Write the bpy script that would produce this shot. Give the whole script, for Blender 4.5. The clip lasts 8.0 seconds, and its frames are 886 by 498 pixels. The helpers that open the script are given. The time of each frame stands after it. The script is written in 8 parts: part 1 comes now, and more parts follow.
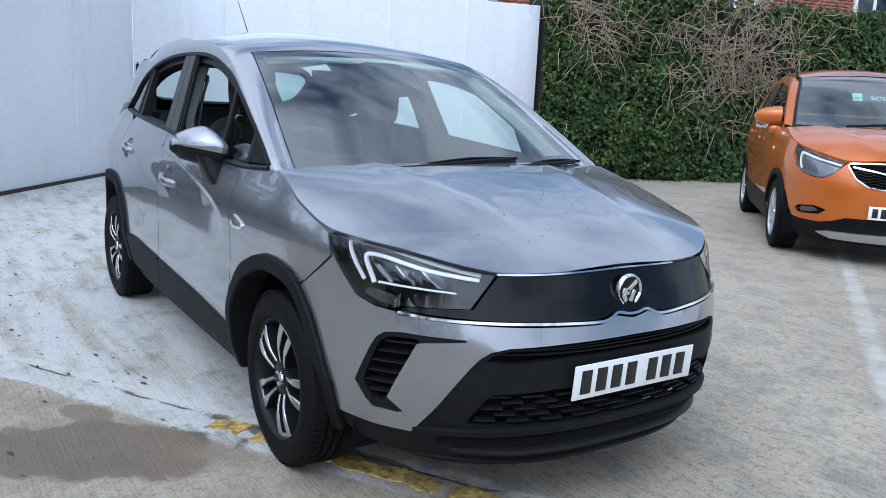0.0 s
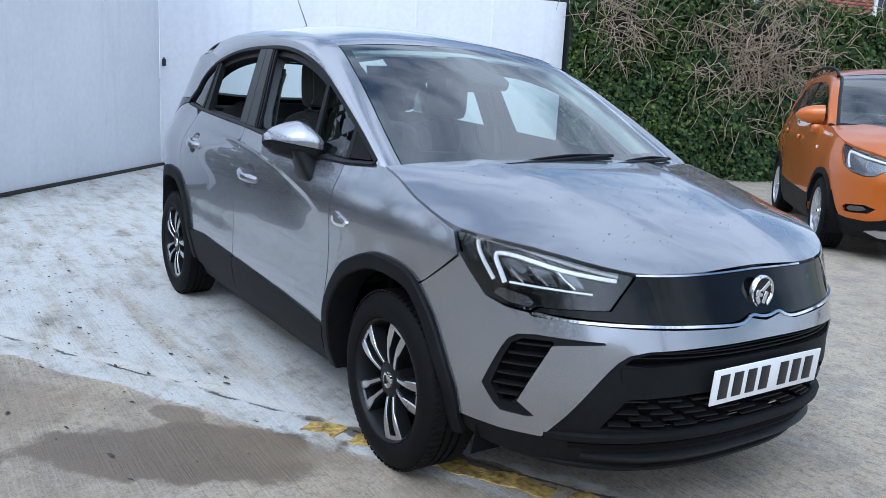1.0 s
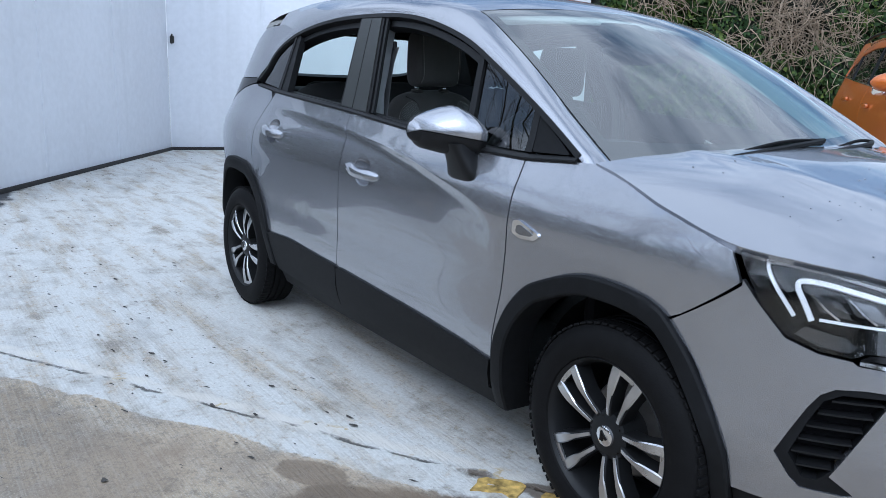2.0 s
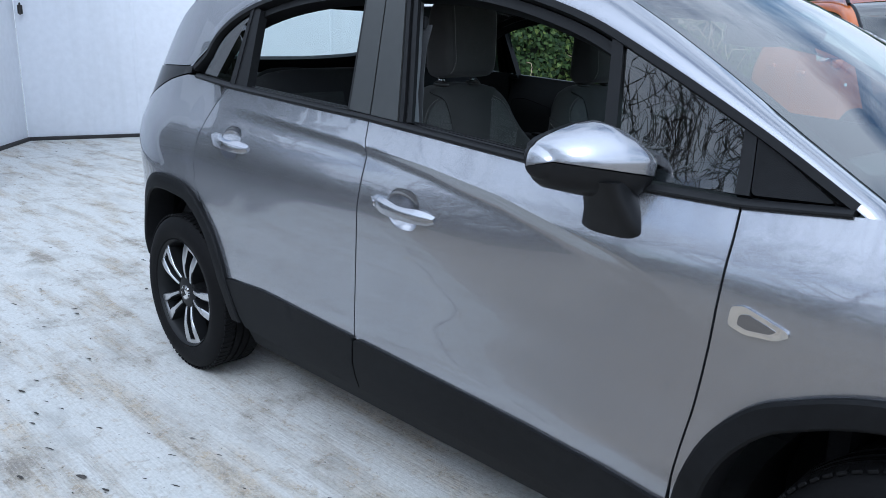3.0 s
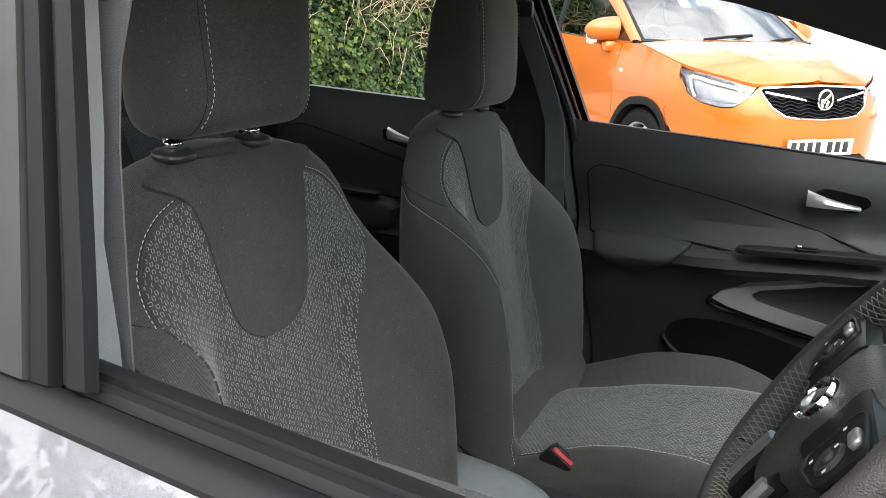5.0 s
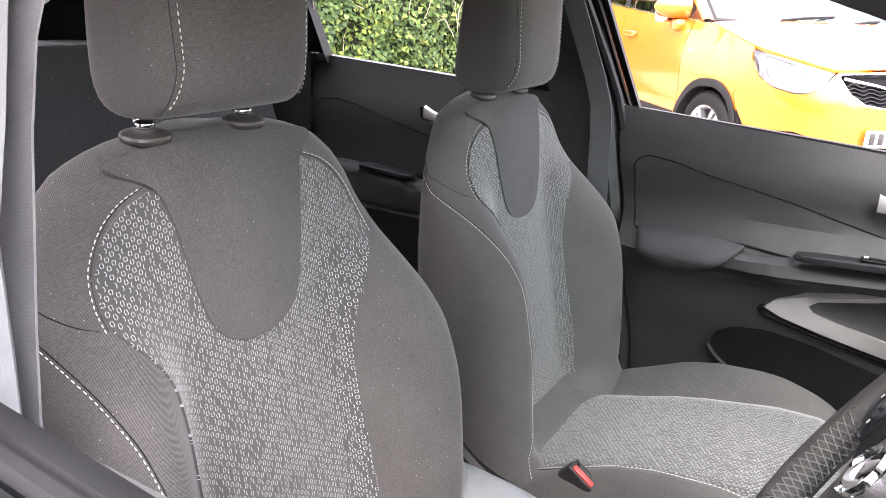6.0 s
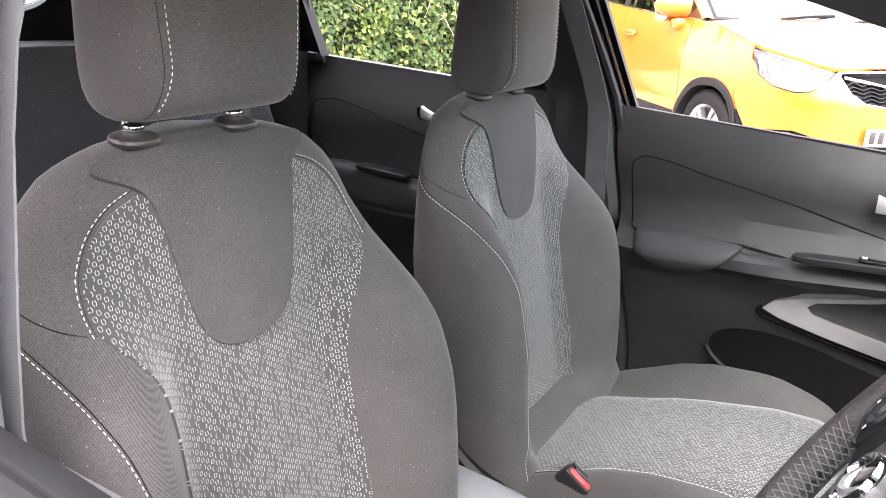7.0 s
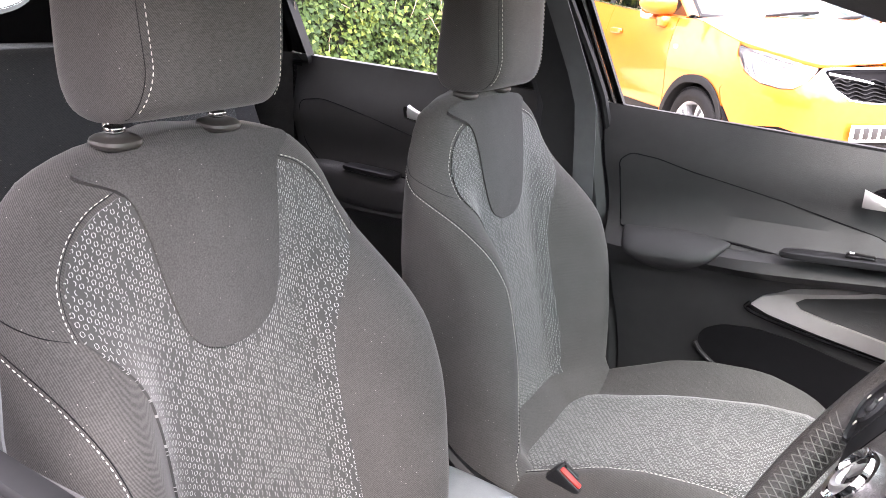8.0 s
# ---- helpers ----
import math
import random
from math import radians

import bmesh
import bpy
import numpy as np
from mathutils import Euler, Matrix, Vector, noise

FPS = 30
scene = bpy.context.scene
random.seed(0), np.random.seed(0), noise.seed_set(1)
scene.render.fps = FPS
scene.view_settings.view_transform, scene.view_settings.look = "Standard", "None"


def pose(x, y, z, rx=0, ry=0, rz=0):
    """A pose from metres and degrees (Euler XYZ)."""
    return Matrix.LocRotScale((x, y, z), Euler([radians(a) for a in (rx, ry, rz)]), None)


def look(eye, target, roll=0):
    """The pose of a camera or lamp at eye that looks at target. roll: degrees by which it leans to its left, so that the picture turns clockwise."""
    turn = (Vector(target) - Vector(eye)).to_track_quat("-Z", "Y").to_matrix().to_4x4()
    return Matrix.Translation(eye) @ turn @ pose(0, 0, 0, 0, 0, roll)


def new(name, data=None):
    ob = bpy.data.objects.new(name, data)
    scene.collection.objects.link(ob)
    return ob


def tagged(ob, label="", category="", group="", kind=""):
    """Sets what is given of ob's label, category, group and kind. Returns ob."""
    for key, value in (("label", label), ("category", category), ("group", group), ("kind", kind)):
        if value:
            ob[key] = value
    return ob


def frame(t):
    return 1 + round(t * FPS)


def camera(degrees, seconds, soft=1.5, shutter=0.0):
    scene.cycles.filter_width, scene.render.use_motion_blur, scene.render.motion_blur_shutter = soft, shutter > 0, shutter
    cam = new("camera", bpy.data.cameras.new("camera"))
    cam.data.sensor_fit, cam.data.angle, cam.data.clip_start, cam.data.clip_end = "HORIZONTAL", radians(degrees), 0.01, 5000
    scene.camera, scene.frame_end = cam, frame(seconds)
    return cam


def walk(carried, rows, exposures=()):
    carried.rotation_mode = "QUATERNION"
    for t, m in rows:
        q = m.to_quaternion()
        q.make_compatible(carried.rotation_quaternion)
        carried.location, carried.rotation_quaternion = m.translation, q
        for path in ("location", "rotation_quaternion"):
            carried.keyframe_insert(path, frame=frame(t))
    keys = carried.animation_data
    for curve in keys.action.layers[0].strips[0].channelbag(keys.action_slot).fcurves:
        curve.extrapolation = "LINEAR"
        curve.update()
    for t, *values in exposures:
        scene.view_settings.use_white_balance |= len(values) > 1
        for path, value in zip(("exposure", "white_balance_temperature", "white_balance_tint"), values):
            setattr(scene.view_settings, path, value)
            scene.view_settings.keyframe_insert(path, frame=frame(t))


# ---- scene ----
cam = camera(58.2, 8.0, .75)
METRES, EYE, TILT, LEAN, TURN = 8.0, 1.5, 0.0, 0.0, 0.0
PATH = [
    (0, (3.801, -1.843, 1.308), (2.167, -0.754, 0.93), 2.8),
    (0.5, (3.776, -1.861, 1.312), (2.137, -0.778, 0.934), 3.1),
    (1, (3.529, -2.124, 1.279), (1.895, -1.037, 0.895), 3.1),
    (1.5, (3.179, -2.278, 1.251), (1.542, -1.205, 0.839), 1.8),
    (1.7, (2.977, -2.333, 1.247), (1.344, -1.257, 0.831), 1.9),
    (2.8, (1.746, -2.312, 1.307), (0.328, -1.006, 0.772), 1.3),
    (3, (1.523, -2.221, 1.3), (0.147, -0.865, 0.784), 1.2),
    (3.5, (1.012, -2.068, 1.318), (-0.166, -0.545, 0.78), 0.3),
    (4, (0.596, -1.666, 1.254), (-0.398, 0.003, 0.779), -1.3),
    (4.5, (0.41, -1.394, 1.291), (-0.426, 0.349, 0.778), -0.2),
    (4.7, (0.345, -1.265, 1.303), (-0.443, 0.494, 0.772), 0.9),
    (5.8, (0.35, -0.989, 1.311), (-0.574, 0.673, 0.69), 2.8),
    (6, (0.351, -0.984, 1.311), (-0.58, 0.674, 0.691), 2.7),
    (6.5, (0.352, -0.976, 1.312), (-0.585, 0.679, 0.692), 2.5),
    (7, (0.354, -0.972, 1.313), (-0.578, 0.684, 0.691), 2.6),
    (7.5, (0.355, -0.969, 1.312), (-0.576, 0.688, 0.69), 2.5),
    (8, (0.352, -0.965, 1.311), (-0.556, 0.705, 0.689), 2.2),
]
walk(cam, [(t, look(eye, target, roll)) for t, eye, target, roll in PATH],
     [(0, -.33, 5400, 8), (1.5, -.29, 5350, 8), (3, -.25, 5400, 8), (3.5, -.10, 5500, 7), (3.8, .12, 6000, 8), (4, .24, 6200, 8), (4.5, .52, 6450, 5), (4.7, .72, 6600, 6),
      (5.8, 2.90, 6950, 25), (8, 3.0, 6950, 26)])

# ---- world and light ----
world = bpy.data.worlds.new("world")
scene.world = world
world.use_nodes = True
wn, wl = world.node_tree.nodes, world.node_tree.links
wn.clear()
SUN_UP, SUN_ROUND = 46, 152
w_out, w_bg, w_sky = wn.new("ShaderNodeOutputWorld"), wn.new("ShaderNodeBackground"), wn.new("ShaderNodeTexSky")
w_sky.sky_type, w_sky.sun_disc = "NISHITA", False
w_sky.sun_elevation, w_sky.sun_rotation = radians(SUN_UP), radians(SUN_ROUND)
w_sky.air_density, w_sky.dust_density, w_sky.ozone_density = 1.2, 1.5, 1.5
# broken white cloud over the blue
w_co, w_map, w_noise, w_ramp, w_mix = (wn.new("ShaderNodeTexCoord"), wn.new("ShaderNodeMapping"), wn.new("ShaderNodeTexNoise"),
                                       wn.new("ShaderNodeValToRGB"), wn.new("ShaderNodeMix"))
w_map.inputs["Scale"].default_value = (1.0, 1.0, 2.6)
w_noise.inputs["Scale"].default_value, w_noise.inputs["Detail"].default_value, w_noise.inputs["Roughness"].default_value = 2.1, 7, .58
w_ramp.color_ramp.elements[0].position, w_ramp.color_ramp.elements[1].position = .40, .57
w_mix.data_type = "RGBA"
w_mix.inputs[7].default_value = (9.5, 9.7, 10.2, 1)
wl.new(w_co.outputs["Generated"], w_map.inputs["Vector"])
wl.new(w_map.outputs["Vector"], w_noise.inputs["Vector"])
w_more = wn.new("ShaderNodeMath")
w_more.operation, w_more.inputs[1].default_value = "MULTIPLY_ADD", .16
wl.new(w_noise.outputs["Fac"], w_more.inputs[2])
wl.new(w_more.outputs[0], w_ramp.inputs["Fac"])
wl.new(w_ramp.outputs["Color"], w_mix.inputs[0])
wl.new(w_sky.outputs["Color"], w_mix.inputs[6])
# thin cloud shines most on the sun's side
w_dot, w_pow, w_gain, w_glow = wn.new("ShaderNodeVectorMath"), wn.new("ShaderNodeMath"), wn.new("ShaderNodeMapRange"), wn.new("ShaderNodeVectorMath")
w_dot.operation, w_pow.operation, w_glow.operation = "DOT_PRODUCT", "POWER", "SCALE"
w_dot.inputs[1].default_value = (math.sin(radians(SUN_ROUND)) * math.cos(radians(SUN_UP)), math.cos(radians(SUN_ROUND)) * math.cos(radians(SUN_UP)), math.sin(radians(SUN_UP)))
w_pow.inputs[1].default_value, w_pow.use_clamp = 2.0, True
w_gain.inputs[3].default_value, w_gain.inputs[4].default_value = .95, 2.0
w_pos = wn.new("ShaderNodeMath")
w_pos.operation, w_pos.inputs[1].default_value = "MAXIMUM", 0
wl.new(w_co.outputs["Generated"], w_dot.inputs[0])
wl.new(w_dot.outputs["Value"], w_pos.inputs[0])
wl.new(w_pos.outputs[0], w_pow.inputs[0])
wl.new(w_pow.outputs[0], w_gain.inputs[0])
wl.new(w_pow.outputs[0], w_more.inputs[0])
wl.new(w_mix.outputs[2], w_glow.inputs[0])
wl.new(w_gain.outputs[0], w_glow.inputs["Scale"])
wl.new(w_glow.outputs[0], w_bg.inputs["Color"])
wl.new(w_bg.outputs["Background"], w_out.inputs["Surface"])
w_bg.inputs["Strength"].default_value = .15

sun = new("sun", bpy.data.lights.new("sun", "SUN"))
sun.data.energy, sun.data.angle, sun.data.color = .95, radians(22), (1, .97, .93)
# sky rotation runs clockwise from +y
_a, _e = radians(SUN_ROUND), radians(SUN_UP)
sun.matrix_world = look((0, 0, 0), (-math.sin(_a) * math.cos(_e), -math.cos(_a) * math.cos(_e), -math.sin(_e)))


# ---- materials ----
def node_mat(name):
    m = bpy.data.materials.new(name)
    m.use_nodes = True
    return m, m.node_tree.nodes, m.node_tree.links, m.node_tree.nodes["Principled BSDF"]


def plain(name, color, rough=.5, metal=0.0, spec=.5, vary=.12, scale=40.0, bump=0.0, bump_scale=300.0, coat=0.0, sheen=0.0, blotch=4.0):
    """A surface with grain and blotches: colour shifted at two scales, and fine relief."""
    m, n, l, b = node_mat(name)
    co = n.new("ShaderNodeTexCoord")
    fine, wide = n.new("ShaderNodeTexNoise"), n.new("ShaderNodeTexNoise")
    fine.inputs["Scale"].default_value, wide.inputs["Scale"].default_value = scale, blotch
    fine.inputs["Detail"].default_value = wide.inputs["Detail"].default_value = 5
    l.new(co.outputs["Object"], fine.inputs["Vector"])
    l.new(co.outputs["Object"], wide.inputs["Vector"])
    add = n.new("ShaderNodeMath")
    add.operation = "ADD"
    l.new(fine.outputs["Fac"], add.inputs[0])
    l.new(wide.outputs["Fac"], add.inputs[1])
    ramp = n.new("ShaderNodeMapRange")
    ramp.inputs[1].default_value, ramp.inputs[2].default_value = .7, 1.3
    ramp.inputs[3].default_value, ramp.inputs[4].default_value = 1 - vary, 1 + vary
    l.new(add.outputs[0], ramp.inputs[0])
    hue = n.new("ShaderNodeVectorMath")
    hue.operation = "SCALE"
    hue.inputs[0].default_value = color
    l.new(ramp.outputs[0], hue.inputs["Scale"])
    l.new(hue.outputs[0], b.inputs["Base Color"])
    rr = n.new("ShaderNodeMapRange")
    rr.inputs[3].default_value, rr.inputs[4].default_value = max(rough - .06, .02), min(rough + .06, 1)
    l.new(wide.outputs["Fac"], rr.inputs[0])
    l.new(rr.outputs[0], b.inputs["Roughness"])
    b.inputs["Metallic"].default_value, b.inputs["Coat Weight"].default_value = metal, coat
    b.inputs["Coat Roughness"].default_value, b.inputs["Specular IOR Level"].default_value = .03, spec
    b.inputs["Sheen Weight"].default_value = sheen
    b.inputs["Sheen Roughness"].default_value = .5
    if bump:
        g, bp = n.new("ShaderNodeTexNoise"), n.new("ShaderNodeBump")
        g.inputs["Scale"].default_value, g.inputs["Detail"].default_value = bump_scale, 3
        bp.inputs["Strength"].default_value, bp.inputs["Distance"].default_value = bump, .002
        l.new(co.outputs["Object"], g.inputs["Vector"])
        l.new(g.outputs["Fac"], bp.inputs["Height"])
        l.new(bp.outputs["Normal"], b.inputs["Normal"])
    return m


def car_paint(name, color, flake=.10, metal=.65, rough=.34, clear=1.7):
    m, n, l, b = node_mat(name)
    co, vor = n.new("ShaderNodeTexCoord"), n.new("ShaderNodeTexVoronoi")
    vor.inputs["Scale"].default_value = 1400
    l.new(co.outputs["Object"], vor.inputs["Vector"])
    sep, mr, sc = n.new("ShaderNodeSeparateColor"), n.new("ShaderNodeMapRange"), n.new("ShaderNodeVectorMath")
    l.new(vor.outputs["Color"], sep.inputs[0])
    mr.inputs[3].default_value, mr.inputs[4].default_value = 1 - flake, 1 + flake
    l.new(sep.outputs[0], mr.inputs[0])
    sc.operation = "SCALE"
    sc.inputs[0].default_value = color
    l.new(mr.outputs[0], sc.inputs["Scale"])
    l.new(sc.outputs[0], b.inputs["Base Color"])
    # thin film of dust and water marks in the gloss
    dust, dr = n.new("ShaderNodeTexNoise"), n.new("ShaderNodeMapRange")
    dust.inputs["Scale"].default_value, dust.inputs["Detail"].default_value = 9, 8
    l.new(co.outputs["Object"], dust.inputs["Vector"])
    dr.inputs[3].default_value, dr.inputs[4].default_value = .0, .05
    l.new(dust.outputs["Fac"], dr.inputs[0])
    l.new(dr.outputs[0], b.inputs["Coat Roughness"])
    b.inputs["Metallic"].default_value, b.inputs["Roughness"].default_value, b.inputs["Coat Weight"].default_value = metal, rough, 1.0
    b.inputs["Coat IOR"].default_value = clear
    return m


def clear_pane(name, tint, gloss=1.0, ior=1.5):
    """Thin glass: what lies behind, tinted, and a mirror image that grows towards the edge of sight."""
    m, n, l, b = node_mat(name)
    n.remove(b)
    out = n["Material Output"]
    tr, gl, fr, mx = n.new("ShaderNodeBsdfTransparent"), n.new("ShaderNodeBsdfGlossy"), n.new("ShaderNodeLayerWeight"), n.new("ShaderNodeMixShader")
    tr.inputs[0].default_value, gl.inputs["Roughness"].default_value, fr.inputs["Blend"].default_value = (*tint, 1), .0, .5
    gl.inputs[0].default_value = (gloss, gloss, gloss, 1)
    # both faces of the pane mirror alike
    f0 = 2 * ((ior - 1) / (ior + 1)) ** 2
    pw, sc = n.new("ShaderNodeMath"), n.new("ShaderNodeMapRange")
    pw.operation, pw.inputs[1].default_value = "POWER", 4.5
    l.new(fr.outputs["Facing"], pw.inputs[0])
    sc.inputs[3].default_value, sc.inputs[4].default_value = f0, 1.0
    l.new(pw.outputs[0], sc.inputs[0])
    l.new(sc.outputs[0], mx.inputs[0])
    l.new(tr.outputs[0], mx.inputs[1])
    l.new(gl.outputs[0], mx.inputs[2])
    l.new(mx.outputs[0], out.inputs[0])
    return m


def weave(name, dark, light, cell=.0062):
    """Dark cloth with rows of small pale six-sided links; takes its place from the panel's own flat pattern."""
    m, n, l, b = node_mat(name)
    uv = n.new("ShaderNodeUVMap")
    uv.uv_map = "flat"
    warp = n.new("ShaderNodeTexNoise")
    warp.inputs["Scale"].default_value = 60
    l.new(uv.outputs[0], warp.inputs["Vector"])

    def num(op, a, c):
        q = n.new("ShaderNodeMath")
        q.operation = op
        for k, v in enumerate((a, c)):
            if isinstance(v, (int, float)):
                q.inputs[k].default_value = v
            else:
                l.new(v, q.inputs[k])
        return q.outputs[0]

    sp = n.new("ShaderNodeSeparateXYZ")
    l.new(uv.outputs[0], sp.inputs[0])
    # columns of links, every other one set off by half a link
    across = num("MULTIPLY", num("ADD", sp.outputs[0], 1.0), 1 / cell)
    col = num("FLOOR", across, 0)
    rise = num("ADD", num("MULTIPLY", num("ADD", sp.outputs[1], 1.0), .78 / cell), num("MULTIPLY", col, .5))
    row = num("FLOOR", rise, 0)
    a = num("SUBTRACT", num("SUBTRACT", across, col), .5)
    c = num("SUBTRACT", num("SUBTRACT", rise, row), .5)
    aa, ac = num("ABSOLUTE", a, 0), num("ABSOLUTE", c, 0)
    edge = num("MAXIMUM", aa, num("ADD", num("MULTIPLY", aa, .55), num("MULTIPLY", ac, .92)))
    cb = n.new("ShaderNodeCombineXYZ")
    l.new(col, cb.inputs[0])
    l.new(row, cb.inputs[1])
    dice = n.new("ShaderNodeTexWhiteNoise")
    l.new(cb.outputs[0], dice.inputs[0])
    ring = num("MULTIPLY", num("GREATER_THAN", edge, .245), num("LESS_THAN", edge, .348))
    ring = num("MULTIPLY", ring, num("GREATER_THAN", aa, .085))
    whole = num("LESS_THAN", dice.outputs[0], .62)
    left = num("MULTIPLY", num("GREATER_THAN", dice.outputs[0], .81), num("LESS_THAN", a, 0))
    right = num("MULTIPLY", num("LESS_THAN", dice.outputs[0], .81), num("GREATER_THAN", a, 0))
    mask = num("MULTIPLY", ring, num("MAXIMUM", whole, num("MAXIMUM", left, right)))
    mask = num("MULTIPLY", mask, num("MINIMUM", num("ADD", warp.outputs["Fac"], .5), 1.0))
    mix = n.new("ShaderNodeMix")
    mix.data_type = "RGBA"
    mix.inputs[6].default_value, mix.inputs[7].default_value = (*dark, 1), (*light, 1)
    l.new(mask, mix.inputs[0])
    l.new(mix.outputs[2], b.inputs["Base Color"])
    b.inputs["Roughness"].default_value, b.inputs["Sheen Weight"].default_value = .9, .3
    bp = n.new("ShaderNodeBump")
    bp.inputs["Strength"].default_value, bp.inputs["Distance"].default_value = .5, .0008
    l.new(mask, bp.inputs["Height"])
    l.new(bp.outputs["Normal"], b.inputs["Normal"])
    return m


def twill(name, color, sheen=.35, rib=1.0):
    """Plain dark seat cloth with a fine slanting rib and pale lint."""
    m, n, l, b = node_mat(name)
    co, ns, bp, wide = n.new("ShaderNodeTexCoord"), n.new("ShaderNodeTexNoise"), n.new("ShaderNodeBump"), n.new("ShaderNodeTexNoise")
    mp, lint, near, far = n.new("ShaderNodeMapping"), n.new("ShaderNodeTexVoronoi"), n.new("ShaderNodeMath"), n.new("ShaderNodeMapRange")
    mp.inputs["Rotation"].default_value, mp.inputs["Scale"].default_value = (.5, .4, .8), (1, 1 - .72 * rib, 1)
    l.new(co.outputs["Object"], mp.inputs[0])
    l.new(mp.outputs[0], ns.inputs["Vector"])
    l.new(co.outputs["Object"], wide.inputs["Vector"])
    l.new(co.outputs["Object"], lint.inputs["Vector"])
    ns.inputs["Scale"].default_value, ns.inputs["Detail"].default_value = 620, 3
    wide.inputs["Scale"].default_value, wide.inputs["Detail"].default_value = 14, 6
    lint.inputs["Scale"].default_value = 85
    near.operation, near.inputs[1].default_value = "LESS_THAN", .055
    l.new(lint.outputs["Distance"], near.inputs[0])
    mx, mr, sc, mix = n.new("ShaderNodeMath"), n.new("ShaderNodeMapRange"), n.new("ShaderNodeVectorMath"), n.new("ShaderNodeMix")
    mx.operation = "ADD"
    ribs, both = n.new("ShaderNodeTexWave"), n.new("ShaderNodeMix")
    ribs.wave_type, ribs.bands_direction = "BANDS", "DIAGONAL"
    ribs.inputs["Scale"].default_value, ribs.inputs["Distortion"].default_value, ribs.inputs["Detail"].default_value = 215, 1.2, 1
    ribs.inputs["Detail Scale"].default_value = .6
    l.new(co.outputs["Object"], ribs.inputs["Vector"])
    both.inputs[0].default_value = .32 * rib
    l.new(ns.outputs["Fac"], both.inputs[2])
    l.new(ribs.outputs["Fac"], both.inputs[3])
    l.new(both.outputs[0], mx.inputs[0])
    l.new(wide.outputs["Fac"], far.inputs[0])
    far.inputs[3].default_value, far.inputs[4].default_value = -.14, .14
    l.new(far.outputs[0], mx.inputs[1])
    mr.inputs[1].default_value, mr.inputs[2].default_value = .3, .7
    mr.inputs[3].default_value, mr.inputs[4].default_value = .66, 1.34
    l.new(mx.outputs[0], mr.inputs[0])
    sc.operation = "SCALE"
    sc.inputs[0].default_value = color
    l.new(mr.outputs[0], sc.inputs["Scale"])
    mix.data_type = "RGBA"
    mix.inputs[7].default_value = (.42, .40, .37, 1)
    thin = n.new("ShaderNodeMath")
    thin.operation, thin.inputs[1].default_value = "MULTIPLY", .55
    l.new(near.outputs[0], thin.inputs[0])
    l.new(thin.outputs[0], mix.inputs[0])
    l.new(sc.outputs[0], mix.inputs[6])
    l.new(mix.outputs[2], b.inputs["Base Color"])
    b.inputs["Roughness"].default_value, b.inputs["Sheen Weight"].default_value, b.inputs["Sheen Roughness"].default_value = .9, sheen, .4
    b.inputs["Specular IOR Level"].default_value = .3
    bp.inputs["Strength"].default_value, bp.inputs["Distance"].default_value = .25, .0005
    l.new(ns.outputs["Fac"], bp.inputs["Height"])
    l.new(bp.outputs["Normal"], b.inputs["Normal"])
    return m


SILVER = car_paint("silver_blue_paint", (.33, .34, .37), .10, .80, .26)
ORANGE = car_paint("orange_paint", (.50, .116, .003), .12, .30, .42, 1.45)
WHITE_PAINT = car_paint("white_car_paint", (.75, .75, .74), .02, 0, .4)
BLACK_PLASTIC = plain("black_plastic", (.0085, .009, .010), .58, spec=.14, vary=.25, bump=.25, bump_scale=500)
TRIM_PLASTIC = plain("trim_plastic", (.03, .031, .034), .5, spec=.28, vary=.15, bump=.35, bump_scale=700)
SATIN_BLACK = plain("satin_black", (.011, .0115, .0125), .42, spec=.2, vary=.1, bump=.05)
PILLAR = plain("pillar_film", (.034, .036, .035), .30, spec=.48, vary=.08, bump=.04)
GLOSS_BLACK = plain("gloss_black", (.004, .0042, .0046), .09, spec=.28, vary=.1)
# near black: puts the shade of hollows into the colour; seams use it too
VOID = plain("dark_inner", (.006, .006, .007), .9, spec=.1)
RUBBER = plain("rubber", (.0055, .0055, .006), .66, spec=.12, vary=.25, bump=.3, bump_scale=200)
SEAL = plain("rubber_seal", (.010, .0105, .0115), .46, spec=.2, vary=.1)
CHROME = plain("chrome", (.8, .81, .83), .07, 1.0, vary=.02)
BRIGHT = plain("machined_alloy", (.62, .63, .65), .28, 1.0, vary=.05)
ALLOY = plain("silver_alloy", (.55, .56, .58), .35, .9, vary=.05)
COLLAR_PLASTIC = plain("collar_plastic", (.040, .037, .034), .42, vary=.1, bump=.05)
SATIN_METAL = plain("satin_metal", (.62, .62, .61), .32, .85, vary=.04)
DOOR_TRIM = plain("door_trim_plastic", (.022, .023, .024), .42, spec=.42, vary=.12, bump=.3, bump_scale=800)
SOFT_TRIM = plain("soft_trim", (.018, .019, .020), .62, vary=.1, bump=.4, bump_scale=900)
PALE_TRIM = plain("pale_headlining", (.55, .55, .53), .9, vary=.06, bump=.3, bump_scale=600)
GREY_TRIM = plain("grey_trim_plastic", (.19, .20, .21), .45, vary=.08, bump=.3, bump_scale=500)
CARPET = plain("carpet", (.02, .02, .021), .95, vary=.3, bump=.8, bump_scale=400)
LEATHER = plain("black_leather", (.052, .048, .045), .36, vary=.12, bump=.6, bump_scale=600)
CLOTH = twill("black_twill", (.072, .070, .068), .15)
# bench twill, and its weave below: seat cloths darkened for the dim rear
SHADED_BENCH_CLOTH = twill("shaded_bench_cloth", (.028, .030, .032), .1)
CLOTH_TOP = twill("black_knit", (.064, .063, .062), .1, 0)
WEAVE = weave("patterned_cloth", (.046, .048, .047), (.42, .43, .42), .0064)
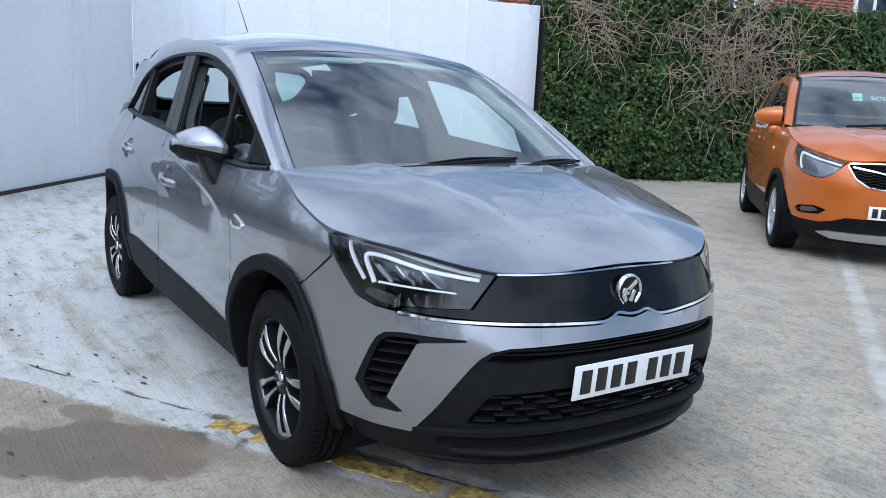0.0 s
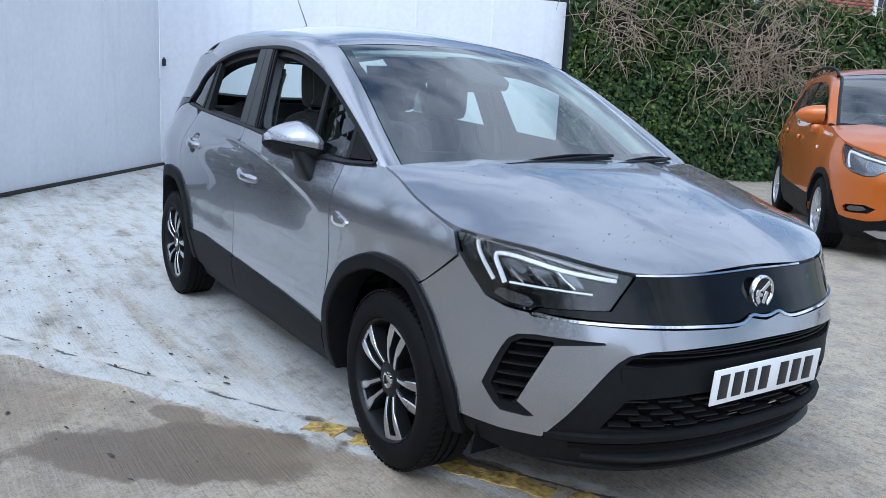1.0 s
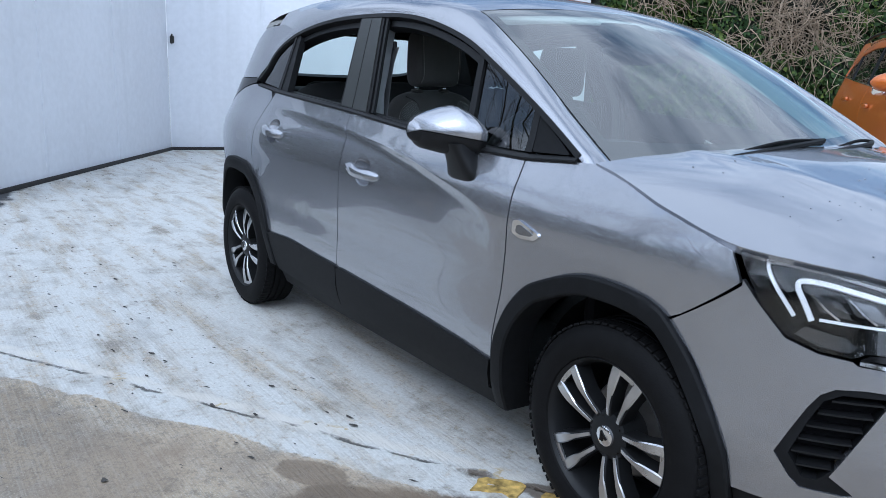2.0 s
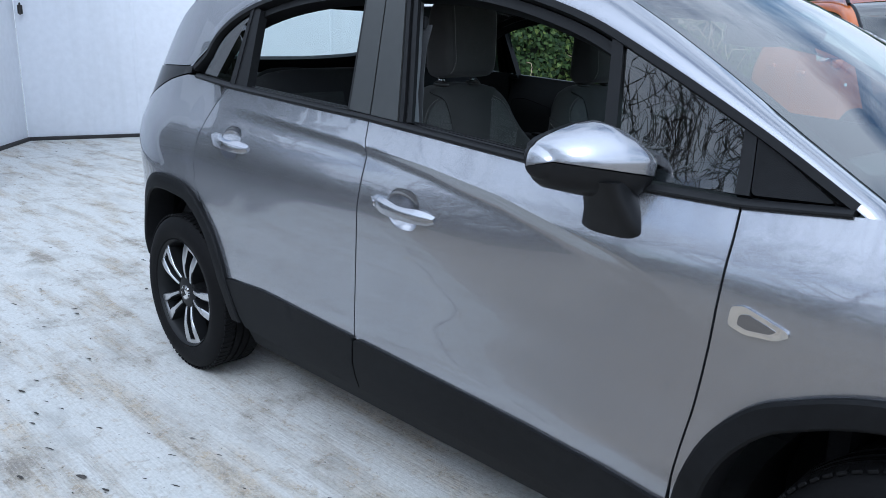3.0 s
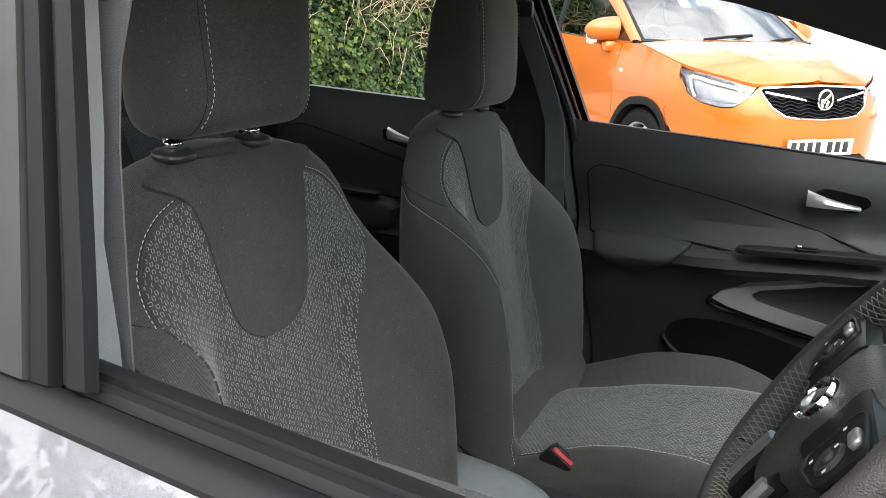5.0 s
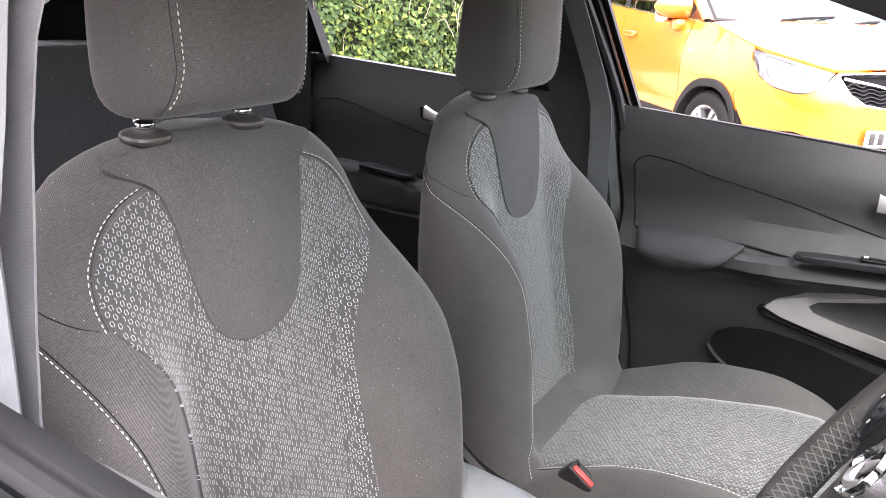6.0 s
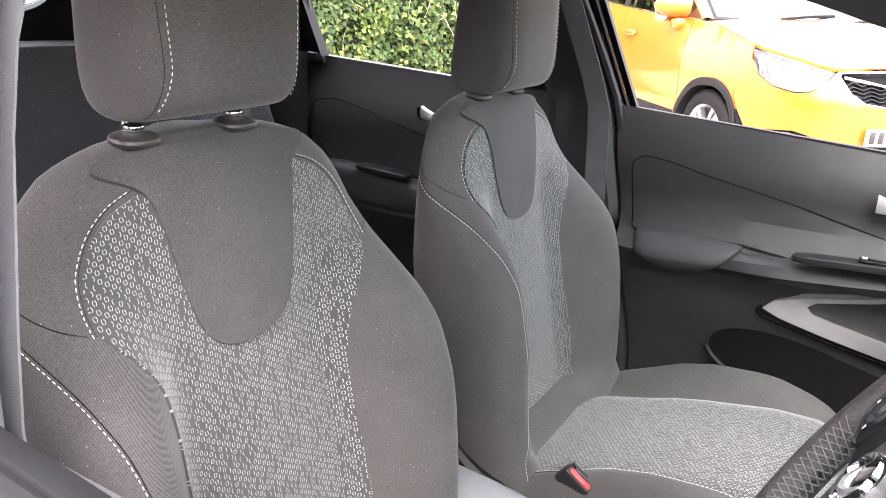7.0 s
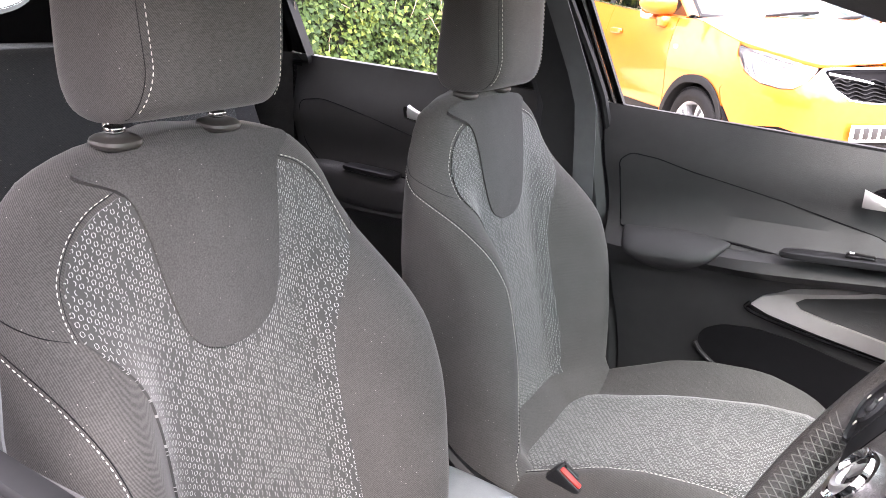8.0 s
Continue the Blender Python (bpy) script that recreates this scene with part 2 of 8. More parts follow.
SHADED_BENCH_WEAVE = weave("shaded_bench_pattern", (.024, .027, .029), (.08, .10, .10), .0070)
WHEEL_THREAD = plain("grey_thread", (.15, .145, .135), .8)
THREAD = plain("pale_thread", (.62, .60, .55), .8)
BELT = plain("seat_belt", (.10, .105, .11), .6, vary=.1, bump=.5, bump_scale=900)
RED = plain("red_plastic", (.55, .03, .025), .4)
LAMP_WHITE = plain("light_guide", (.85, .86, .88), .25, coat=.6)
REFLECTOR = plain("lamp_reflector", (.17, .175, .185), .18, 1.0, vary=.15, scale=90)
TAIL_RED = plain("tail_lens", (.35, .01, .01), .15, coat=1)
PLATE_WHITE = plain("plate_white", (.82, .82, .80), .35, vary=.03, coat=.5)
PLATE_YELLOW = plain("plate_yellow", (.75, .55, .04), .35, vary=.03, coat=.5)
INK = plain("plate_ink", (.01, .01, .012), .4)
PAPER = plain("paper", (.8, .82, .80), .7, vary=.03)
GLASS = clear_pane("car_glass", (.74, .84, .82))
SCREEN = clear_pane("screen_glass", (.63, .80, .75), ior=1.85)
TINTED = clear_pane("tinted_glass", (.17, .21, .21), ior=1.5)
SUV_GLASS = clear_pane("dark_side_glass", (.16, .18, .18), ior=1.7)
REFLECTOR_DARK = plain("lamp_housing", (.22, .22, .23), .25, .8)
INK_BLUE = plain("card_blue", (.03, .05, .08), .5)
PALE_GREEN = plain("ticket_green", (.55, .80, .66), .6)
LENS = clear_pane("lamp_lens", (.95, .96, .97), ior=1.4)
MIRROR = plain("mirror_glass", (.9, .9, .9), .01, 1.0, vary=.0)


# ---- mesh helpers ----
def build(name, verts, faces, material, parent=None, label="", sharp=32, uv=None):
    me = bpy.data.meshes.new(name)
    me.from_pydata([tuple(v) for v in verts], [], [tuple(f) for f in faces])
    me.materials.append(material)
    if uv is not None:
        lay = me.uv_layers.new(name="flat")
        for lp in me.loops:
            lay.data[lp.index].uv = uv[lp.vertex_index]
    me.polygons.foreach_set("use_smooth", [True] * len(me.polygons))
    if sharp:
        me.set_sharp_from_angle(angle=radians(sharp))
    me.update()
    ob = new(name, me)
    if parent is not None:
        ob.parent = parent
    if label:
        ob["label"] = label
    return ob


def empty(name, label, category, group="", at=None):
    ob = new(name)
    ob.empty_display_size = .2
    if at is not None:
        ob.matrix_world = at
    return tagged(ob, label, category, group)


def inside(x, y, poly):
    hit = False
    for (ax, ay), (bx, by) in zip(poly, poly[1:] + poly[:1]):
        if (ay > y) != (by > y) and x < (bx - ax) * (y - ay) / (by - ay) + ax:
            hit = not hit
    return hit


def dense(poly, step, closed=True):
    out = []
    ends = poly[1:] + poly[:1] if closed else poly[1:]
    for a, b in zip(poly, ends):
        k = max(1, int(math.ceil(math.dist(a, b) / step)))
        out += [tuple(a[i] + (b[i] - a[i]) * j / k for i in range(len(a))) for j in range(k)]
    return out if closed else out + [poly[-1]]


def soft(points, per=5, closed=False):
    """A smooth line through points (Catmull-Rom)."""
    P = [np.array(p, float) for p in points]
    n, out = len(P), []
    for i in range(n if closed else n - 1):
        a, b, c, d = (P[(i - 1) % n] if closed or i else 2 * P[0] - P[1], P[i], P[(i + 1) % n],
                      P[(i + 2) % n] if closed or i + 2 < n else 2 * P[-1] - P[-2])
        for j in range(per):
            t = j / per
            out.append(tuple(.5 * (2 * b + (c - a) * t + (2 * a - 5 * b + 4 * c - d) * t * t + (3 * b - a - 3 * c + d) * t ** 3)))
    return out if closed else out + [tuple(P[-1])]


def rounded(poly, r, seg=4):
    """A polygon with its corners cut round."""
    out, n = [], len(poly)
    for i in range(n):
        a, b, c = (np.array(poly[k % n], float) for k in (i - 1, i, i + 1))
        d = min(r, .45 * np.linalg.norm(a - b), .45 * np.linalg.norm(c - b))
        p, q = b + (a - b) / np.linalg.norm(a - b) * d, b + (c - b) / np.linalg.norm(c - b) * d
        out += [tuple((1 - t) ** 2 * p + 2 * t * (1 - t) * b + t * t * q) for t in np.linspace(0, 1, seg + 1)]
    return out


def sheet(outline, at, step=.05, holes=(), depth=.016, lift=0.0, lip=.003, lines=()):
    """Verts and faces of a panel with the outline (in the flat coordinates of the surface at(u, v)), with turned-in edges.
    lift: metres above the surface; depth: how far its edges turn in; lip: the round at its rim."""
    from mathutils.geometry import delaunay_2d_cdt
    loops = [dense(list(outline), step)] + [dense(list(h), step) for h in holes]
    pts, edges, k = [], [], 0
    for lp in loops:
        edges += [(k + i, k + (i + 1) % len(lp)) for i in range(len(lp))]
        pts += lp
        k += len(lp)
    us, vs = [p[0] for p in loops[0]], [p[1] for p in loops[0]]
    su = sv = step
    u = min(us) + su * .5
    rims = [np.array(lp) for lp in loops]
    # points along folds of the surface, and none of the plain grid beside them
    fold = [(a, b) for ln in lines for a, b in ln if inside(a, b, loops[0]) and not any(inside(a, b, h) for h in loops[1:])
            and min(np.min(np.hypot(r[:, 0] - a, r[:, 1] - b)) for r in rims) > step * .25]
    pts += fold
    if fold:
        rims.append(np.array(fold))
    while u < max(us):
        v = min(vs) + sv * .5
        while v < max(vs):
            if inside(u, v, loops[0]) and not any(inside(u, v, h) for h in loops[1:]):
                if min(np.min(np.hypot(r[:, 0] - u, r[:, 1] - v)) for r in rims) > step * .45:
                    pts.append((u, v))
            v += sv
        u += su
    out, _, tri, *_ = delaunay_2d_cdt([Vector(p) for p in pts], edges, [], 0, 1e-7)
    faces = []
    for f in tri:
        cx, cy = sum(out[i][0] for i in f) / 3, sum(out[i][1] for i in f) / 3
        if inside(cx, cy, loops[0]) and not any(inside(cx, cy, h) for h in loops[1:]):
            faces.append(tuple(f))
    e = 1e-3
    flat = [(p[0], p[1]) for p in out]
    base, norm = [], []
    for a, b in flat:
        p = np.array(at(a, b))
        nu, nv = np.array(at(a + e, b)) - np.array(at(a - e, b)), np.array(at(a, b + e)) - np.array(at(a, b - e))
        nn = np.cross(nu, nv)
        nn /= np.linalg.norm(nn) + 1e-12
        base.append(p), norm.append(nn)
    verts = [b + n * lift for b, n in zip(base, norm)]
    count = {}
    for f in faces:
        for i, j in ((f[0], f[1]), (f[1], f[2]), (f[2], f[0])):
            count[(i, j)] = 1
    rim = [(i, j) for i, j in count if (j, i) not in count]
    if depth:
        ring = {}
        for i in {i for ed in rim for i in ed}:
            ring[i] = (len(verts), len(verts) + 1)
            verts.append(base[i] + norm[i] * (lift - lip))
            verts.append(base[i] + norm[i] * (lift - depth))
        for i, j in rim:
            faces.append((j, i, ring[i][0], ring[j][0]))
            faces.append((ring[j][0], ring[i][0], ring[i][1], ring[j][1]))
        flat = flat + [flat[i] for i in ring for _ in (0, 1)]
    return verts, faces, flat


def mirrored(verts, faces):
    return [(v[0], -v[1], v[2]) for v in verts], [tuple(reversed(f)) for f in faces]


def pair(name, got, material, parent, label="", both=True, sharp=32, back=0.0):
    """A panel on the right side of the car and its mirror image on the left, set back by so many metres."""
    verts, faces = got[0], got[1]
    obs = [build(name, verts, faces, material, parent, label, sharp)]
    if both:
        mv, mf = mirrored(verts, faces)
        obs.append(build(name, [(v[0] - back, v[1], v[2]) for v in mv], mf, material, parent, label, sharp))
    return obs


def loft(rows, closed=False, cap=False):
    """Faces over rows of equally many points."""
    n, verts, faces = len(rows[0]), [p for r in rows for p in r], []
    for i in range(len(rows) - 1):
        for j in range(n if closed else n - 1):
            k = (j + 1) % n
            faces.append((i * n + j, i * n + k, (i + 1) * n + k, (i + 1) * n + j))
    if cap:
        faces += [tuple(range(n - 1, -1, -1)), tuple(range((len(rows) - 1) * n, len(rows) * n))]
    return verts, faces


def tube(points, radius, n=8, closed=False, squash=1.0):
    """A round rod along points; radius: a number or one for each point."""
    P = [np.array(p, float) for p in points]
    rows, m = [], len(P)
    side = None
    for i, p in enumerate(P):
        a, b = P[(i + 1) % m] if closed or i + 1 < m else p, P[i - 1] if closed or i else p
        d = a - b
        d /= np.linalg.norm(d) + 1e-9
        ref = side if side is not None else (np.array((0, 0, 1.0)) if abs(d[2]) < .9 else np.array((1.0, 0, 0)))
        s = np.cross(d, np.cross(ref, d))
        s /= np.linalg.norm(s) + 1e-9
        side, t = s, np.cross(d, s)
        r = radius[i] if isinstance(radius, (list, tuple)) else radius
        rows.append([tuple(p + r * (math.cos(2 * math.pi * k / n) * s * squash + math.sin(2 * math.pi * k / n) * t)) for k in range(n)])
    if closed:
        rows.append(rows[0])
    v, f = loft(rows, True, not closed)
    return v, f


def turned(profile, n=48, axis="y"):
    """A ring or dish turned about the y axis from (radius, y) pairs."""
    rows = []
    for k in range(n):
        a = 2 * math.pi * k / n
        rows.append([(r * math.cos(a), y, r * math.sin(a)) for r, y in profile])
    rows.append(rows[0])
    return loft(rows)


def joined(*shapes):
    verts, faces = [], []
    for v, f in shapes:
        k = len(verts)
        verts += list(v)
        faces += [tuple(i + k for i in q) for q in f]
    return verts, faces


def moved(shape, m):
    return [tuple(m @ Vector(v)) for v in shape[0]], shape[1]


def block(sx, sy, sz, r=.005, seg=2):
    """A box with rounded edges, about its middle."""
    bm = bmesh.new()
    bmesh.ops.create_cube(bm, size=1)
    bmesh.ops.scale(bm, vec=(sx, sy, sz), verts=bm.verts)
    if r:
        bmesh.ops.bevel(bm, geom=bm.edges[:], offset=min(r, .48 * min(sx, sy, sz)), segments=seg, profile=.5, affect="EDGES")
    bm.verts.ensure_lookup_table()
    bm.verts.index_update()
    got = [tuple(v.co) for v in bm.verts], [tuple(v.index for v in f.verts) for f in bm.faces]
    bm.free()
    return got


def pillow(sx, sy, sz, power=4.0, nu=28, nv=16):
    """A soft rounded cushion about its middle."""
    rows = []
    sp = lambda c: math.copysign(abs(c) ** (2 / power), c)  # noqa: E731
    for i in range(nv + 1):
        b = -math.pi / 2 + math.pi * i / nv
        rows.append([(sx / 2 * sp(math.cos(b)) * sp(math.cos(a)), sy / 2 * sp(math.cos(b)) * sp(math.sin(a)), sz / 2 * sp(math.sin(b)))
                     for a in (2 * math.pi * j / nu for j in range(nu))])
    return loft(rows, True)


def ribbon(line, at, width, lift, depth=.006):
    """A narrow band along a line on a surface, standing proud of it."""
    top, n = [], len(line)
    rows = []
    e = 1e-3
    for i, (u, v) in enumerate(line):
        p = np.array(at(u, v))
        nn = np.cross(np.array(at(u + e, v)) - np.array(at(u - e, v)), np.array(at(u, v + e)) - np.array(at(u, v - e)))
        nn /= np.linalg.norm(nn)
        a, b = np.array(at(*line[min(i + 1, n - 1)])), np.array(at(*line[max(i - 1, 0)]))
        d = (a - b) / np.linalg.norm(a - b)
        s = np.cross(d, nn)
        w = width[i] if isinstance(width, (list, tuple)) else width
        up = lift[i] if isinstance(lift, (list, tuple)) else lift
        rows.append([tuple(p + s * x * w + nn * y) for x, y in ((-.5, up - depth), (-.5, up - .3 * depth), (-.36, up), (.36, up), (.5, up - .3 * depth), (.5, up - depth))])
    return loft(rows, True, True)


def dashes(line3, normal3, length=.006, gap=.004, r=.0007):
    """A row of stitches along a line in space."""
    shapes, acc, on = [], 0.0, []
    pts = dense(line3, .0015, False)
    k = 0
    run, rest = max(2, int(length / .0015)), max(1, int(gap / .0015))
    while k + run < len(pts):
        seg = pts[k:k + run + 1]
        shapes.append(tube([seg[0], seg[len(seg) // 2], seg[-1]], [r * .5, r, r * .5], 5))
        k += run + rest
    return joined(*shapes) if shapes else ([], [])


# ---- ground ----
def ground_material():
    m, n, l, b = node_mat("old_concrete")
    geo = n.new("ShaderNodeNewGeometry")

    def noise_at(scale, detail=6, rough=.6, stretch=None, turn=0.0):
        q = n.new("ShaderNodeTexNoise")
        q.inputs["Scale"].default_value, q.inputs["Detail"].default_value, q.inputs["Roughness"].default_value = scale, detail, rough
        if stretch:
            mp = n.new("ShaderNodeMapping")
            mp.inputs["Scale"].default_value, mp.inputs["Rotation"].default_value = stretch, (0, 0, turn)
            l.new(geo.outputs["Position"], mp.inputs[0])
            l.new(mp.outputs[0], q.inputs["Vector"])
        else:
            l.new(geo.outputs["Position"], q.inputs["Vector"])
        return q.outputs["Fac"]

    def num(op, *a):
        q = n.new("ShaderNodeMath")
        q.operation = op
        for k, v in enumerate(a):
            if isinstance(v, (int, float)):
                q.inputs[k].default_value = v
            else:
                l.new(v, q.inputs[k])
        return q.outputs[0]

    def ramp(v, a, c, lo=0.0, hi=1.0):
        q = n.new("ShaderNodeMapRange")
        q.inputs[1].default_value, q.inputs[2].default_value, q.inputs[3].default_value, q.inputs[4].default_value = a, c, lo, hi
        l.new(v, q.inputs[0])
        return q.outputs[0]

    def across(px, py, nx, ny):
        """Metres from a line through (px, py) with that normal."""
        q = n.new("ShaderNodeVectorMath")
        q.operation = "DOT_PRODUCT"
        l.new(geo.outputs["Position"], q.inputs[0])
        q.inputs[1].default_value = (nx, ny, 0)
        return num("SUBTRACT", q.outputs["Value"], px * nx + py * ny)

    def mix(f, a, c):
        q = n.new("ShaderNodeMix")
        q.data_type = "RGBA"
        l.new(f, q.inputs[0])
        for k, v in ((6, a), (7, c)):
            if isinstance(v, tuple):
                q.inputs[k].default_value = (*v, 1)
            else:
                l.new(v, q.inputs[k])
        return q.outputs[2]

    wide, mid, fine = noise_at(.55), noise_at(3.5, 8, .65), noise_at(70, 5, .7)
    streak = noise_at(1.0, 7, .65, (1.2, 7, 1), radians(-31))
    brush = noise_at(2.6, 5, .62, (1, 38, 1), radians(-52))
    pits = noise_at(26, 3, .8)
    grey = mix(ramp(wide, .35, .65), (.36, .29, .20), (.48, .405, .30))
    grey = mix(ramp(mid, .46, .70, 0, .85), grey, (.19, .178, .158))
    grey = mix(ramp(noise_at(9, 8, .7), .52, .72, 0, .6), grey, (.46, .445, .41))
    grey = mix(ramp(noise_at(17, 9, .72), .50, .62, 0, .7), grey, (.20, .175, .135))
    grey = mix(ramp(brush, .50, .66, 0, .32), grey, (.53, .51, .46))
    grey = mix(ramp(brush, .46, .34, 0, .32), grey, (.17, .155, .13))
    grey = mix(ramp(fine, .5, .68, 0, .6), grey, (.13, .12, .10))
    grey = mix(ramp(noise_at(34, 6, .75), .53, .62, 0, .42), grey, (.17, .155, .13))
    grey = mix(ramp(noise_at(150, 3, .6), .54, .68, 0, .55), grey, (.58, .56, .52))
    # worn pale paint over the bay
    line = across(.402, -1.345, -.515, .857)
    edge = num("ADD", line, ramp(mid, .3, .7, -.035, .035))
    back = num("ADD", across(1.1, -.35, -.34, -.94), ramp(wide, .3, .7, -.2, .2))
    bay = num("MULTIPLY", ramp(edge, 0, .012), ramp(back, -.05, .15))
    wear = num("ADD", ramp(streak, .47, .64, 0, .75), ramp(mid, .54, .70, 0, .65))
    wear = num("ADD", wear, ramp(noise_at(16, 6, .75), .54, .64, 0, .55))
    flakes = num("MULTIPLY", bay, num("SUBTRACT", 1.0, num("MINIMUM", wear, .93)))
    paint = mix(ramp(fine, .35, .7), (.60, .600, .575), (.46, .462, .438))
    col = mix(flakes, grey, paint)
    # soil and old stains in the paint
    col = mix(num("MULTIPLY", ramp(noise_at(1.7, 8, .62, (1, 2.4, 1), radians(-40)), .53, .72, 0, .55), bay), col, (.25, .24, .22))
    dots = num("MULTIPLY", num("MAXIMUM", ramp(pits, .68, .73), ramp(noise_at(58, 2, .7), .70, .75)), .8)
    col = mix(dots, col, (.09, .085, .08))
    # pale patching along the joint, with flecks of yellow
    patch = num("SUBTRACT", 1.0, ramp(num("ABSOLUTE", num("ADD", num("SUBTRACT", line, .205), ramp(mid, .3, .7, -.03, .03))), .018, .045))
    col = mix(num("MULTIPLY", patch, ramp(noise_at(6, 5), .40, .55, .1, .75)), col, (.60, .575, .52))
    col = mix(num("MULTIPLY", patch, ramp(noise_at(7.5, 4, .6), .60, .64, 0, .7)), col, (.42, .31, .12))
    # unseen ground beyond the white wall's end, darkened to dim the doors' reflections
    unseen_dark = num("MULTIPLY", ramp(num("ADD", across(-2.7, -2.15, -.25, -.97), ramp(mid, .3, .7, -.1, .1)), 0, .08), ramp(across(-2.9, -2.2, -1, .1), 0, .1))
    col = mix(unseen_dark, col, (.055, .055, .057))
    # joint between the slabs
    wob = ramp(noise_at(2.5, 6, .7), .3, .7, -.03, .03)
    crack = num("SUBTRACT", 1.0, ramp(num("ABSOLUTE", num("ADD", num("SUBTRACT", line, .17), wob)), .004, .011))
    crack = num("MULTIPLY", crack, ramp(noise_at(5, 4), .40, .52))
    col = mix(num("MULTIPLY", crack, .85), col, (.05, .045, .04))
    # pale mortar line of the next slab
    side = across(1.02, 3.45, .837, .547)
    mortar = num("SUBTRACT", 1.0, ramp(num("ABSOLUTE", num("ADD", side, wob)), .03, .075))
    mortar = num("MULTIPLY", mortar, ramp(noise_at(3, 5), .38, .6, .15, .8))
    col = mix(mortar, col, (.52, .51, .47))
    # damp, brown patches on the near slab
    def blot(cx, cy, rx, ry, turn, wobble):
        q = n.new("ShaderNodeMapping")
        q.vector_type = "TEXTURE"
        q.inputs["Location"].default_value, q.inputs["Scale"].default_value, q.inputs["Rotation"].default_value = (cx, cy, 0), (rx, ry, 1), (0, 0, radians(turn))
        l.new(geo.outputs["Position"], q.inputs[0])
        ln = n.new("ShaderNodeVectorMath")
        ln.operation = "LENGTH"
        l.new(q.outputs[0], ln.inputs[0])
        return num("SUBTRACT", 1.0, ramp(num("ADD", ln.outputs["Value"], ramp(mid, .3, .7, -wobble, wobble)), .86, 1.0))

    damp = num("MAXIMUM", blot(.89, -1.42, .60, .25, 63, .32), num("MULTIPLY", blot(-.25, -2.2, .8, .34, 28, .4), .45))
    damp = num("MAXIMUM", damp, num("MULTIPLY", blot(.55, -1.35, .13, .07, 30, .3), .8))
    damp = num("MAXIMUM", damp, blot(1.25, -.66, .5, .06, 30, .4))
    col = mix(num("MULTIPLY", damp, .84), col, (.095, .068, .044))
    rust = num("MULTIPLY", num("MULTIPLY", ramp(wide, .42, .6), ramp(edge, 0, -.03)), ramp(mid, .30, .68, .25, .8))
    col = mix(rust, col, (.25, .19, .13))
    l.new(col, b.inputs["Base Color"])
    l.new(num("SUBTRACT", ramp(fine, .2, .8, .75, .95), num("MULTIPLY", damp, .35)), b.inputs["Roughness"])
    bp = n.new("ShaderNodeBump")
    bp.inputs["Strength"].default_value, bp.inputs["Distance"].default_value = .8, .006
    h = num("ADD", num("MULTIPLY", fine, .5), num("MULTIPLY", brush, .6))
    h = num("SUBTRACT", num("ADD", h, num("MULTIPLY", flakes, .15)), num("ADD", num("MULTIPLY", crack, 1.6), dots))
    l.new(h, bp.inputs["Height"])
    l.new(bp.outputs["Normal"], b.inputs["Normal"])
    return m


CONCRETE = ground_material()
gv, gf = [], []
_rings = [0, 3, 6, 10, 16, 30, 60, 140, 400, 1500]
for i, r in enumerate(_rings):
    gv += [(r * math.cos(2 * math.pi * k / 32), r * math.sin(2 * math.pi * k / 32), 0) for k in range(32)]
    if i:
        gf += [((i - 1) * 32 + k, i * 32 + k, i * 32 + (k + 1) % 32, (i - 1) * 32 + (k + 1) % 32) for k in range(32)]
tagged(build("ground", gv[31:], [tuple(max(q - 31, 0) for q in f) if min(f) > 30 else tuple(dict.fromkeys(max(q - 31, 0) for q in f)) for f in gf],
             CONCRETE), "worn pale concrete yard with flaking white paint", "ground", kind="structure")


# ---- walls ----
def wall_material():
    m = plain("white_wall_paint", (.74, .76, .80), .7, vary=.05, scale=14, blotch=.8, bump=.25, bump_scale=60)
    n, l = m.node_tree.nodes, m.node_tree.links
    b = n["Principled BSDF"]
    src = b.inputs["Base Color"].links[0].from_socket
    geo, mp, st, mr, mx = (n.new("ShaderNodeNewGeometry"), n.new("ShaderNodeMapping"), n.new("ShaderNodeTexNoise"), n.new("ShaderNodeMapRange"), n.new("ShaderNodeMix"))
    mp.inputs["Scale"].default_value = (5, 5, .35)
    st.inputs["Scale"].default_value, st.inputs["Detail"].default_value = 1.0, 7
    l.new(geo.outputs["Position"], mp.inputs[0])
    l.new(mp.outputs[0], st.inputs["Vector"])
    mr.inputs[1].default_value, mr.inputs[2].default_value, mr.inputs[4].default_value = .55, .8, .35
    l.new(st.outputs["Fac"], mr.inputs[0])
    mx.data_type = "RGBA"
    l.new(mr.outputs[0], mx.inputs[0])
    l.new(src, mx.inputs[6])
    mx.inputs[7].default_value = (.56, .58, .60, 1)
    l.new(mx.outputs[2], b.inputs["Base Color"])
    return m


WALL_WHITE = wall_material()
CORNER = Vector((-8.70, .89, 0))
WALL_A, WALL_B = radians(142.4 - 180), radians(73)


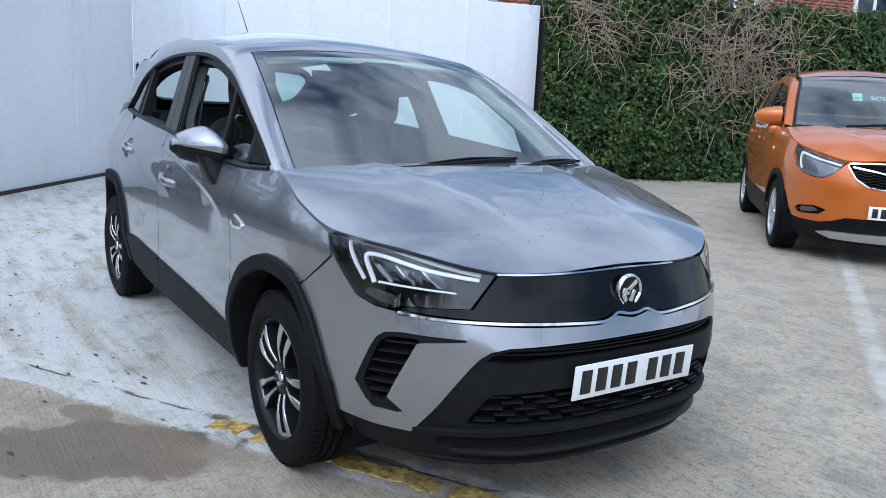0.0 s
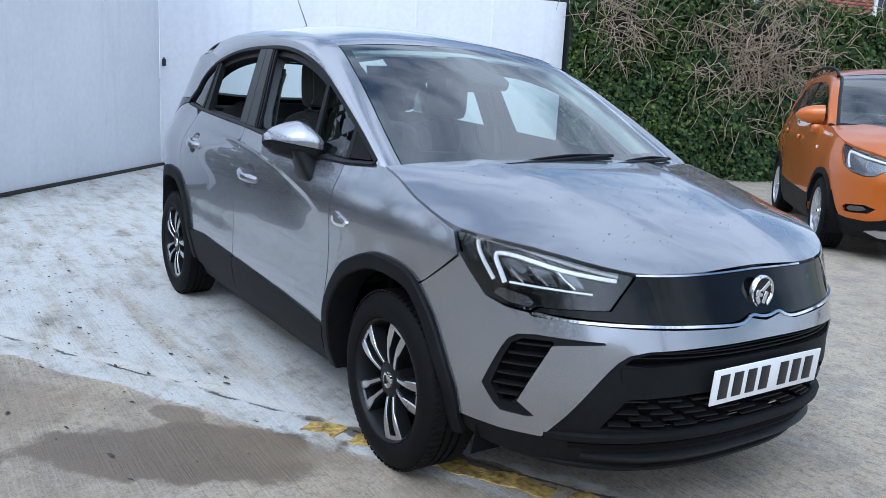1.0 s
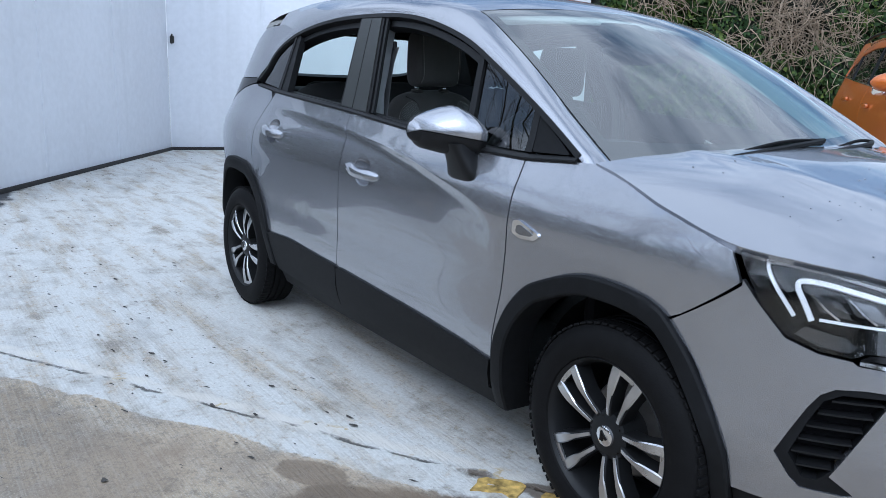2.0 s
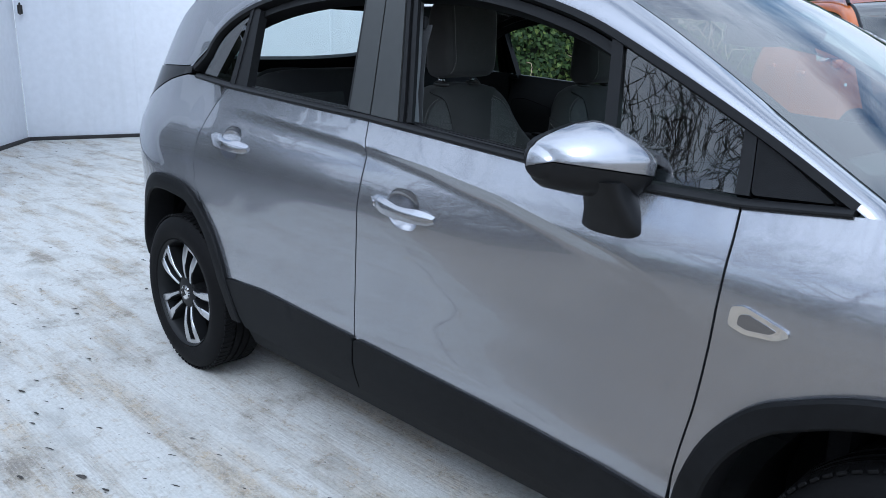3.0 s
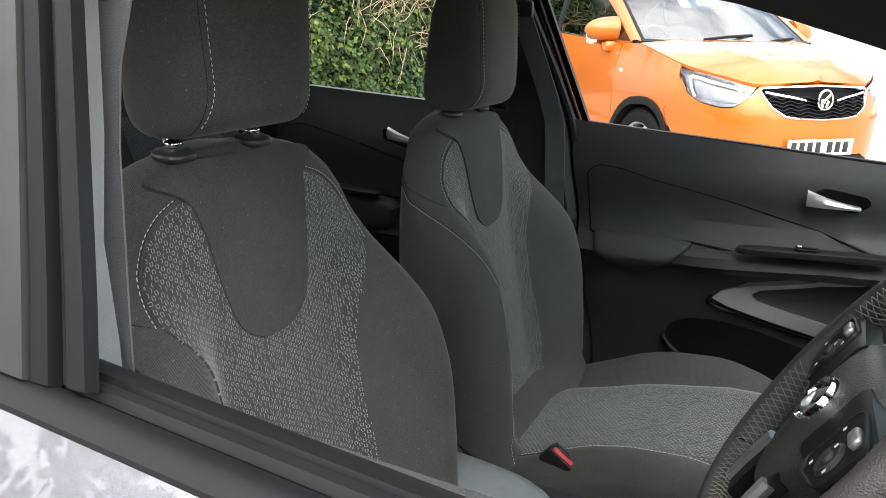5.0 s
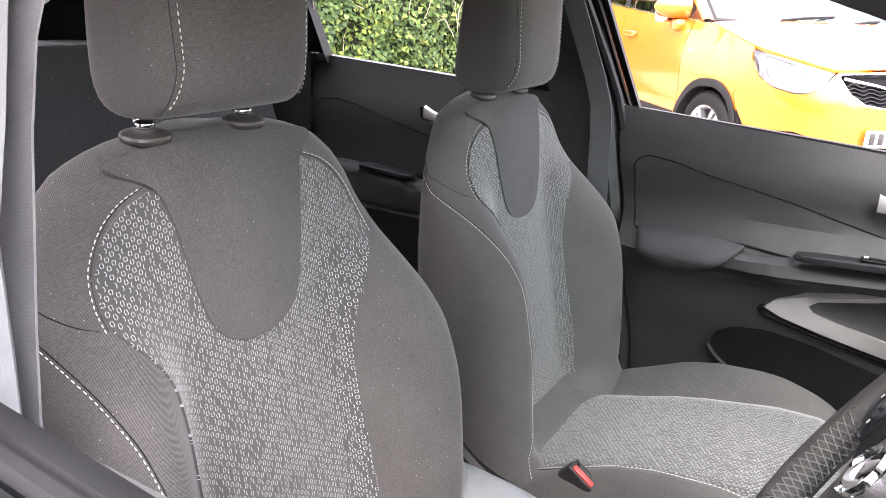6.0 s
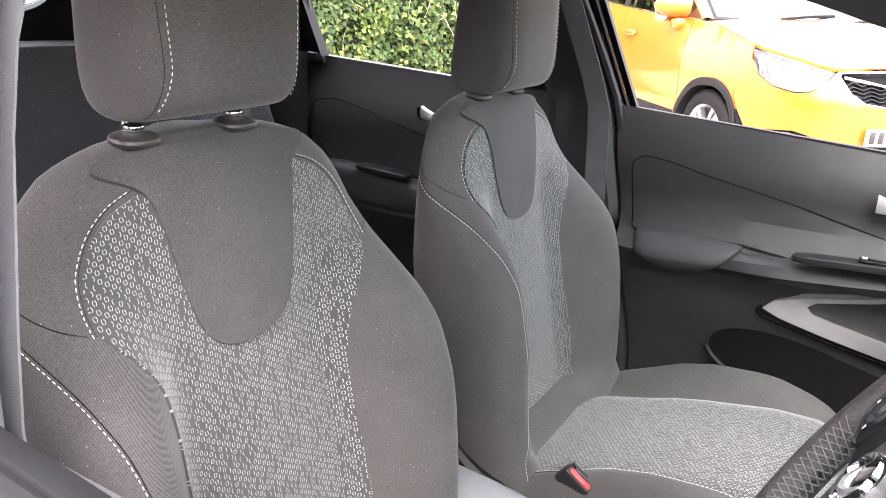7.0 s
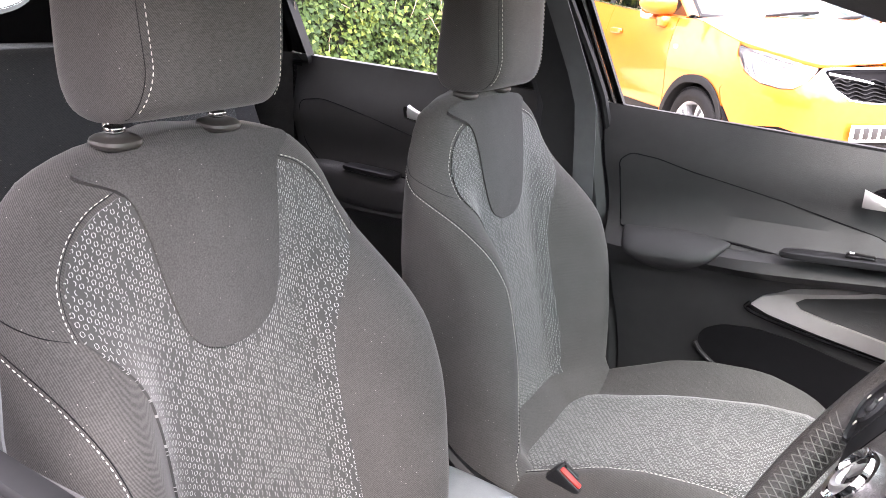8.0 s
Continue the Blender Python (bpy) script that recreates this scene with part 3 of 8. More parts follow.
def wall(name, start, angle, length, height, thick, label, out):
    """A straight wall from start; its face lies on the line, its body on the side given by out."""
    d, s = Vector((math.cos(angle), math.sin(angle), 0)), Vector((-math.sin(angle), math.cos(angle), 0)) * out
    k = max(2, int(length / 1.22))
    v, f = block(length, thick, height, .012)
    m = Matrix.Translation(start + d * length / 2 + s * thick / 2 + Vector((0, 0, height / 2 - .01))) @ Matrix.Rotation(angle, 4, "Z")
    w = tagged(build(name, *moved((v, f), m), WALL_WHITE), label, "wall", kind="structure")
    # cover strips at the joints of the boards
    for i in range(1, k):
        bv, bf = block(.045, .008, height - .02, .003)
        mm = Matrix.Translation(start + d * (length * i / k) - s * .002 + Vector((0, 0, height / 2))) @ Matrix.Rotation(angle, 4, "Z")
        build("joint_strip", *moved((bv, bf), mm), WALL_WHITE, w)
    return w


wall("wall_west", CORNER, WALL_A, 4.8, 4.4, .25, "white painted boarded wall with faint streaks", -1)
wall("wall_north", CORNER, WALL_B, 6.35, 2.86, .22, "white painted boarded wall beside the ivy hedge", 1)
dark_seam = plain("dark_seam", (.03, .028, .026), .9)
for ang, ln, o in ((WALL_A, 4.75, -1), (WALL_B, 6.3, 1)):
    d, s = Vector((math.cos(ang), math.sin(ang), 0)), Vector((-math.sin(ang), math.cos(ang), 0)) * o
    m = Matrix.Translation(CORNER + d * ln / 2 - s * .012 + Vector((0, 0, .018))) @ Matrix.Rotation(ang, 4, "Z")
    tagged(build("trim", *moved(block(ln, .03, .05, .008), m), dark_seam), "dark strip along the foot of the white wall", "trim", kind="structure")
# hook with a scrap of cord in the corner
hook = empty("wall_hook", "small dark hook in the corner of the white walls", "hook", at=pose(-8.62, .93, 1.5))
build("hook", *tube([(0, 0, .07), (.02, -.005, .03), (.025, -.01, -.02), (.05, -.02, -.05), (.07, -.03, -.04)], .012, 6), dark_seam, hook)
build("plate", *block(.03, .05, .1, .004), dark_seam, hook)


# ---- ivy hedge ----
def leaf_material(name, a, c, d):
    m, n, l, b = node_mat(name)
    geo, ramp = n.new("ShaderNodeNewGeometry"), n.new("ShaderNodeValToRGB")
    e = ramp.color_ramp.elements
    e[0].color, e[1].color = (*a, 1), (*d, 1)
    e.new(.72).color = (*c, 1)
    l.new(geo.outputs["Random Per Island"], ramp.inputs[0])
    ns, mr, sc = n.new("ShaderNodeTexNoise"), n.new("ShaderNodeMapRange"), n.new("ShaderNodeMix")
    ns.inputs["Scale"].default_value = 1.1
    l.new(geo.outputs["Position"], ns.inputs["Vector"])
    mr.inputs[1].default_value, mr.inputs[2].default_value = .4, .65
    l.new(ns.outputs["Fac"], mr.inputs[0])
    sc.data_type = "RGBA"
    sc.blend_type = "MULTIPLY"
    sc.inputs[7].default_value = (1.35, 1.2, .8, 1)
    l.new(mr.outputs[0], sc.inputs[0])
    l.new(ramp.outputs[0], sc.inputs[6])
    l.new(sc.outputs[2], b.inputs["Base Color"])
    b.inputs["Roughness"].default_value, b.inputs["Specular IOR Level"].default_value = .6, .22
    b.inputs["Subsurface Weight"].default_value = .0
    return m


IVY = leaf_material("ivy_leaves", (.013, .032, .010), (.036, .072, .020), (.105, .15, .04))
# near-black core: the shade deep behind the leaves is put into its colour
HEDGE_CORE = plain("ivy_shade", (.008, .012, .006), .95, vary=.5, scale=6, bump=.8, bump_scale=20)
TWIG = plain("dead_twig", (.34, .265, .19), .85, vary=.35, scale=20)
H0 = CORNER + Vector((math.cos(WALL_B), math.sin(WALL_B), 0)) * 6.42
HD = Vector((math.cos(WALL_B), math.sin(WALL_B), 0))
HN = Vector((HD.y, -HD.x, 0))
HEDGE_LONG = 15.0
rng = np.random.default_rng(5)


def bulge(s, z):
    return .12 + .30 * noise.fractal(Vector((s * .9, z * .9, 3.1)), 1, 2, 4) + .10 * math.sin(min(z, 3.0) * 1.05)


def hedge_top(s):
    return 3.15 + .35 * noise.noise(Vector((s * .6, 7, 0))) + .1 * noise.noise(Vector((s * 2.6, 1, 0)))


hedge = empty("ivy_hedge", "tall ivy-covered hedge with bare brown twigs", "hedge")
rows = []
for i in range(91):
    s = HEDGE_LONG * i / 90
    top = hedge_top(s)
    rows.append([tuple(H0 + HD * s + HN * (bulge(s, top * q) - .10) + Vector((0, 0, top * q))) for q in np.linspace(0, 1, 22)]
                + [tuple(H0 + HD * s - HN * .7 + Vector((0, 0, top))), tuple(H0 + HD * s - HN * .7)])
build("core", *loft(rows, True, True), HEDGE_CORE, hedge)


def bare_patch(s, z):
    """Where the ivy has died back and twigs show."""
    a = math.exp(-((s - 3.7) / 1.0) ** 2 - ((z - 2.25) / .75) ** 2)
    c = math.exp(-((s - .8) / .45) ** 2 - ((z - 2.6) / .35) ** 2)
    return max(a, .8 * c)


verts, faces = [], []
LEAVES = 30000
for _ in range(LEAVES):
    s, q = rng.uniform(-.05, HEDGE_LONG), rng.uniform(0, 1.03)
    if rng.random() < .35:
        s = rng.uniform(-.05, 7)
    top = hedge_top(s)
    z = top * q
    if rng.random() < 1.35 * bare_patch(s, z):
        continue
    out = bulge(s, z) + rng.normal(0, .045)
    c = H0 + HD * s + HN * out + Vector((0, 0, z))
    size = rng.uniform(.028, .062)
    nrm = (HN + HD * rng.normal(0, .45) + Vector((0, 0, rng.normal(.35, .45)))).normalized()
    u = nrm.cross(Vector((rng.normal(), rng.normal(), rng.normal()))).normalized()
    w = nrm.cross(u)
    k = len(verts)
    tip, fold = size * 1.25, nrm * size * .22
    verts += [tuple(c - u * size * .5), tuple(c + w * size * .75 - u * size * .1 + fold), tuple(c + w * size * .42 + u * size * .45 + fold * .5), tuple(c + u * tip),
              tuple(c - w * size * .42 + u * size * .45 + fold * .5), tuple(c - w * size * .75 - u * size * .1 + fold)]
    faces += [(k, k + 1, k + 2, k + 3), (k, k + 3, k + 4, k + 5)]
tagged(build("leaves", verts, faces, IVY, hedge, "glossy dark green ivy leaves", sharp=0), kind="stuff")
shapes = []
for _ in range(1000):
    if rng.random() < .7:
        s, z = rng.normal(3.7, .85), rng.normal(2.25, .6)
    elif rng.random() < .6:
        s, z = rng.normal(.8, .35), rng.normal(2.6, .3)
    else:
        s, z = rng.uniform(0, HEDGE_LONG), rng.uniform(.2, 3.2)
    if not (-.05 < s < HEDGE_LONG and .1 < z < 3.4):
        continue
    p = H0 + HD * s + HN * (bulge(s, z) + rng.uniform(-.02, .10)) + Vector((0, 0, z))
    d = (HD * rng.normal(0, 1) + Vector((0, 0, rng.normal(.1, .8))) + HN * rng.normal(.05, .25)).normalized()
    line = [p]
    for j in range(5):
        d = (d + HD * rng.normal(0, .3) + Vector((0, 0, rng.normal(-.12, .25)))).normalized()
        line.append(line[-1] + d * rng.uniform(.06, .16))
    shapes.append(tube(line, [.0085, .0075, .0065, .0055, .004, .003], 4))
tagged(build("dead_twig", *joined(*shapes), TWIG, hedge, "bare brown dead twigs", sharp=0), kind="stuff")
# fallen leaves along its foot
verts, faces = [], []
LITTER = plain("leaf_litter", (.14, .10, .05), .9, vary=.6, scale=60)


def litter(x, y, size, a):
    k = len(verts)
    u, w = Vector((math.cos(a), math.sin(a), 0)), Vector((-math.sin(a), math.cos(a), 0))
    c = Vector((x, y, .005))
    verts.extend([tuple(c - u * size), tuple(c + w * size * .5 + Vector((0, 0, size * .3))), tuple(c + u * size), tuple(c - w * size * .5 + Vector((0, 0, size * .15)))])
    faces.extend([(k, k + 1, k + 2), (k, k + 2, k + 3)])


for _ in range(900):
    s = rng.uniform(0, HEDGE_LONG)
    p = H0 + HD * s + HN * (abs(rng.normal(.15, .22)) + .1)
    litter(p.x, p.y, rng.uniform(.012, .03), rng.uniform(0, 6.3))
tagged(build("leaf_litter", verts, faces, LITTER), "dry brown leaves along the foot of the hedge", "leaves", kind="stuff")
verts, faces = [], []


def scrap(x, y, size, a):
    """A crumpled dark bit of leaf or grit, no two alike."""
    k, n = len(verts), int(rng.integers(5, 8))
    for j in range(n):
        q, r_ = a + 2 * math.pi * j / n, size * rng.uniform(.45, 1.25)
        verts.append((x + 1.5 * r_ * math.cos(q), y + .8 * r_ * math.sin(q + .4 * a), .003 + size * rng.uniform(0, .35)))
    verts.append((x, y, .003 + size * .4))
    faces.extend([(k + j, k + (j + 1) % n, k + n) for j in range(n)])


for _ in range(300):
    x, y = rng.normal(-1.0, 1.6), rng.normal(-1.35, .45)
    if rng.random() < .45:
        q = rng.uniform(0, 7)
        x, y = CORNER.x + math.cos(WALL_A) * q + rng.normal(.3, .25), CORNER.y + math.sin(WALL_A) * q + rng.normal(.35, .3)
    if y > -1.0 and -2.2 < x < 2.2:
        continue
    scrap(x, y, rng.uniform(.004, .015), rng.uniform(0, 6.3))
DEBRIS = plain("dark_debris", (.05, .045, .04), .9, vary=.4)
tagged(build("ground_debris", verts, faces, DEBRIS), "scattered dark leaf scraps and grit on the concrete", "debris", kind="stuff")


# ---- yellow paint by the slab joint ----
YELLOW = plain("yellow_road_paint", (.44, .30, .085), .8, vary=.7, scale=45, blotch=16, bump=.6, bump_scale=90)


def paint_strip(q0, q1, seed):
    """A worn run of a painted line beside the slab joint, its edges eaten away."""
    r = np.random.default_rng(seed)
    c, si = math.cos(radians(30)), math.sin(radians(30))
    n = int((q1 - q0) / .018)
    us = [q0 + (q1 - q0) * k / n for k in range(n + 1)]
    low = [(u, -.046 + .030 * noise.noise(Vector((u * 9, seed, 0))) + r.normal(0, .005)) for u in us]
    top = [(u, .044 + .034 * noise.noise(Vector((u * 8, seed + 5, 0))) + r.normal(0, .005)) for u in us]
    low[0], low[-1] = (q0 + .02, -.01), (q1 - .02, -.012)
    top[0], top[-1] = (q0 + .012, .016), (q1 - .016, .018)
    holes = []
    for k in range(max(1, int((q1 - q0) / .14))):
        hu, hv = q0 + .07 + .13 * k + r.normal(0, .015), r.uniform(-.012, .014)
        if hu < q1 - .06:
            holes.append([(hu + r.uniform(.008, .022) * math.cos(t), hv + r.uniform(.004, .010) * math.sin(t)) for t in np.linspace(0, 2 * math.pi, 10)[:-1]])
    got = sheet(low + top[::-1], lambda u, v: (.90 + u * c - v * si, -.915 + u * si + v * c, .0), .03, holes, lift=.004, depth=.004, lip=.001)
    return tagged(build("yellow_paint_mark", got[0], got[1], YELLOW), "flaking yellow paint strip on the concrete", "road marking", "yellow paint marks", "structure")


for k, (q0, q1) in enumerate(((-.05, .13), (.16, .45), (.47, .98), (1.0, 1.32), (1.36, 1.75))):
    paint_strip(q0, q1, k)


# ---- brick building behind the hedge ----
BRICK = plain("red_brick", (.30, .11, .07), .85, vary=.3, scale=8, bump=.5, bump_scale=80)
MORTAR = plain("mortar", (.36, .33, .29), .9)
WINDOW_WHITE = plain("white_window_frame", (.75, .75, .73), .4, vary=.04)
SLATE = plain("roof_slate", (.07, .075, .085), .6, vary=.3, scale=6)
house = empty("brick_house", "red brick house behind the ivy hedge", "house")
hm = Matrix.Translation(H0 + HD * 7.0 - HN * 4.2) @ Matrix.Rotation(WALL_B, 4, "Z")
build("wall", *moved(block(13, .3, 4.6, .01), hm @ Matrix.Translation((0, 0, 2.3))), MORTAR, house)
bv, bf = [], []
for r in range(26, 60):
    for k in range(56):
        x = -6.4 + k * .229 + (.114 if r % 2 else 0)
        z = r * .0765
        if any(abs(x - wx) < .62 and 2.9 < z < 4.3 for wx in (-3.6, -.6, 3.4)):
            continue
        q = len(bv)
        bv += [(x + a, -.156 + e, z + c) for e in (0, -.012) for a, c in ((0, 0), (.215, 0), (.215, .065), (0, .065))]
        bf += [(q + 4, q + 5, q + 6, q + 7), (q, q + 1, q + 5, q + 4), (q + 2, q + 3, q + 7, q + 6), (q + 1, q + 2, q + 6, q + 5), (q + 3, q, q + 4, q + 7)]
tagged(build("bricks", *moved((bv, bf), hm), BRICK, house, "weathered red bricks", sharp=0), kind="stuff")
for wx in (-3.6, -.6, 3.4):
    w = new("window")
    w.parent = house
    w.matrix_world = hm @ Matrix.Translation((wx + .1, -.17, 3.62))
    fr = joined(*[moved(block(1.2, .08, .08, .01), pose(0, 0, z)) for z in (-.64, 0, .64)], *[moved(block(.08, .08, 1.3, .01), pose(x, 0, 0)) for x in (-.56, 0, .56)])
    o = build("frame", *fr, WINDOW_WHITE, w)
    o = build("pane", *block(1.1, .02, 1.25, .002), TINTED, w)
build("roof", *moved(block(13.6, 5.0, .18, .02), hm @ Matrix.Translation((0, 1.9, 5.85)) @ Matrix.Rotation(radians(32), 4, "X")), SLATE, house)


# ---- bare trees beyond the yard ----
BARK = plain("grey_bark", (.10, .085, .065), .9, vary=.4, scale=25, bump=.6, bump_scale=40)


def bare_tree(x, y, high, seed):
    r = np.random.default_rng(seed)
    tree = empty("bare_tree", "leafless winter tree with fine spreading branches", "tree", "bare trees by the yard", pose(x, y, 0))
    trunk, limbs, fine = [], [], []

    def grow(p, d, length, rad, level):
        line, rads = [p], [rad]
        for j in range(4):
            d = (d + Vector((r.normal(0, .16), r.normal(0, .16), r.normal(.03, .1)))).normalized()
            line.append(line[-1] + d * length / 4)
            rads.append(rad * (1 - .13 * (j + 1)))
        (trunk if level == 0 else limbs if level < 3 else fine).append(tube(line, rads, 8 if level == 0 else 5 if level < 3 else 3))
        if level == 6:
            return
        for j in range((5, 3, 3, 3, 2, 2)[level]):
            q = line[r.integers(2, 5)]
            spread = Vector((r.normal(0, .75), r.normal(0, .75), r.normal(.25, .4)))
            grow(q, (d + spread).normalized(), length * r.uniform(.55, .8), max(rads[-1] * r.uniform(.5, .75), .008), level + 1)

    grow(Vector((0, 0, -.05)), Vector((0, 0, 1)), high * .30, high * .022, 0)
    build("trunk", *joined(*trunk), BARK, tree, sharp=0)
    tagged(build("limbs", *joined(*limbs), BARK, tree, sharp=0), kind="stuff")
    tagged(build("branches", *joined(*fine), BARK, tree, sharp=0), kind="stuff")
    return tree


for k, (x, y, h) in enumerate(((1.8, -8.5, 9), (6.0, -10, 9.5), (-1.2, -9.5, 10.5), (-4.0, -9, 9), (-.2, -7.6, 9), (-2.6, -7.2, 10), (3.2, -7.4, 9.5), (-6.5, -8, 10), (10.5, -7.5, 8), (13.5, 1.0, 8.5))):
    bare_tree(x, y, h, 20 + k)

# scrub under the trees, out of view, added to darken what the doors reflect
UNDERGROWTH = plain("dark_scrub", (.045, .05, .028), .8, vary=.5, scale=6, blotch=.6)
_r = np.random.default_rng(77)
sv, sf = [], []
for k in range(12300):
    x = _r.uniform(-16, 18)
    lim = 2.9 + 1.0 * math.sin(x * .55 + 1) + .6 * math.sin(x * 1.7)
    z = max(0, lim) * _r.uniform(0, 1) ** .8
    y = -11.8 + _r.normal(0, .5) - .12 * z
    if k % 3 == 0:
        # a second added belt, up to the end of the white wall, likewise unseen
        f = _r.uniform(0, 1)
        x, y = -6.2 - 9 * f + _r.normal(0, .4), -2.6 - 9.2 * f + _r.normal(0, .4)
        z *= 1.25
    q = Matrix.Translation((x, y, z)) @ Matrix.Rotation(_r.uniform(0, 6.28), 4, "Z") @ Matrix.Rotation(_r.uniform(.3, 2.4), 4, "X")
    a, b = _r.uniform(.10, .24), _r.uniform(.06, .14)
    i = len(sv)
    sv += [tuple(q @ Vector(p)) for p in ((-a, 0, 0), (0, -b, .02), (a, 0, 0), (0, b, .02))]
    sf.append((i, i + 1, i + 2, i + 3))
tagged(build("scrub", sv, sf, UNDERGROWTH, sharp=0), "dark scrub out of view, added to darken the car's reflections", "scrub", kind="stuff")


# ---- cars ----
def smooth_at(z, zs, vs):
    """A soft curve through a table of heights."""
    return sum(float(np.interp(z + k * .025, zs, vs)) for k in (-1, -.5, 0, .5, 1)) / 5


def crease_z(x):
    """Height of the pressed crease along the doors."""
    return float(np.interp(x, (-1.0, -.8, -.2, .08, .33, .55, .68, .77), (1.06, 1.044, 1.004, .979, .948, .901, .871, .838)))


CREASE = [[(x, crease_z(x) - t) for x in np.arange(-1.01, .80, .02)] for t in (-.016, -.006, -.0012, .004, .010, .017, .025, .034, .045, .058)]


class Skin:
    """The outer skin of the right half of a car: p runs along the side and round the corners to the middle of the front and rear."""

    def __init__(self, zw, ww, zf, xf, zr, xr, x0, x1, lf, lr, taper, crease=False):
        self.crease = crease
        self.zw, self.ww, self.zf, self.xf, self.zr, self.xr = (np.array(a) for a in (zw, ww, zf, xf, zr, xr))
        self.x0, self.x1, self.lf, self.lr, self.taper = x0, x1, lf, lr, taper

    def half(self, x, z):
        f = min(max((x - .3) / .9, 0), 1)
        w = smooth_at(z + (.045 * f if z > .8 else .045 * f * max(0, (z - .6) / .2)), self.zw, self.ww)
        if x < -.4:
            w -= .022 * ((-.4 - x) / .9) ** 2
        if x > .5:
            w -= self.taper * ((x - .5) / .7) ** 2
        # the pressed crease along the doors, hollow below
        if self.crease and -1.02 < x < .80:
            t = crease_z(x) - z
            if t > 0:
                k = float(np.interp(x, (-1.02, -.8, -.2, .3, .50, .66, .80), (0, .35, .75, 1, .85, .40, 0)))
                q = min(t / .034, 1)
                w -= .021 * k * (1.7 * q - .7 * q * q) * math.exp(-(max(t - .030, 0) / .125) ** 2)
        return w

    def __call__(self, p, z):
        if p > self.x0:
            a = min((p - self.x0) / self.lf, 2.0) * math.pi / 2
            s, c = math.sin(a), math.cos(a)
            return (self.x0 + (smooth_at(z, self.zf, self.xf) - self.x0) * abs(s) ** (2 / 2.6), -self.half(self.x0, z) * math.copysign(abs(c) ** (2 / 2.6), c), z)
        if p < self.x1:
            a = min((self.x1 - p) / self.lr, 2.0) * math.pi / 2
            s, c = math.sin(a), math.cos(a)
            return (self.x1 + (smooth_at(z, self.zr, self.xr) - self.x1) * abs(s) ** (2 / 3.2), -self.half(self.x1, z) * math.copysign(abs(c) ** (2 / 3.2), c), z)
        return (p, -self.half(p, z), z)

    def inner(self, d):
        """The same skin d metres further in."""
        def at(p, z):
            e = 1e-3
            q = np.array(self(p, z))
            nn = np.cross(np.array(self(p + e, z)) - np.array(self(p - e, z)), np.array(self(p, z + e)) - np.array(self(p, z - e)))
            return tuple(q - nn / (np.linalg.norm(nn) + 1e-12) * d)
        return at


def arc(cx, cz, r, a0, a1, n=14):
    return [(cx + r * math.cos(radians(a)), cz + r * math.sin(radians(a))) for a in np.linspace(a0, a1, n)]


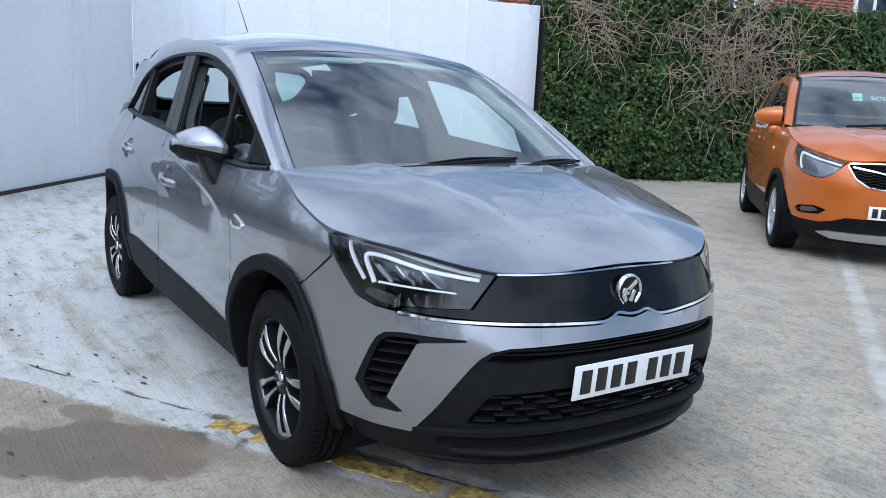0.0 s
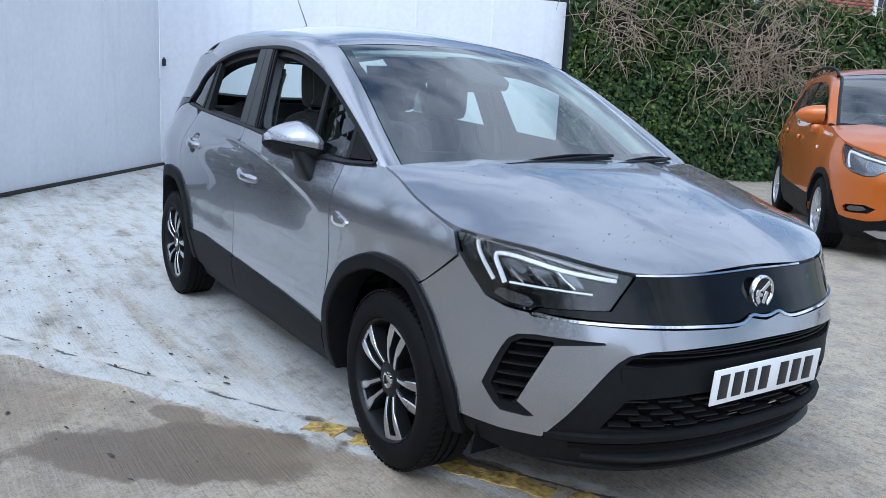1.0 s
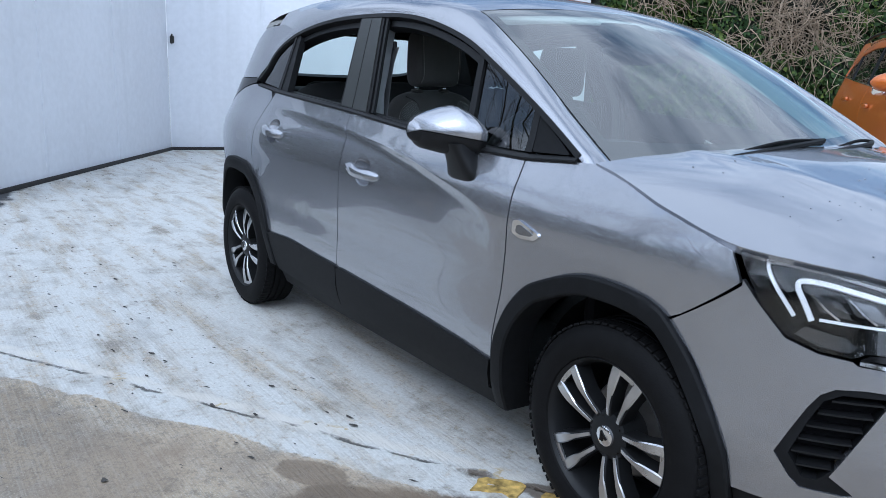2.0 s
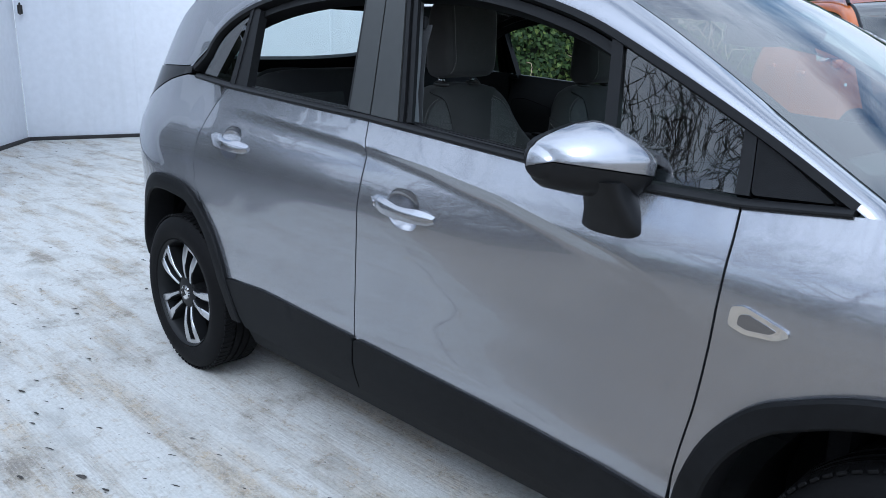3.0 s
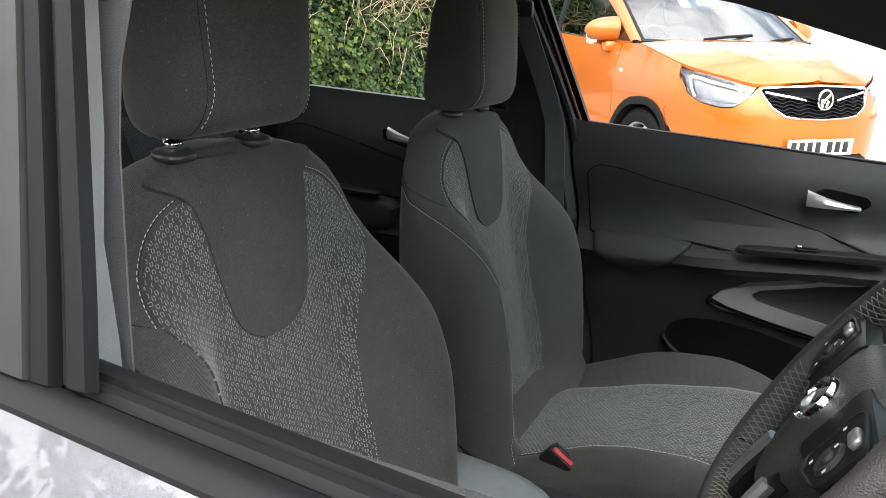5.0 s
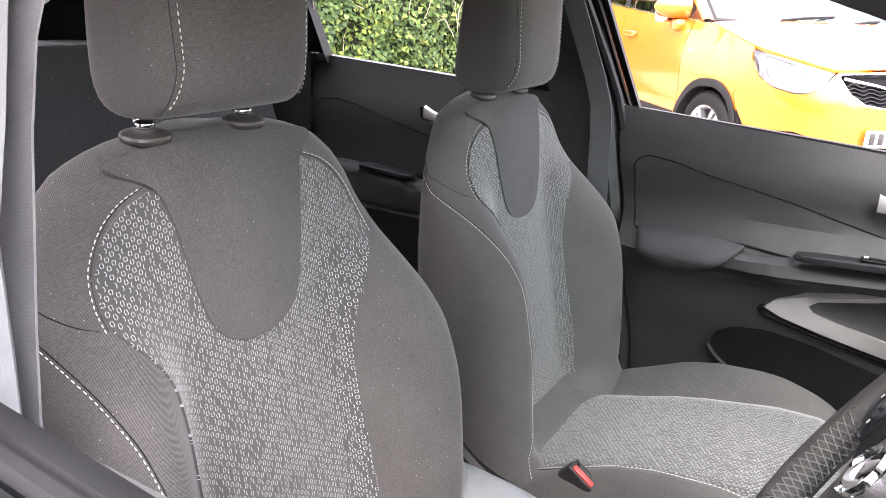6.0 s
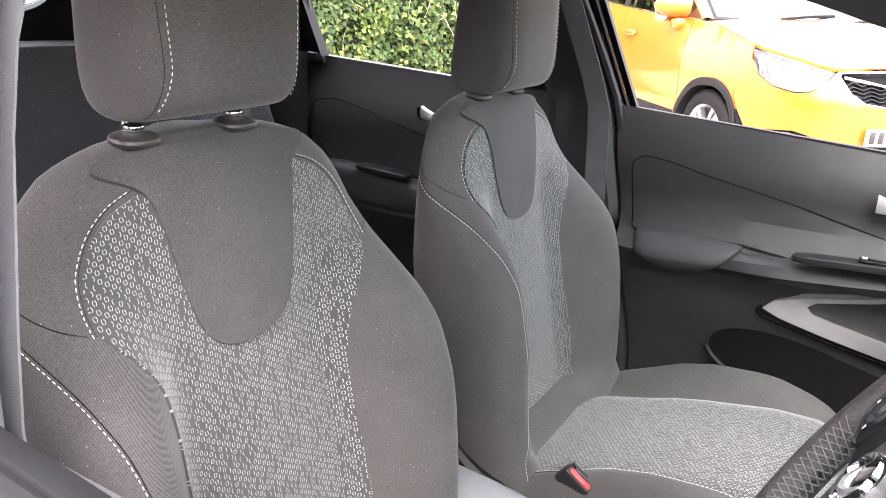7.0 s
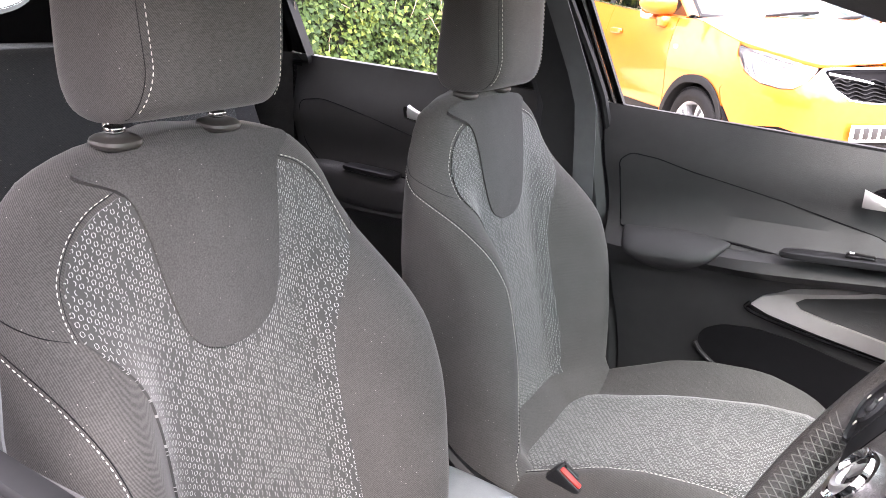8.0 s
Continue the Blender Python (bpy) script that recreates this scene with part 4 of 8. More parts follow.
def make_wheel(name, parent, at, face, r=.310, rim=.213, wide=.2, spokes=5, two_tone=True, flip=False):
    """A wheel whose outer face lies in the plane y = 0 of its own place."""
    wheel = new(name)
    wheel.parent = parent
    wheel.matrix_parent_inverse = Matrix.Identity(4)
    wheel.matrix_basis = at
    prof = [(rim - .004, .018), (rim + .006, .004), (rim + .02, .0), (r - .055, -.004), (r - .03, .004), (r - .012, .016), (r - .003, .032), (r, .05)]
    for g in (.062, .095, .128):
        prof += [(r, g - .006), (r - .008, g - .005), (r - .008, g + .005), (r, g + .006)]
    prof += [(r, wide - .03), (r - .012, wide - .012), (r - .05, wide), (rim, wide)]
    tv, tf = turned(prof, 96)
    tyre = build("tyre", tv, tf, RUBBER, wheel, "black rubber tyre")
    blocks = []
    for k in range(72):
        for y, sk in ((.04, .10), (.160, -.10)):
            m = Matrix.Rotation(2 * math.pi * (k + (.5 if y > .1 else 0)) / 72, 4, "Y") @ Matrix.Translation((r - .0032, y, 0)) @ Matrix.Rotation(sk, 4, "X")
            blocks.append(moved(block(.008, .046, .019, .002, 1), m))
    tagged(build("tread", *joined(*blocks), RUBBER, tyre), kind="stuff")
    dark = SATIN_BLACK if two_tone else ALLOY
    build("rim", *turned([(rim + .004, .012), (rim, .006), (rim - .006, .012), (rim - .016, .03), (rim - .022, .09), (rim - .03, .19)], 64), dark, wheel)
    build("brake_disc", *turned([(.0, .11), (.13, .11), (.135, .115), (.135, .13), (.0, .13)], 40), plain_disc, wheel)
    build("barrel_back", *turned([(.0, .185), (rim - .02, .185)], 32), VOID, wheel)
    for k in range(spokes):
        ac = 2 * math.pi * k / spokes + math.pi / 2
        ca, sa = math.cos(ac), math.sin(ac)
        for sgn in (-1, 1):
            def arm(ts, widths, lift, deep):
                """A straight spoke, spreading from its twin towards the rim."""
                rows = []
                for t, w in zip(ts, widths):
                    rr = .042 + (rim - .010 - .042) * t
                    q0 = sgn * ((.017 + .024 * t) if two_tone else (.008 + .030 * t))
                    y = .028 - .010 * t - .012 * math.sin(math.pi * t) - lift
                    rows.append([(rr * ca - (q0 + q) * sa, yy, rr * sa + (q0 + q) * ca) for q, yy in
                                 ((-w / 2, y + deep), (-w / 2, y + .003), (-w * .38, y), (w * .38, y), (w / 2, y + .003), (w / 2, y + deep))])
                return loft(rows, True, True)

            ts = np.linspace(0, 1, 11)
            spoke = build("spoke", *arm(ts, [float(np.interp(t, (0, .5, .8, 1), (.019, .022, .034, .037) if two_tone else (.024, .026, .032, .034))) for t in ts], 0, .05), dark, wheel)
            if two_tone:
                ts = np.linspace(.10, 1, 11)
                build("spoke_face", *arm(ts, [float(np.interp(t, (0, .45, .62, .85, 1), (.010, .015, .027, .032, .030))) for t in ts], .002, .004), BRIGHT, spoke)
        if two_tone:
            rows = []
            for d in np.linspace(-.24, .24, 13):
                rows.append([((rim + o) * math.cos(ac + d), yy, (rim + o) * math.sin(ac + d)) for o, yy in ((-.024, .022), (-.023, .0165), (-.007, .0165), (-.006, .022))])
            build("rim_bridge", *loft(rows, True, True), BRIGHT, wheel)
    build("hub", *turned([(.0, .022), (.05, .022), (.066, .03), (.07, .05), (.07, .12)], 40), dark, wheel)
    cap = build("hub_cap", *turned([(.0, .012), (.022, .013), (.028, .016), (.030, .024)], 32), CHROME, wheel)
    build("emblem", *joined(moved(block(.03, .003, .007, .001), pose(0, .011, .004, 0, 25, 0)), moved(block(.012, .003, .022, .001), pose(-.004, .011, -.004, 0, -15, 0))), GLOSS_BLACK, cap)
    for k in range(5):
        a = 2 * math.pi * (k + .5) / 5 + math.pi / 2
        build("wheel_bolt", *moved(turned([(.0, .012), (.007, .012), (.009, .016), (.009, .03)], 6), pose(.05 * math.cos(a), .012, .05 * math.sin(a))), GLOSS_BLACK, wheel)
    return wheel


plain_disc = plain("brake_steel", (.30, .29, .28), .4, .9, vary=.15)


def emblem(parent, at, r, name="badge"):
    """A round chrome badge: a ring with plain bright shapes on a dark ground."""
    b = build(name, *moved(turned([(0, .004), (r * .80, .004), (r * .84, .0), (r * .94, -.003), (r, .002), (r, .012)], 48), at), CHROME, parent, "round chrome badge")
    build("ground_disc", *moved(turned([(0, .0025), (r * .82, .0025)], 40), at), GLOSS_BLACK, b)
    s = r / .055
    wing = joined(moved(block(.055 * s, .006, .016 * s, .003), pose(.006 * s, 0, .014 * s, 0, -38, 0)), moved(block(.034 * s, .006, .022 * s, .004), pose(-.018 * s, 0, -.002 * s, 0, 12, 0)),
                  moved(block(.018 * s, .006, .042 * s, .004), pose(.012 * s, 0, -.018 * s, 0, 20, 0)), moved(block(.016 * s, .006, .03 * s, .003), pose(-.022 * s, 0, -.024 * s, 0, -30, 0)))
    if name == "hub_badge":
        bend = [(r * .52 * math.cos(q) - .002, 0, r * .52 * math.sin(q)) for q in np.linspace(-.4, 3.3, 12)]
        wing = joined(tube(bend, [r * .07 + r * .13 * math.sin(math.pi * k / 11) for k in range(12)], 8), tube([(-r * .1, 0, -r * .62), (r * .06, 0, -r * .2), (r * .02, 0, r * .1)], [r * .05, r * .15, r * .06], 8))
    build("emblem_shape", *moved(wing, at), SATIN_METAL if name == "hub_badge" else CHROME, b)
    return b


def number_plate(parent, at, ground=PLATE_WHITE):
    """A plate 520 x 111 mm whose characters are plain bars; faces -y of its place."""
    pl = build("number_plate", *moved(block(.52, .006, .111, .003), at), ground, parent, "white plate with plain black bars")
    for k in range(7):
        x = -.212 + k * .0635 + (.03 if k > 3 else 0)
        build("bar", *moved(block(.042, .003, .076, .002), at @ Matrix.Translation((x, -.004, 0))), INK, pl)
    return pl


car = empty("silver_car", "silver-blue five-door hatchback with driver's windows wound down", "car")
body = Skin((.10, .20, .30, .45, .60, .75, .86, .94, 1.02, 1.08, 1.15, 1.333, 1.45, 1.53, 1.60),
            (.74, .80, .845, .872, .868, .876, .886, .876, .832, .803, .778, .714, .672, .635, .58),
            (.10, .20, .30, .43, .54, .60, .66, .74, .80, .86, .95, 1.60), (2.02, 2.08, 2.13, 2.152, 2.148, 2.15, 2.13, 2.09, 2.07, 2.03, 1.95, 1.5),
            (.10, .25, .45, .65, .80, 1.00, 1.12, 1.30, 1.50, 1.60), (-1.95, -2.02, -2.06, -2.05, -2.03, -2.01, -1.98, -1.88, -1.74, -1.66),
            1.2, -1.25, 1.4, 1.35, .03, True)
G = .0025  # half a panel gap

# lines shared by the panels, in skin coordinates
BELT_Z = lambda x: float(np.interp(x, (-1.3, -1.02, -.22, .35, .68, .88, 1.1), (1.135, 1.112, 1.07, 1.03, 1.008, 1.005, 1.018)))  # noqa: E731
door_gap = [(-.222, .265), (-.225, .36), (-.208, .46), (-.206, .60), (-.185, .80), (-.178, .94), (-.20, 1.02), (-.215, 1.068)]
front_gap = [(.79, .265), (.80, .33), (.818, .42), (.835, .52), (.856, .63), (.88, .80), (.887, .92), (.88, 1.005)]
rear_gap = [(-.885, .275), (-.92, .37), (-.955, .47), (-1.05, .60), (-1.135, .735), (-1.145, .80), (-1.115, .92), (-1.09, 1.02), (-1.032, 1.112)]
shift = lambda line, d: [(p + d, z) for p, z in line]  # noqa: E731
belt = lambda a, b, n=9: [(x, BELT_Z(x)) for x in np.linspace(a, b, n)]  # noqa: E731


def above(line, z0):
    """The part of an upward line above z0."""
    out = []
    for (p, z), (q, y) in zip(line, line[1:]):
        if z < z0 <= y:
            out.append((p + (q - p) * (z0 - z) / (y - z), z0))
        if y >= z0:
            out.append((q, y))
    return out


CLAD = lambda x: float(np.interp(x, (-.92, -.70, -.2, .4, .75, .82), (.455, .468, .445, .415, .385, .36)))  # noqa: E731
clad_line = lambda a, b, n=8: [(x, CLAD(x)) for x in np.linspace(a, b, n)]  # noqa: E731

# doors: skin, cladding
fd = soft(shift(above(door_gap, .44), G), 3) + belt(-.21, .875)[1:-1] + soft(shift(above(front_gap, .365), -G), 3)[::-1] + clad_line(.80, -.19)[1:-1]
def recess_rim(x, z, k=1.0):
    """The rounded outline of the hollow behind a door handle."""
    return [(x + .060 * k * math.copysign(abs(math.cos(a)) ** .72, math.cos(a)), z - .10 * .060 * k * math.cos(a) + .053 * k * math.copysign(abs(math.sin(a)) ** .80, math.sin(a)))
            for a in np.linspace(0, 2 * math.pi, 41)[:-1]]


front_doors = pair("front_door", sheet(fd, body, .024, (recess_rim(.004, .862),), lines=CREASE), SILVER, car, "silver-blue front door with pressed crease")
rd = soft(shift(above(rear_gap, .455), G), 3) + belt(-1.025, -.222)[1:-1] + soft(shift(above(door_gap, .44), -G), 3)[::-1] + clad_line(-.215, -.94)[1:-1]
rear_doors = pair("rear_door", sheet(rd, body, .024, (recess_rim(-.884, .941),), lines=CREASE), SILVER, car, "silver-blue rear door")
for k, (a, b, d) in enumerate(((-.205, .795, front_doors), (-.90, -.225, rear_doors))):
    if k == 0:
        lo = [(-.222 + 2 * G, .268), (.78, .262)]
        o = [(-.222 + G, .27)] + [(-.225 + G, .36), (-.207 + G, .44)] + clad_line(-.18, .78, 9) + [(.812 - G, .372), (.80 - G, .33), (.788 - G, .27)]
    else:
        o = [(-.882, .28), (-.918, .37), (-.945, .45)] + clad_line(-.92, -.225, 8) + [(-.208 - G, .44), (-.228 - G, .36), (-.222 - G, .27)]
    got = sheet(rounded(o, .01), body, .05, lift=.010, depth=.03)
    for ob, g in zip(d, (got, mirrored(got[0], got[1]))):
        build("door_cladding", g[0], g[1], BLACK_PLASTIC, ob, "black textured plastic cladding")
sill = [(-.90, .20), (-.90, .266), (-.22, .256), (.80, .252), (.80, .19)]
pair("sill", sheet(sill, body, .06, lift=-.004, depth=.05), BLACK_PLASTIC, car)

# front wings
arch_f = [(.795, .205), (.805, .27), (.835, .43), (.882, .555), (.96, .645), (1.04, .688), (1.13, .722), (1.22, .738), (1.30, .73), (1.345, .712), (1.372, .688)]
bonnet_edge = [(1.13, 1.022), (1.20, 1.005), (1.262, .978), (1.33, .952), (1.40, .932), (1.48, .908), (1.565, .888), (1.70, .876), (1.861, .861), (1.97, .844), (2.058, .828),
               (2.14, .815), (2.207, .807), (2.32, .805), (2.436, .805), (2.6, .809)]
wing = soft(shift(above(front_gap, .44), G), 3) + [(.95, 1.008), (1.04, 1.016), (1.125, 1.02)] + [(p, z - .005) for p, z in bonnet_edge[1:6]] + [(1.548, .878), (1.556, .83), (1.558, .812), (1.40, .706), (1.372, .692)] + soft(arch_f[1:], 3)[::-1][1:]
wings = pair("front_wing", sheet(wing, body, .04, depth=.02), SILVER, car, "silver-blue front wing")

# rear quarters
arch_r = [(-.905, .29), (-.93, .40), (-.965, .50), (-1.04, .61), (-1.13, .70), (-1.23, .752), (-1.32, .768), (-1.40, .752), (-1.47, .70), (-1.53, .62), (-1.565, .52), (-1.58, .40)]
quarter = soft(shift(above(rear_gap, .74), -G), 3)[::-1] + [(-1.13, .71)] + soft(arch_r[4:10], 3) + [(-1.72, .615), (-1.76, .70), (-1.76, .93), (-1.755, 1.008), (-1.50, 1.082), (-1.385, 1.118), (-1.285, 1.142), (-1.16, 1.129), (-1.10, 1.122), (-1.06, 1.117)]
pair("rear_quarter", sheet(quarter, body, .045), SILVER, car)

# wheel arch trims
for line, ctr, ri in ((arch_f + [(1.425, .605), (1.488, .492), (1.525, .40), (1.54, .312), (1.552, .245)], (1.215, .33), .86), (arch_r, (-1.30, .33), .86)):
    mid = soft(line, 4)
    rows = []
    e = 1e-3
    for p, z in mid:
        row = []
        for k, (q, up) in enumerate(((1.0, -.004), (1.0, .012), (.985, .017), (.93, .020), (.875, .020), (.86, .014), (.855, -.09))):
            pp, zz = ctr[0] + (p - ctr[0]) * q, ctr[1] + (z - ctr[1]) * q if z > ctr[1] else z
            a = np.array(body(pp, zz))
            nn = np.array((0, -1.0, 0)) if -1.3 < pp < 1.3 else np.cross(np.array(body(pp + e, zz)) - np.array(body(pp - e, zz)), np.array(body(pp, zz + e)) - np.array(body(pp, zz - e)))
            row.append(tuple(a + nn / np.linalg.norm(nn) * up))
        rows.append(row)
    v, f = loft(rows)
    pair("wheel_arch_trim", (v, [tuple(reversed(q)) for q in f] if line is arch_r else f), BLACK_PLASTIC, car, "black plastic wheel arch trim")
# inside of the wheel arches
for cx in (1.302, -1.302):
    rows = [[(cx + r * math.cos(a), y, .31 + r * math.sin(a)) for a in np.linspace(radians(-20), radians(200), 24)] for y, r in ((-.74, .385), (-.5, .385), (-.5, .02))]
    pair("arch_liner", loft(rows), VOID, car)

# bonnet
edge3 = [body(p, z) for p, z in bonnet_edge]
ex, ey, ez = [q[0] for q in edge3], [-q[1] for q in edge3], [q[2] for q in edge3]


def bonnet_at(x, y):
    xe = min(max(x, ex[0]), ex[-1])
    ye, ze = max(float(np.interp(xe, ex, ey)), .02), float(np.interp(xe, ex, ez))
    zc = float(np.interp(xe, (1.05, 1.2, 1.4, 1.6, 1.8, 1.92, 2.0, 2.05, 2.08), (1.052, 1.048, 1.026, .985, .93, .885, .848, .820, .806)))
    t = min(abs(y) / ye, 1.0)
    z = zc - (zc - ze) * t ** 2.4
    ridge = .40 - .20 * (x - 1.15) / .9
    return (x, y, z + .006 * math.exp(-((abs(y) - ridge) / .035) ** 2) * min(1, (2.06 - x) * 3) * (1 if t < 1 else 0))


half = [(x + 0, -y + .004) for x, y in zip(ex, ey)]
half = soft(half[:-1], 3) + [(ex[-1] - .002, 0)]
cowl = [(1.132, .62), (1.145, .45), (1.16, .25), (1.165, 0), (1.16, -.25), (1.145, -.45), (1.132, -.62)]
plan = half + [(x, -y) for x, y in reversed(half[:-1])] + cowl
bonnet = build("bonnet", *sheet(plan, bonnet_at, .045, depth=.02, lip=.004)[:2], SILVER, car, "silver-blue bonnet dotted with rain drops")
r = np.random.default_rng(3)
drops = []
for _ in range(150):
    x, y = r.uniform(1.25, 1.95), r.uniform(-.62, .62)
    if abs(y) < np.interp(x, ex, ey) - .05:
        s = r.uniform(.0012, .0034)
        drops.append(moved(pillow(2 * s, 2 * s, 1.1 * s, 2, 8, 6), Matrix.Translation(Vector(bonnet_at(x, y)) + Vector((0, 0, s * .2)))))
WATER = plain("water_drops", (.22, .24, .28), .05, vary=.0, coat=1)
tagged(build("rain_drops", *joined(*drops), WATER, bonnet, "small rain drops"), kind="stuff")

# front bumper
fog = [(1.632, .442), (1.664, .505), (1.694, .562), (1.718, .595), (1.752, .613), (1.82, .620), (2.05, .617), (2.055, .611), (1.90, .597), (1.872, .592), (1.762, .410), (1.825, .372), (1.80, .366), (1.70, .366), (1.672, .388)]
bump = [(2.6, .656), (2.585, .662), (2.566, .668), (2.54, .655), (2.51, .648), (2.21, .656), (1.94, .664), (1.81, .670), (1.80, .678), (1.722, .684), (1.65, .706), (1.598, .772), (1.572, .835), (1.563, .806), (1.374, .685),
        (1.428, .606), (1.490, .492), (1.527, .40), (1.542, .312), (1.70, .306), (1.853, .308), (1.935, .388), (2.069, .535), (2.10, .564), (2.135, .584), (2.2, .596), (2.4, .604), (2.6, .607)]
# from the middle out and back to the middle
bump[12] = (1.566, .82)
whole = bump + [(5.2 - p, z) for p, z in reversed(bump[1:-1])]
fog_m = [(5.2 - p, z) for p, z in fog]
bumper = build("front_bumper", *sheet(whole, body, .045, (fog, fog_m), .03)[:2], SILVER, car, "silver-blue front bumper")

low = [(2.6, .60), (2.2, .592), (2.135, .58), (2.10, .56), (2.06, .53), (1.93, .382), (1.85, .303), (1.70, .302), (1.545, .307), (1.55, .262), (1.60, .235), (1.75, .215), (2.0, .20), (2.3, .195), (2.6, .195)]
slot = [(2.6, .598), (2.21, .588), (2.15, .575), (2.12, .555), (2.2, .548), (2.4, .556), (2.6, .560)]
lowg = [(2.6, .472), (2.40, .465), (2.15, .452), (2.13, .44), (2.055, .355), (2.3, .348), (2.6, .35)]
both = lambda h: h + [(5.2 - p, z) for p, z in reversed(h[1:-1])]  # noqa: E731
lower = build("lower_bumper", *sheet(both(low), body, .04, (both(slot), both(lowg)), .03, lift=-.006)[:2], BLACK_PLASTIC, car, "black textured lower bumper")
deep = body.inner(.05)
# a near-black sheet gives the intakes their inner shade
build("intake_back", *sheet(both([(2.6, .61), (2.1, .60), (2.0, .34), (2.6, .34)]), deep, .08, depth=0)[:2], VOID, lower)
for z in (.572, .585):
    build("slat", *ribbon([(p, z + .004 * abs(p - 2.6)) for p in np.linspace(2.15, 3.05, 22)], body, .004, -.012, .02), SATIN_BLACK, lower)
# dashes of the lower grille
for row, z in enumerate((.365, .385, .405, .425, .445)):
    p0 = 2.085 + .012 * row + (.06 if row % 2 else 0)
    k = 0
    while p0 + .1 < 5.2 - 2.09:
        if abs(p0 + .045 - 2.6) < .62:
            build("grille_bar", *ribbon([(p0 + .02 * j, z) for j in range(5)], body, .006, -.008, .03), SATIN_BLACK, lower)
        p0 += .12
# splitter lips, thinning out towards the sides
ease = lambda n, top, low=0.0: [low + (top - low) * min(1, 4 * t * (1 - t) * 1.6) for t in np.linspace(0, 1, n)]  # noqa: E731
build("lip", *ribbon([(p, .316 + .022 * math.sin((p - 1.86) / 1.48 * math.pi)) for p in np.linspace(1.86, 3.34, 40)], body, .026, ease(40, .010, .0), .03), BLACK_PLASTIC, lower)
# the shadow between the lips is a near-black strip laid on the skin
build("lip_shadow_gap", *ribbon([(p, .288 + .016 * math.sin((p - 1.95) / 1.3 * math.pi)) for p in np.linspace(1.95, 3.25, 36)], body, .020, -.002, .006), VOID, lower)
build("lip", *ribbon([(p, .252 + .014 * math.sin((p - 2.0) / 1.2 * math.pi)) for p in np.linspace(2.0, 3.2, 36)], body, .016, ease(36, .016, .0), .03), SATIN_BLACK, lower)
build("lip", *ribbon([(p, .212) for p in np.linspace(1.85, 3.35, 40)], body, .02, ease(40, .004, -.004), .03), BLACK_PLASTIC, lower)

# fog lamp surrounds
for side in (0, 1):
    m_ = (lambda p: p) if side == 0 else (lambda p: 5.2 - p)
    out = [(m_(p), z) for p, z in fog]
    inn = [(m_(p), z) for p, z in ((1.664, .445), (1.70, .53), (1.728, .582), (1.77, .602), (1.868, .606), (1.88, .60), (1.86, .575), (1.775, .43), (1.735, .392), (1.70, .392))]
    if side:
        out, inn = out[::-1], inn[::-1]
    fs = build("vent_surround", *sheet(out, body, .03, (inn,), .05, lift=-.004)[:2], BLACK_PLASTIC, bumper, "black vent surround")
    build("vent_back", *sheet(inn, body.inner(.045), .04, depth=0)[:2], VOID, fs)
    for k in range(6):
        z = .418 + .033 * k
        a, b = np.interp(z, (.40, .445, .53, .60), (1.695, 1.668, 1.702, 1.76)), np.interp(z, (.40, .43, .575, .60), (1.75, 1.775, 1.86, 1.872))
        build("slat", *ribbon([(m_(a + (b - a) * t), z + .006 * t) for t in np.linspace(0, 1, 7)], body, .006, -.008, .035), SATIN_BLACK, fs)

# headlamps
lamp = [(1.568, .880), (1.578, .84), (1.603, .775), (1.655, .712), (1.725, .691), (1.80, .685), (1.835, .698), (2.085, .704), (2.192, .797), (2.06, .817), (1.965, .834), (1.86, .851), (1.70, .866)]
for side in (0, 1):
    m_ = (lambda p: p) if side == 0 else (lambda p: 5.2 - p)
    fix = (lambda q: [(m_(p), z) for p, z in q]) if side == 0 else (lambda q: [(m_(p), z) for p, z in q][::-1])
    hl = build("headlamp", *sheet(fix(lamp), body.inner(.055), .035, depth=-.052, lip=-.02)[:2], GLOSS_BLACK, car, "slim clear headlamp with white light guides")
    lens = build("lens", *sheet(fix(rounded(lamp, .008)), body, .03, depth=.01, lift=.001, lip=.002)[:2], LENS, hl, "clear lens")
    lens.visible_shadow = False
    d1 = body.inner(.022)
    build("light_guide", *ribbon([(m_(p), z) for p, z in soft([(1.675, .752), (1.648, .80), (1.632, .855), (1.655, .872), (1.75, .868), (1.86, .852), (2.0, .826), (2.15, .800)], 4)], d1, .009, 0, .01), LAMP_WHITE, hl)
    build("light_guide", *ribbon([(m_(p), z) for p, z in soft([(1.718, .748), (1.705, .79), (1.700, .825), (1.722, .838), (1.80, .834), (1.95, .808), (2.14, .786)], 4)], d1, .013, 0, .01), LAMP_WHITE, hl)
    build("light_guide", *ribbon([(m_(p), z) for p, z in ((1.738, .752), (1.80, .751), (1.86, .750), (1.95, .748), (2.045, .745))], d1, .006, 0, .01), LAMP_WHITE, hl)
    for p0 in (1.77, 1.865, 1.965):
        rows = []
        pod = sheet(fix([(p0 - .03, .768), (p0 - .045, .81), (p0 + .03, .800), (p0 + .055, .758)]), body.inner(.042), .015, depth=.02)
        build("reflector", pod[0], pod[1], REFLECTOR, hl)
        build("reflector_rib", *ribbon([(m_(p0 - .04), .81), (m_(p0 - .01), .775), (m_(p0 + .02), .755)], body.inner(.03), .006, 0, .01), CHROME, hl)
    build("indicator", *sheet(fix([(1.67, .715), (1.70, .735), (1.80, .722), (1.822, .706), (1.795, .692), (1.725, .697)]), body.inner(.02), .02, depth=.01)[:2], REFLECTOR, hl)

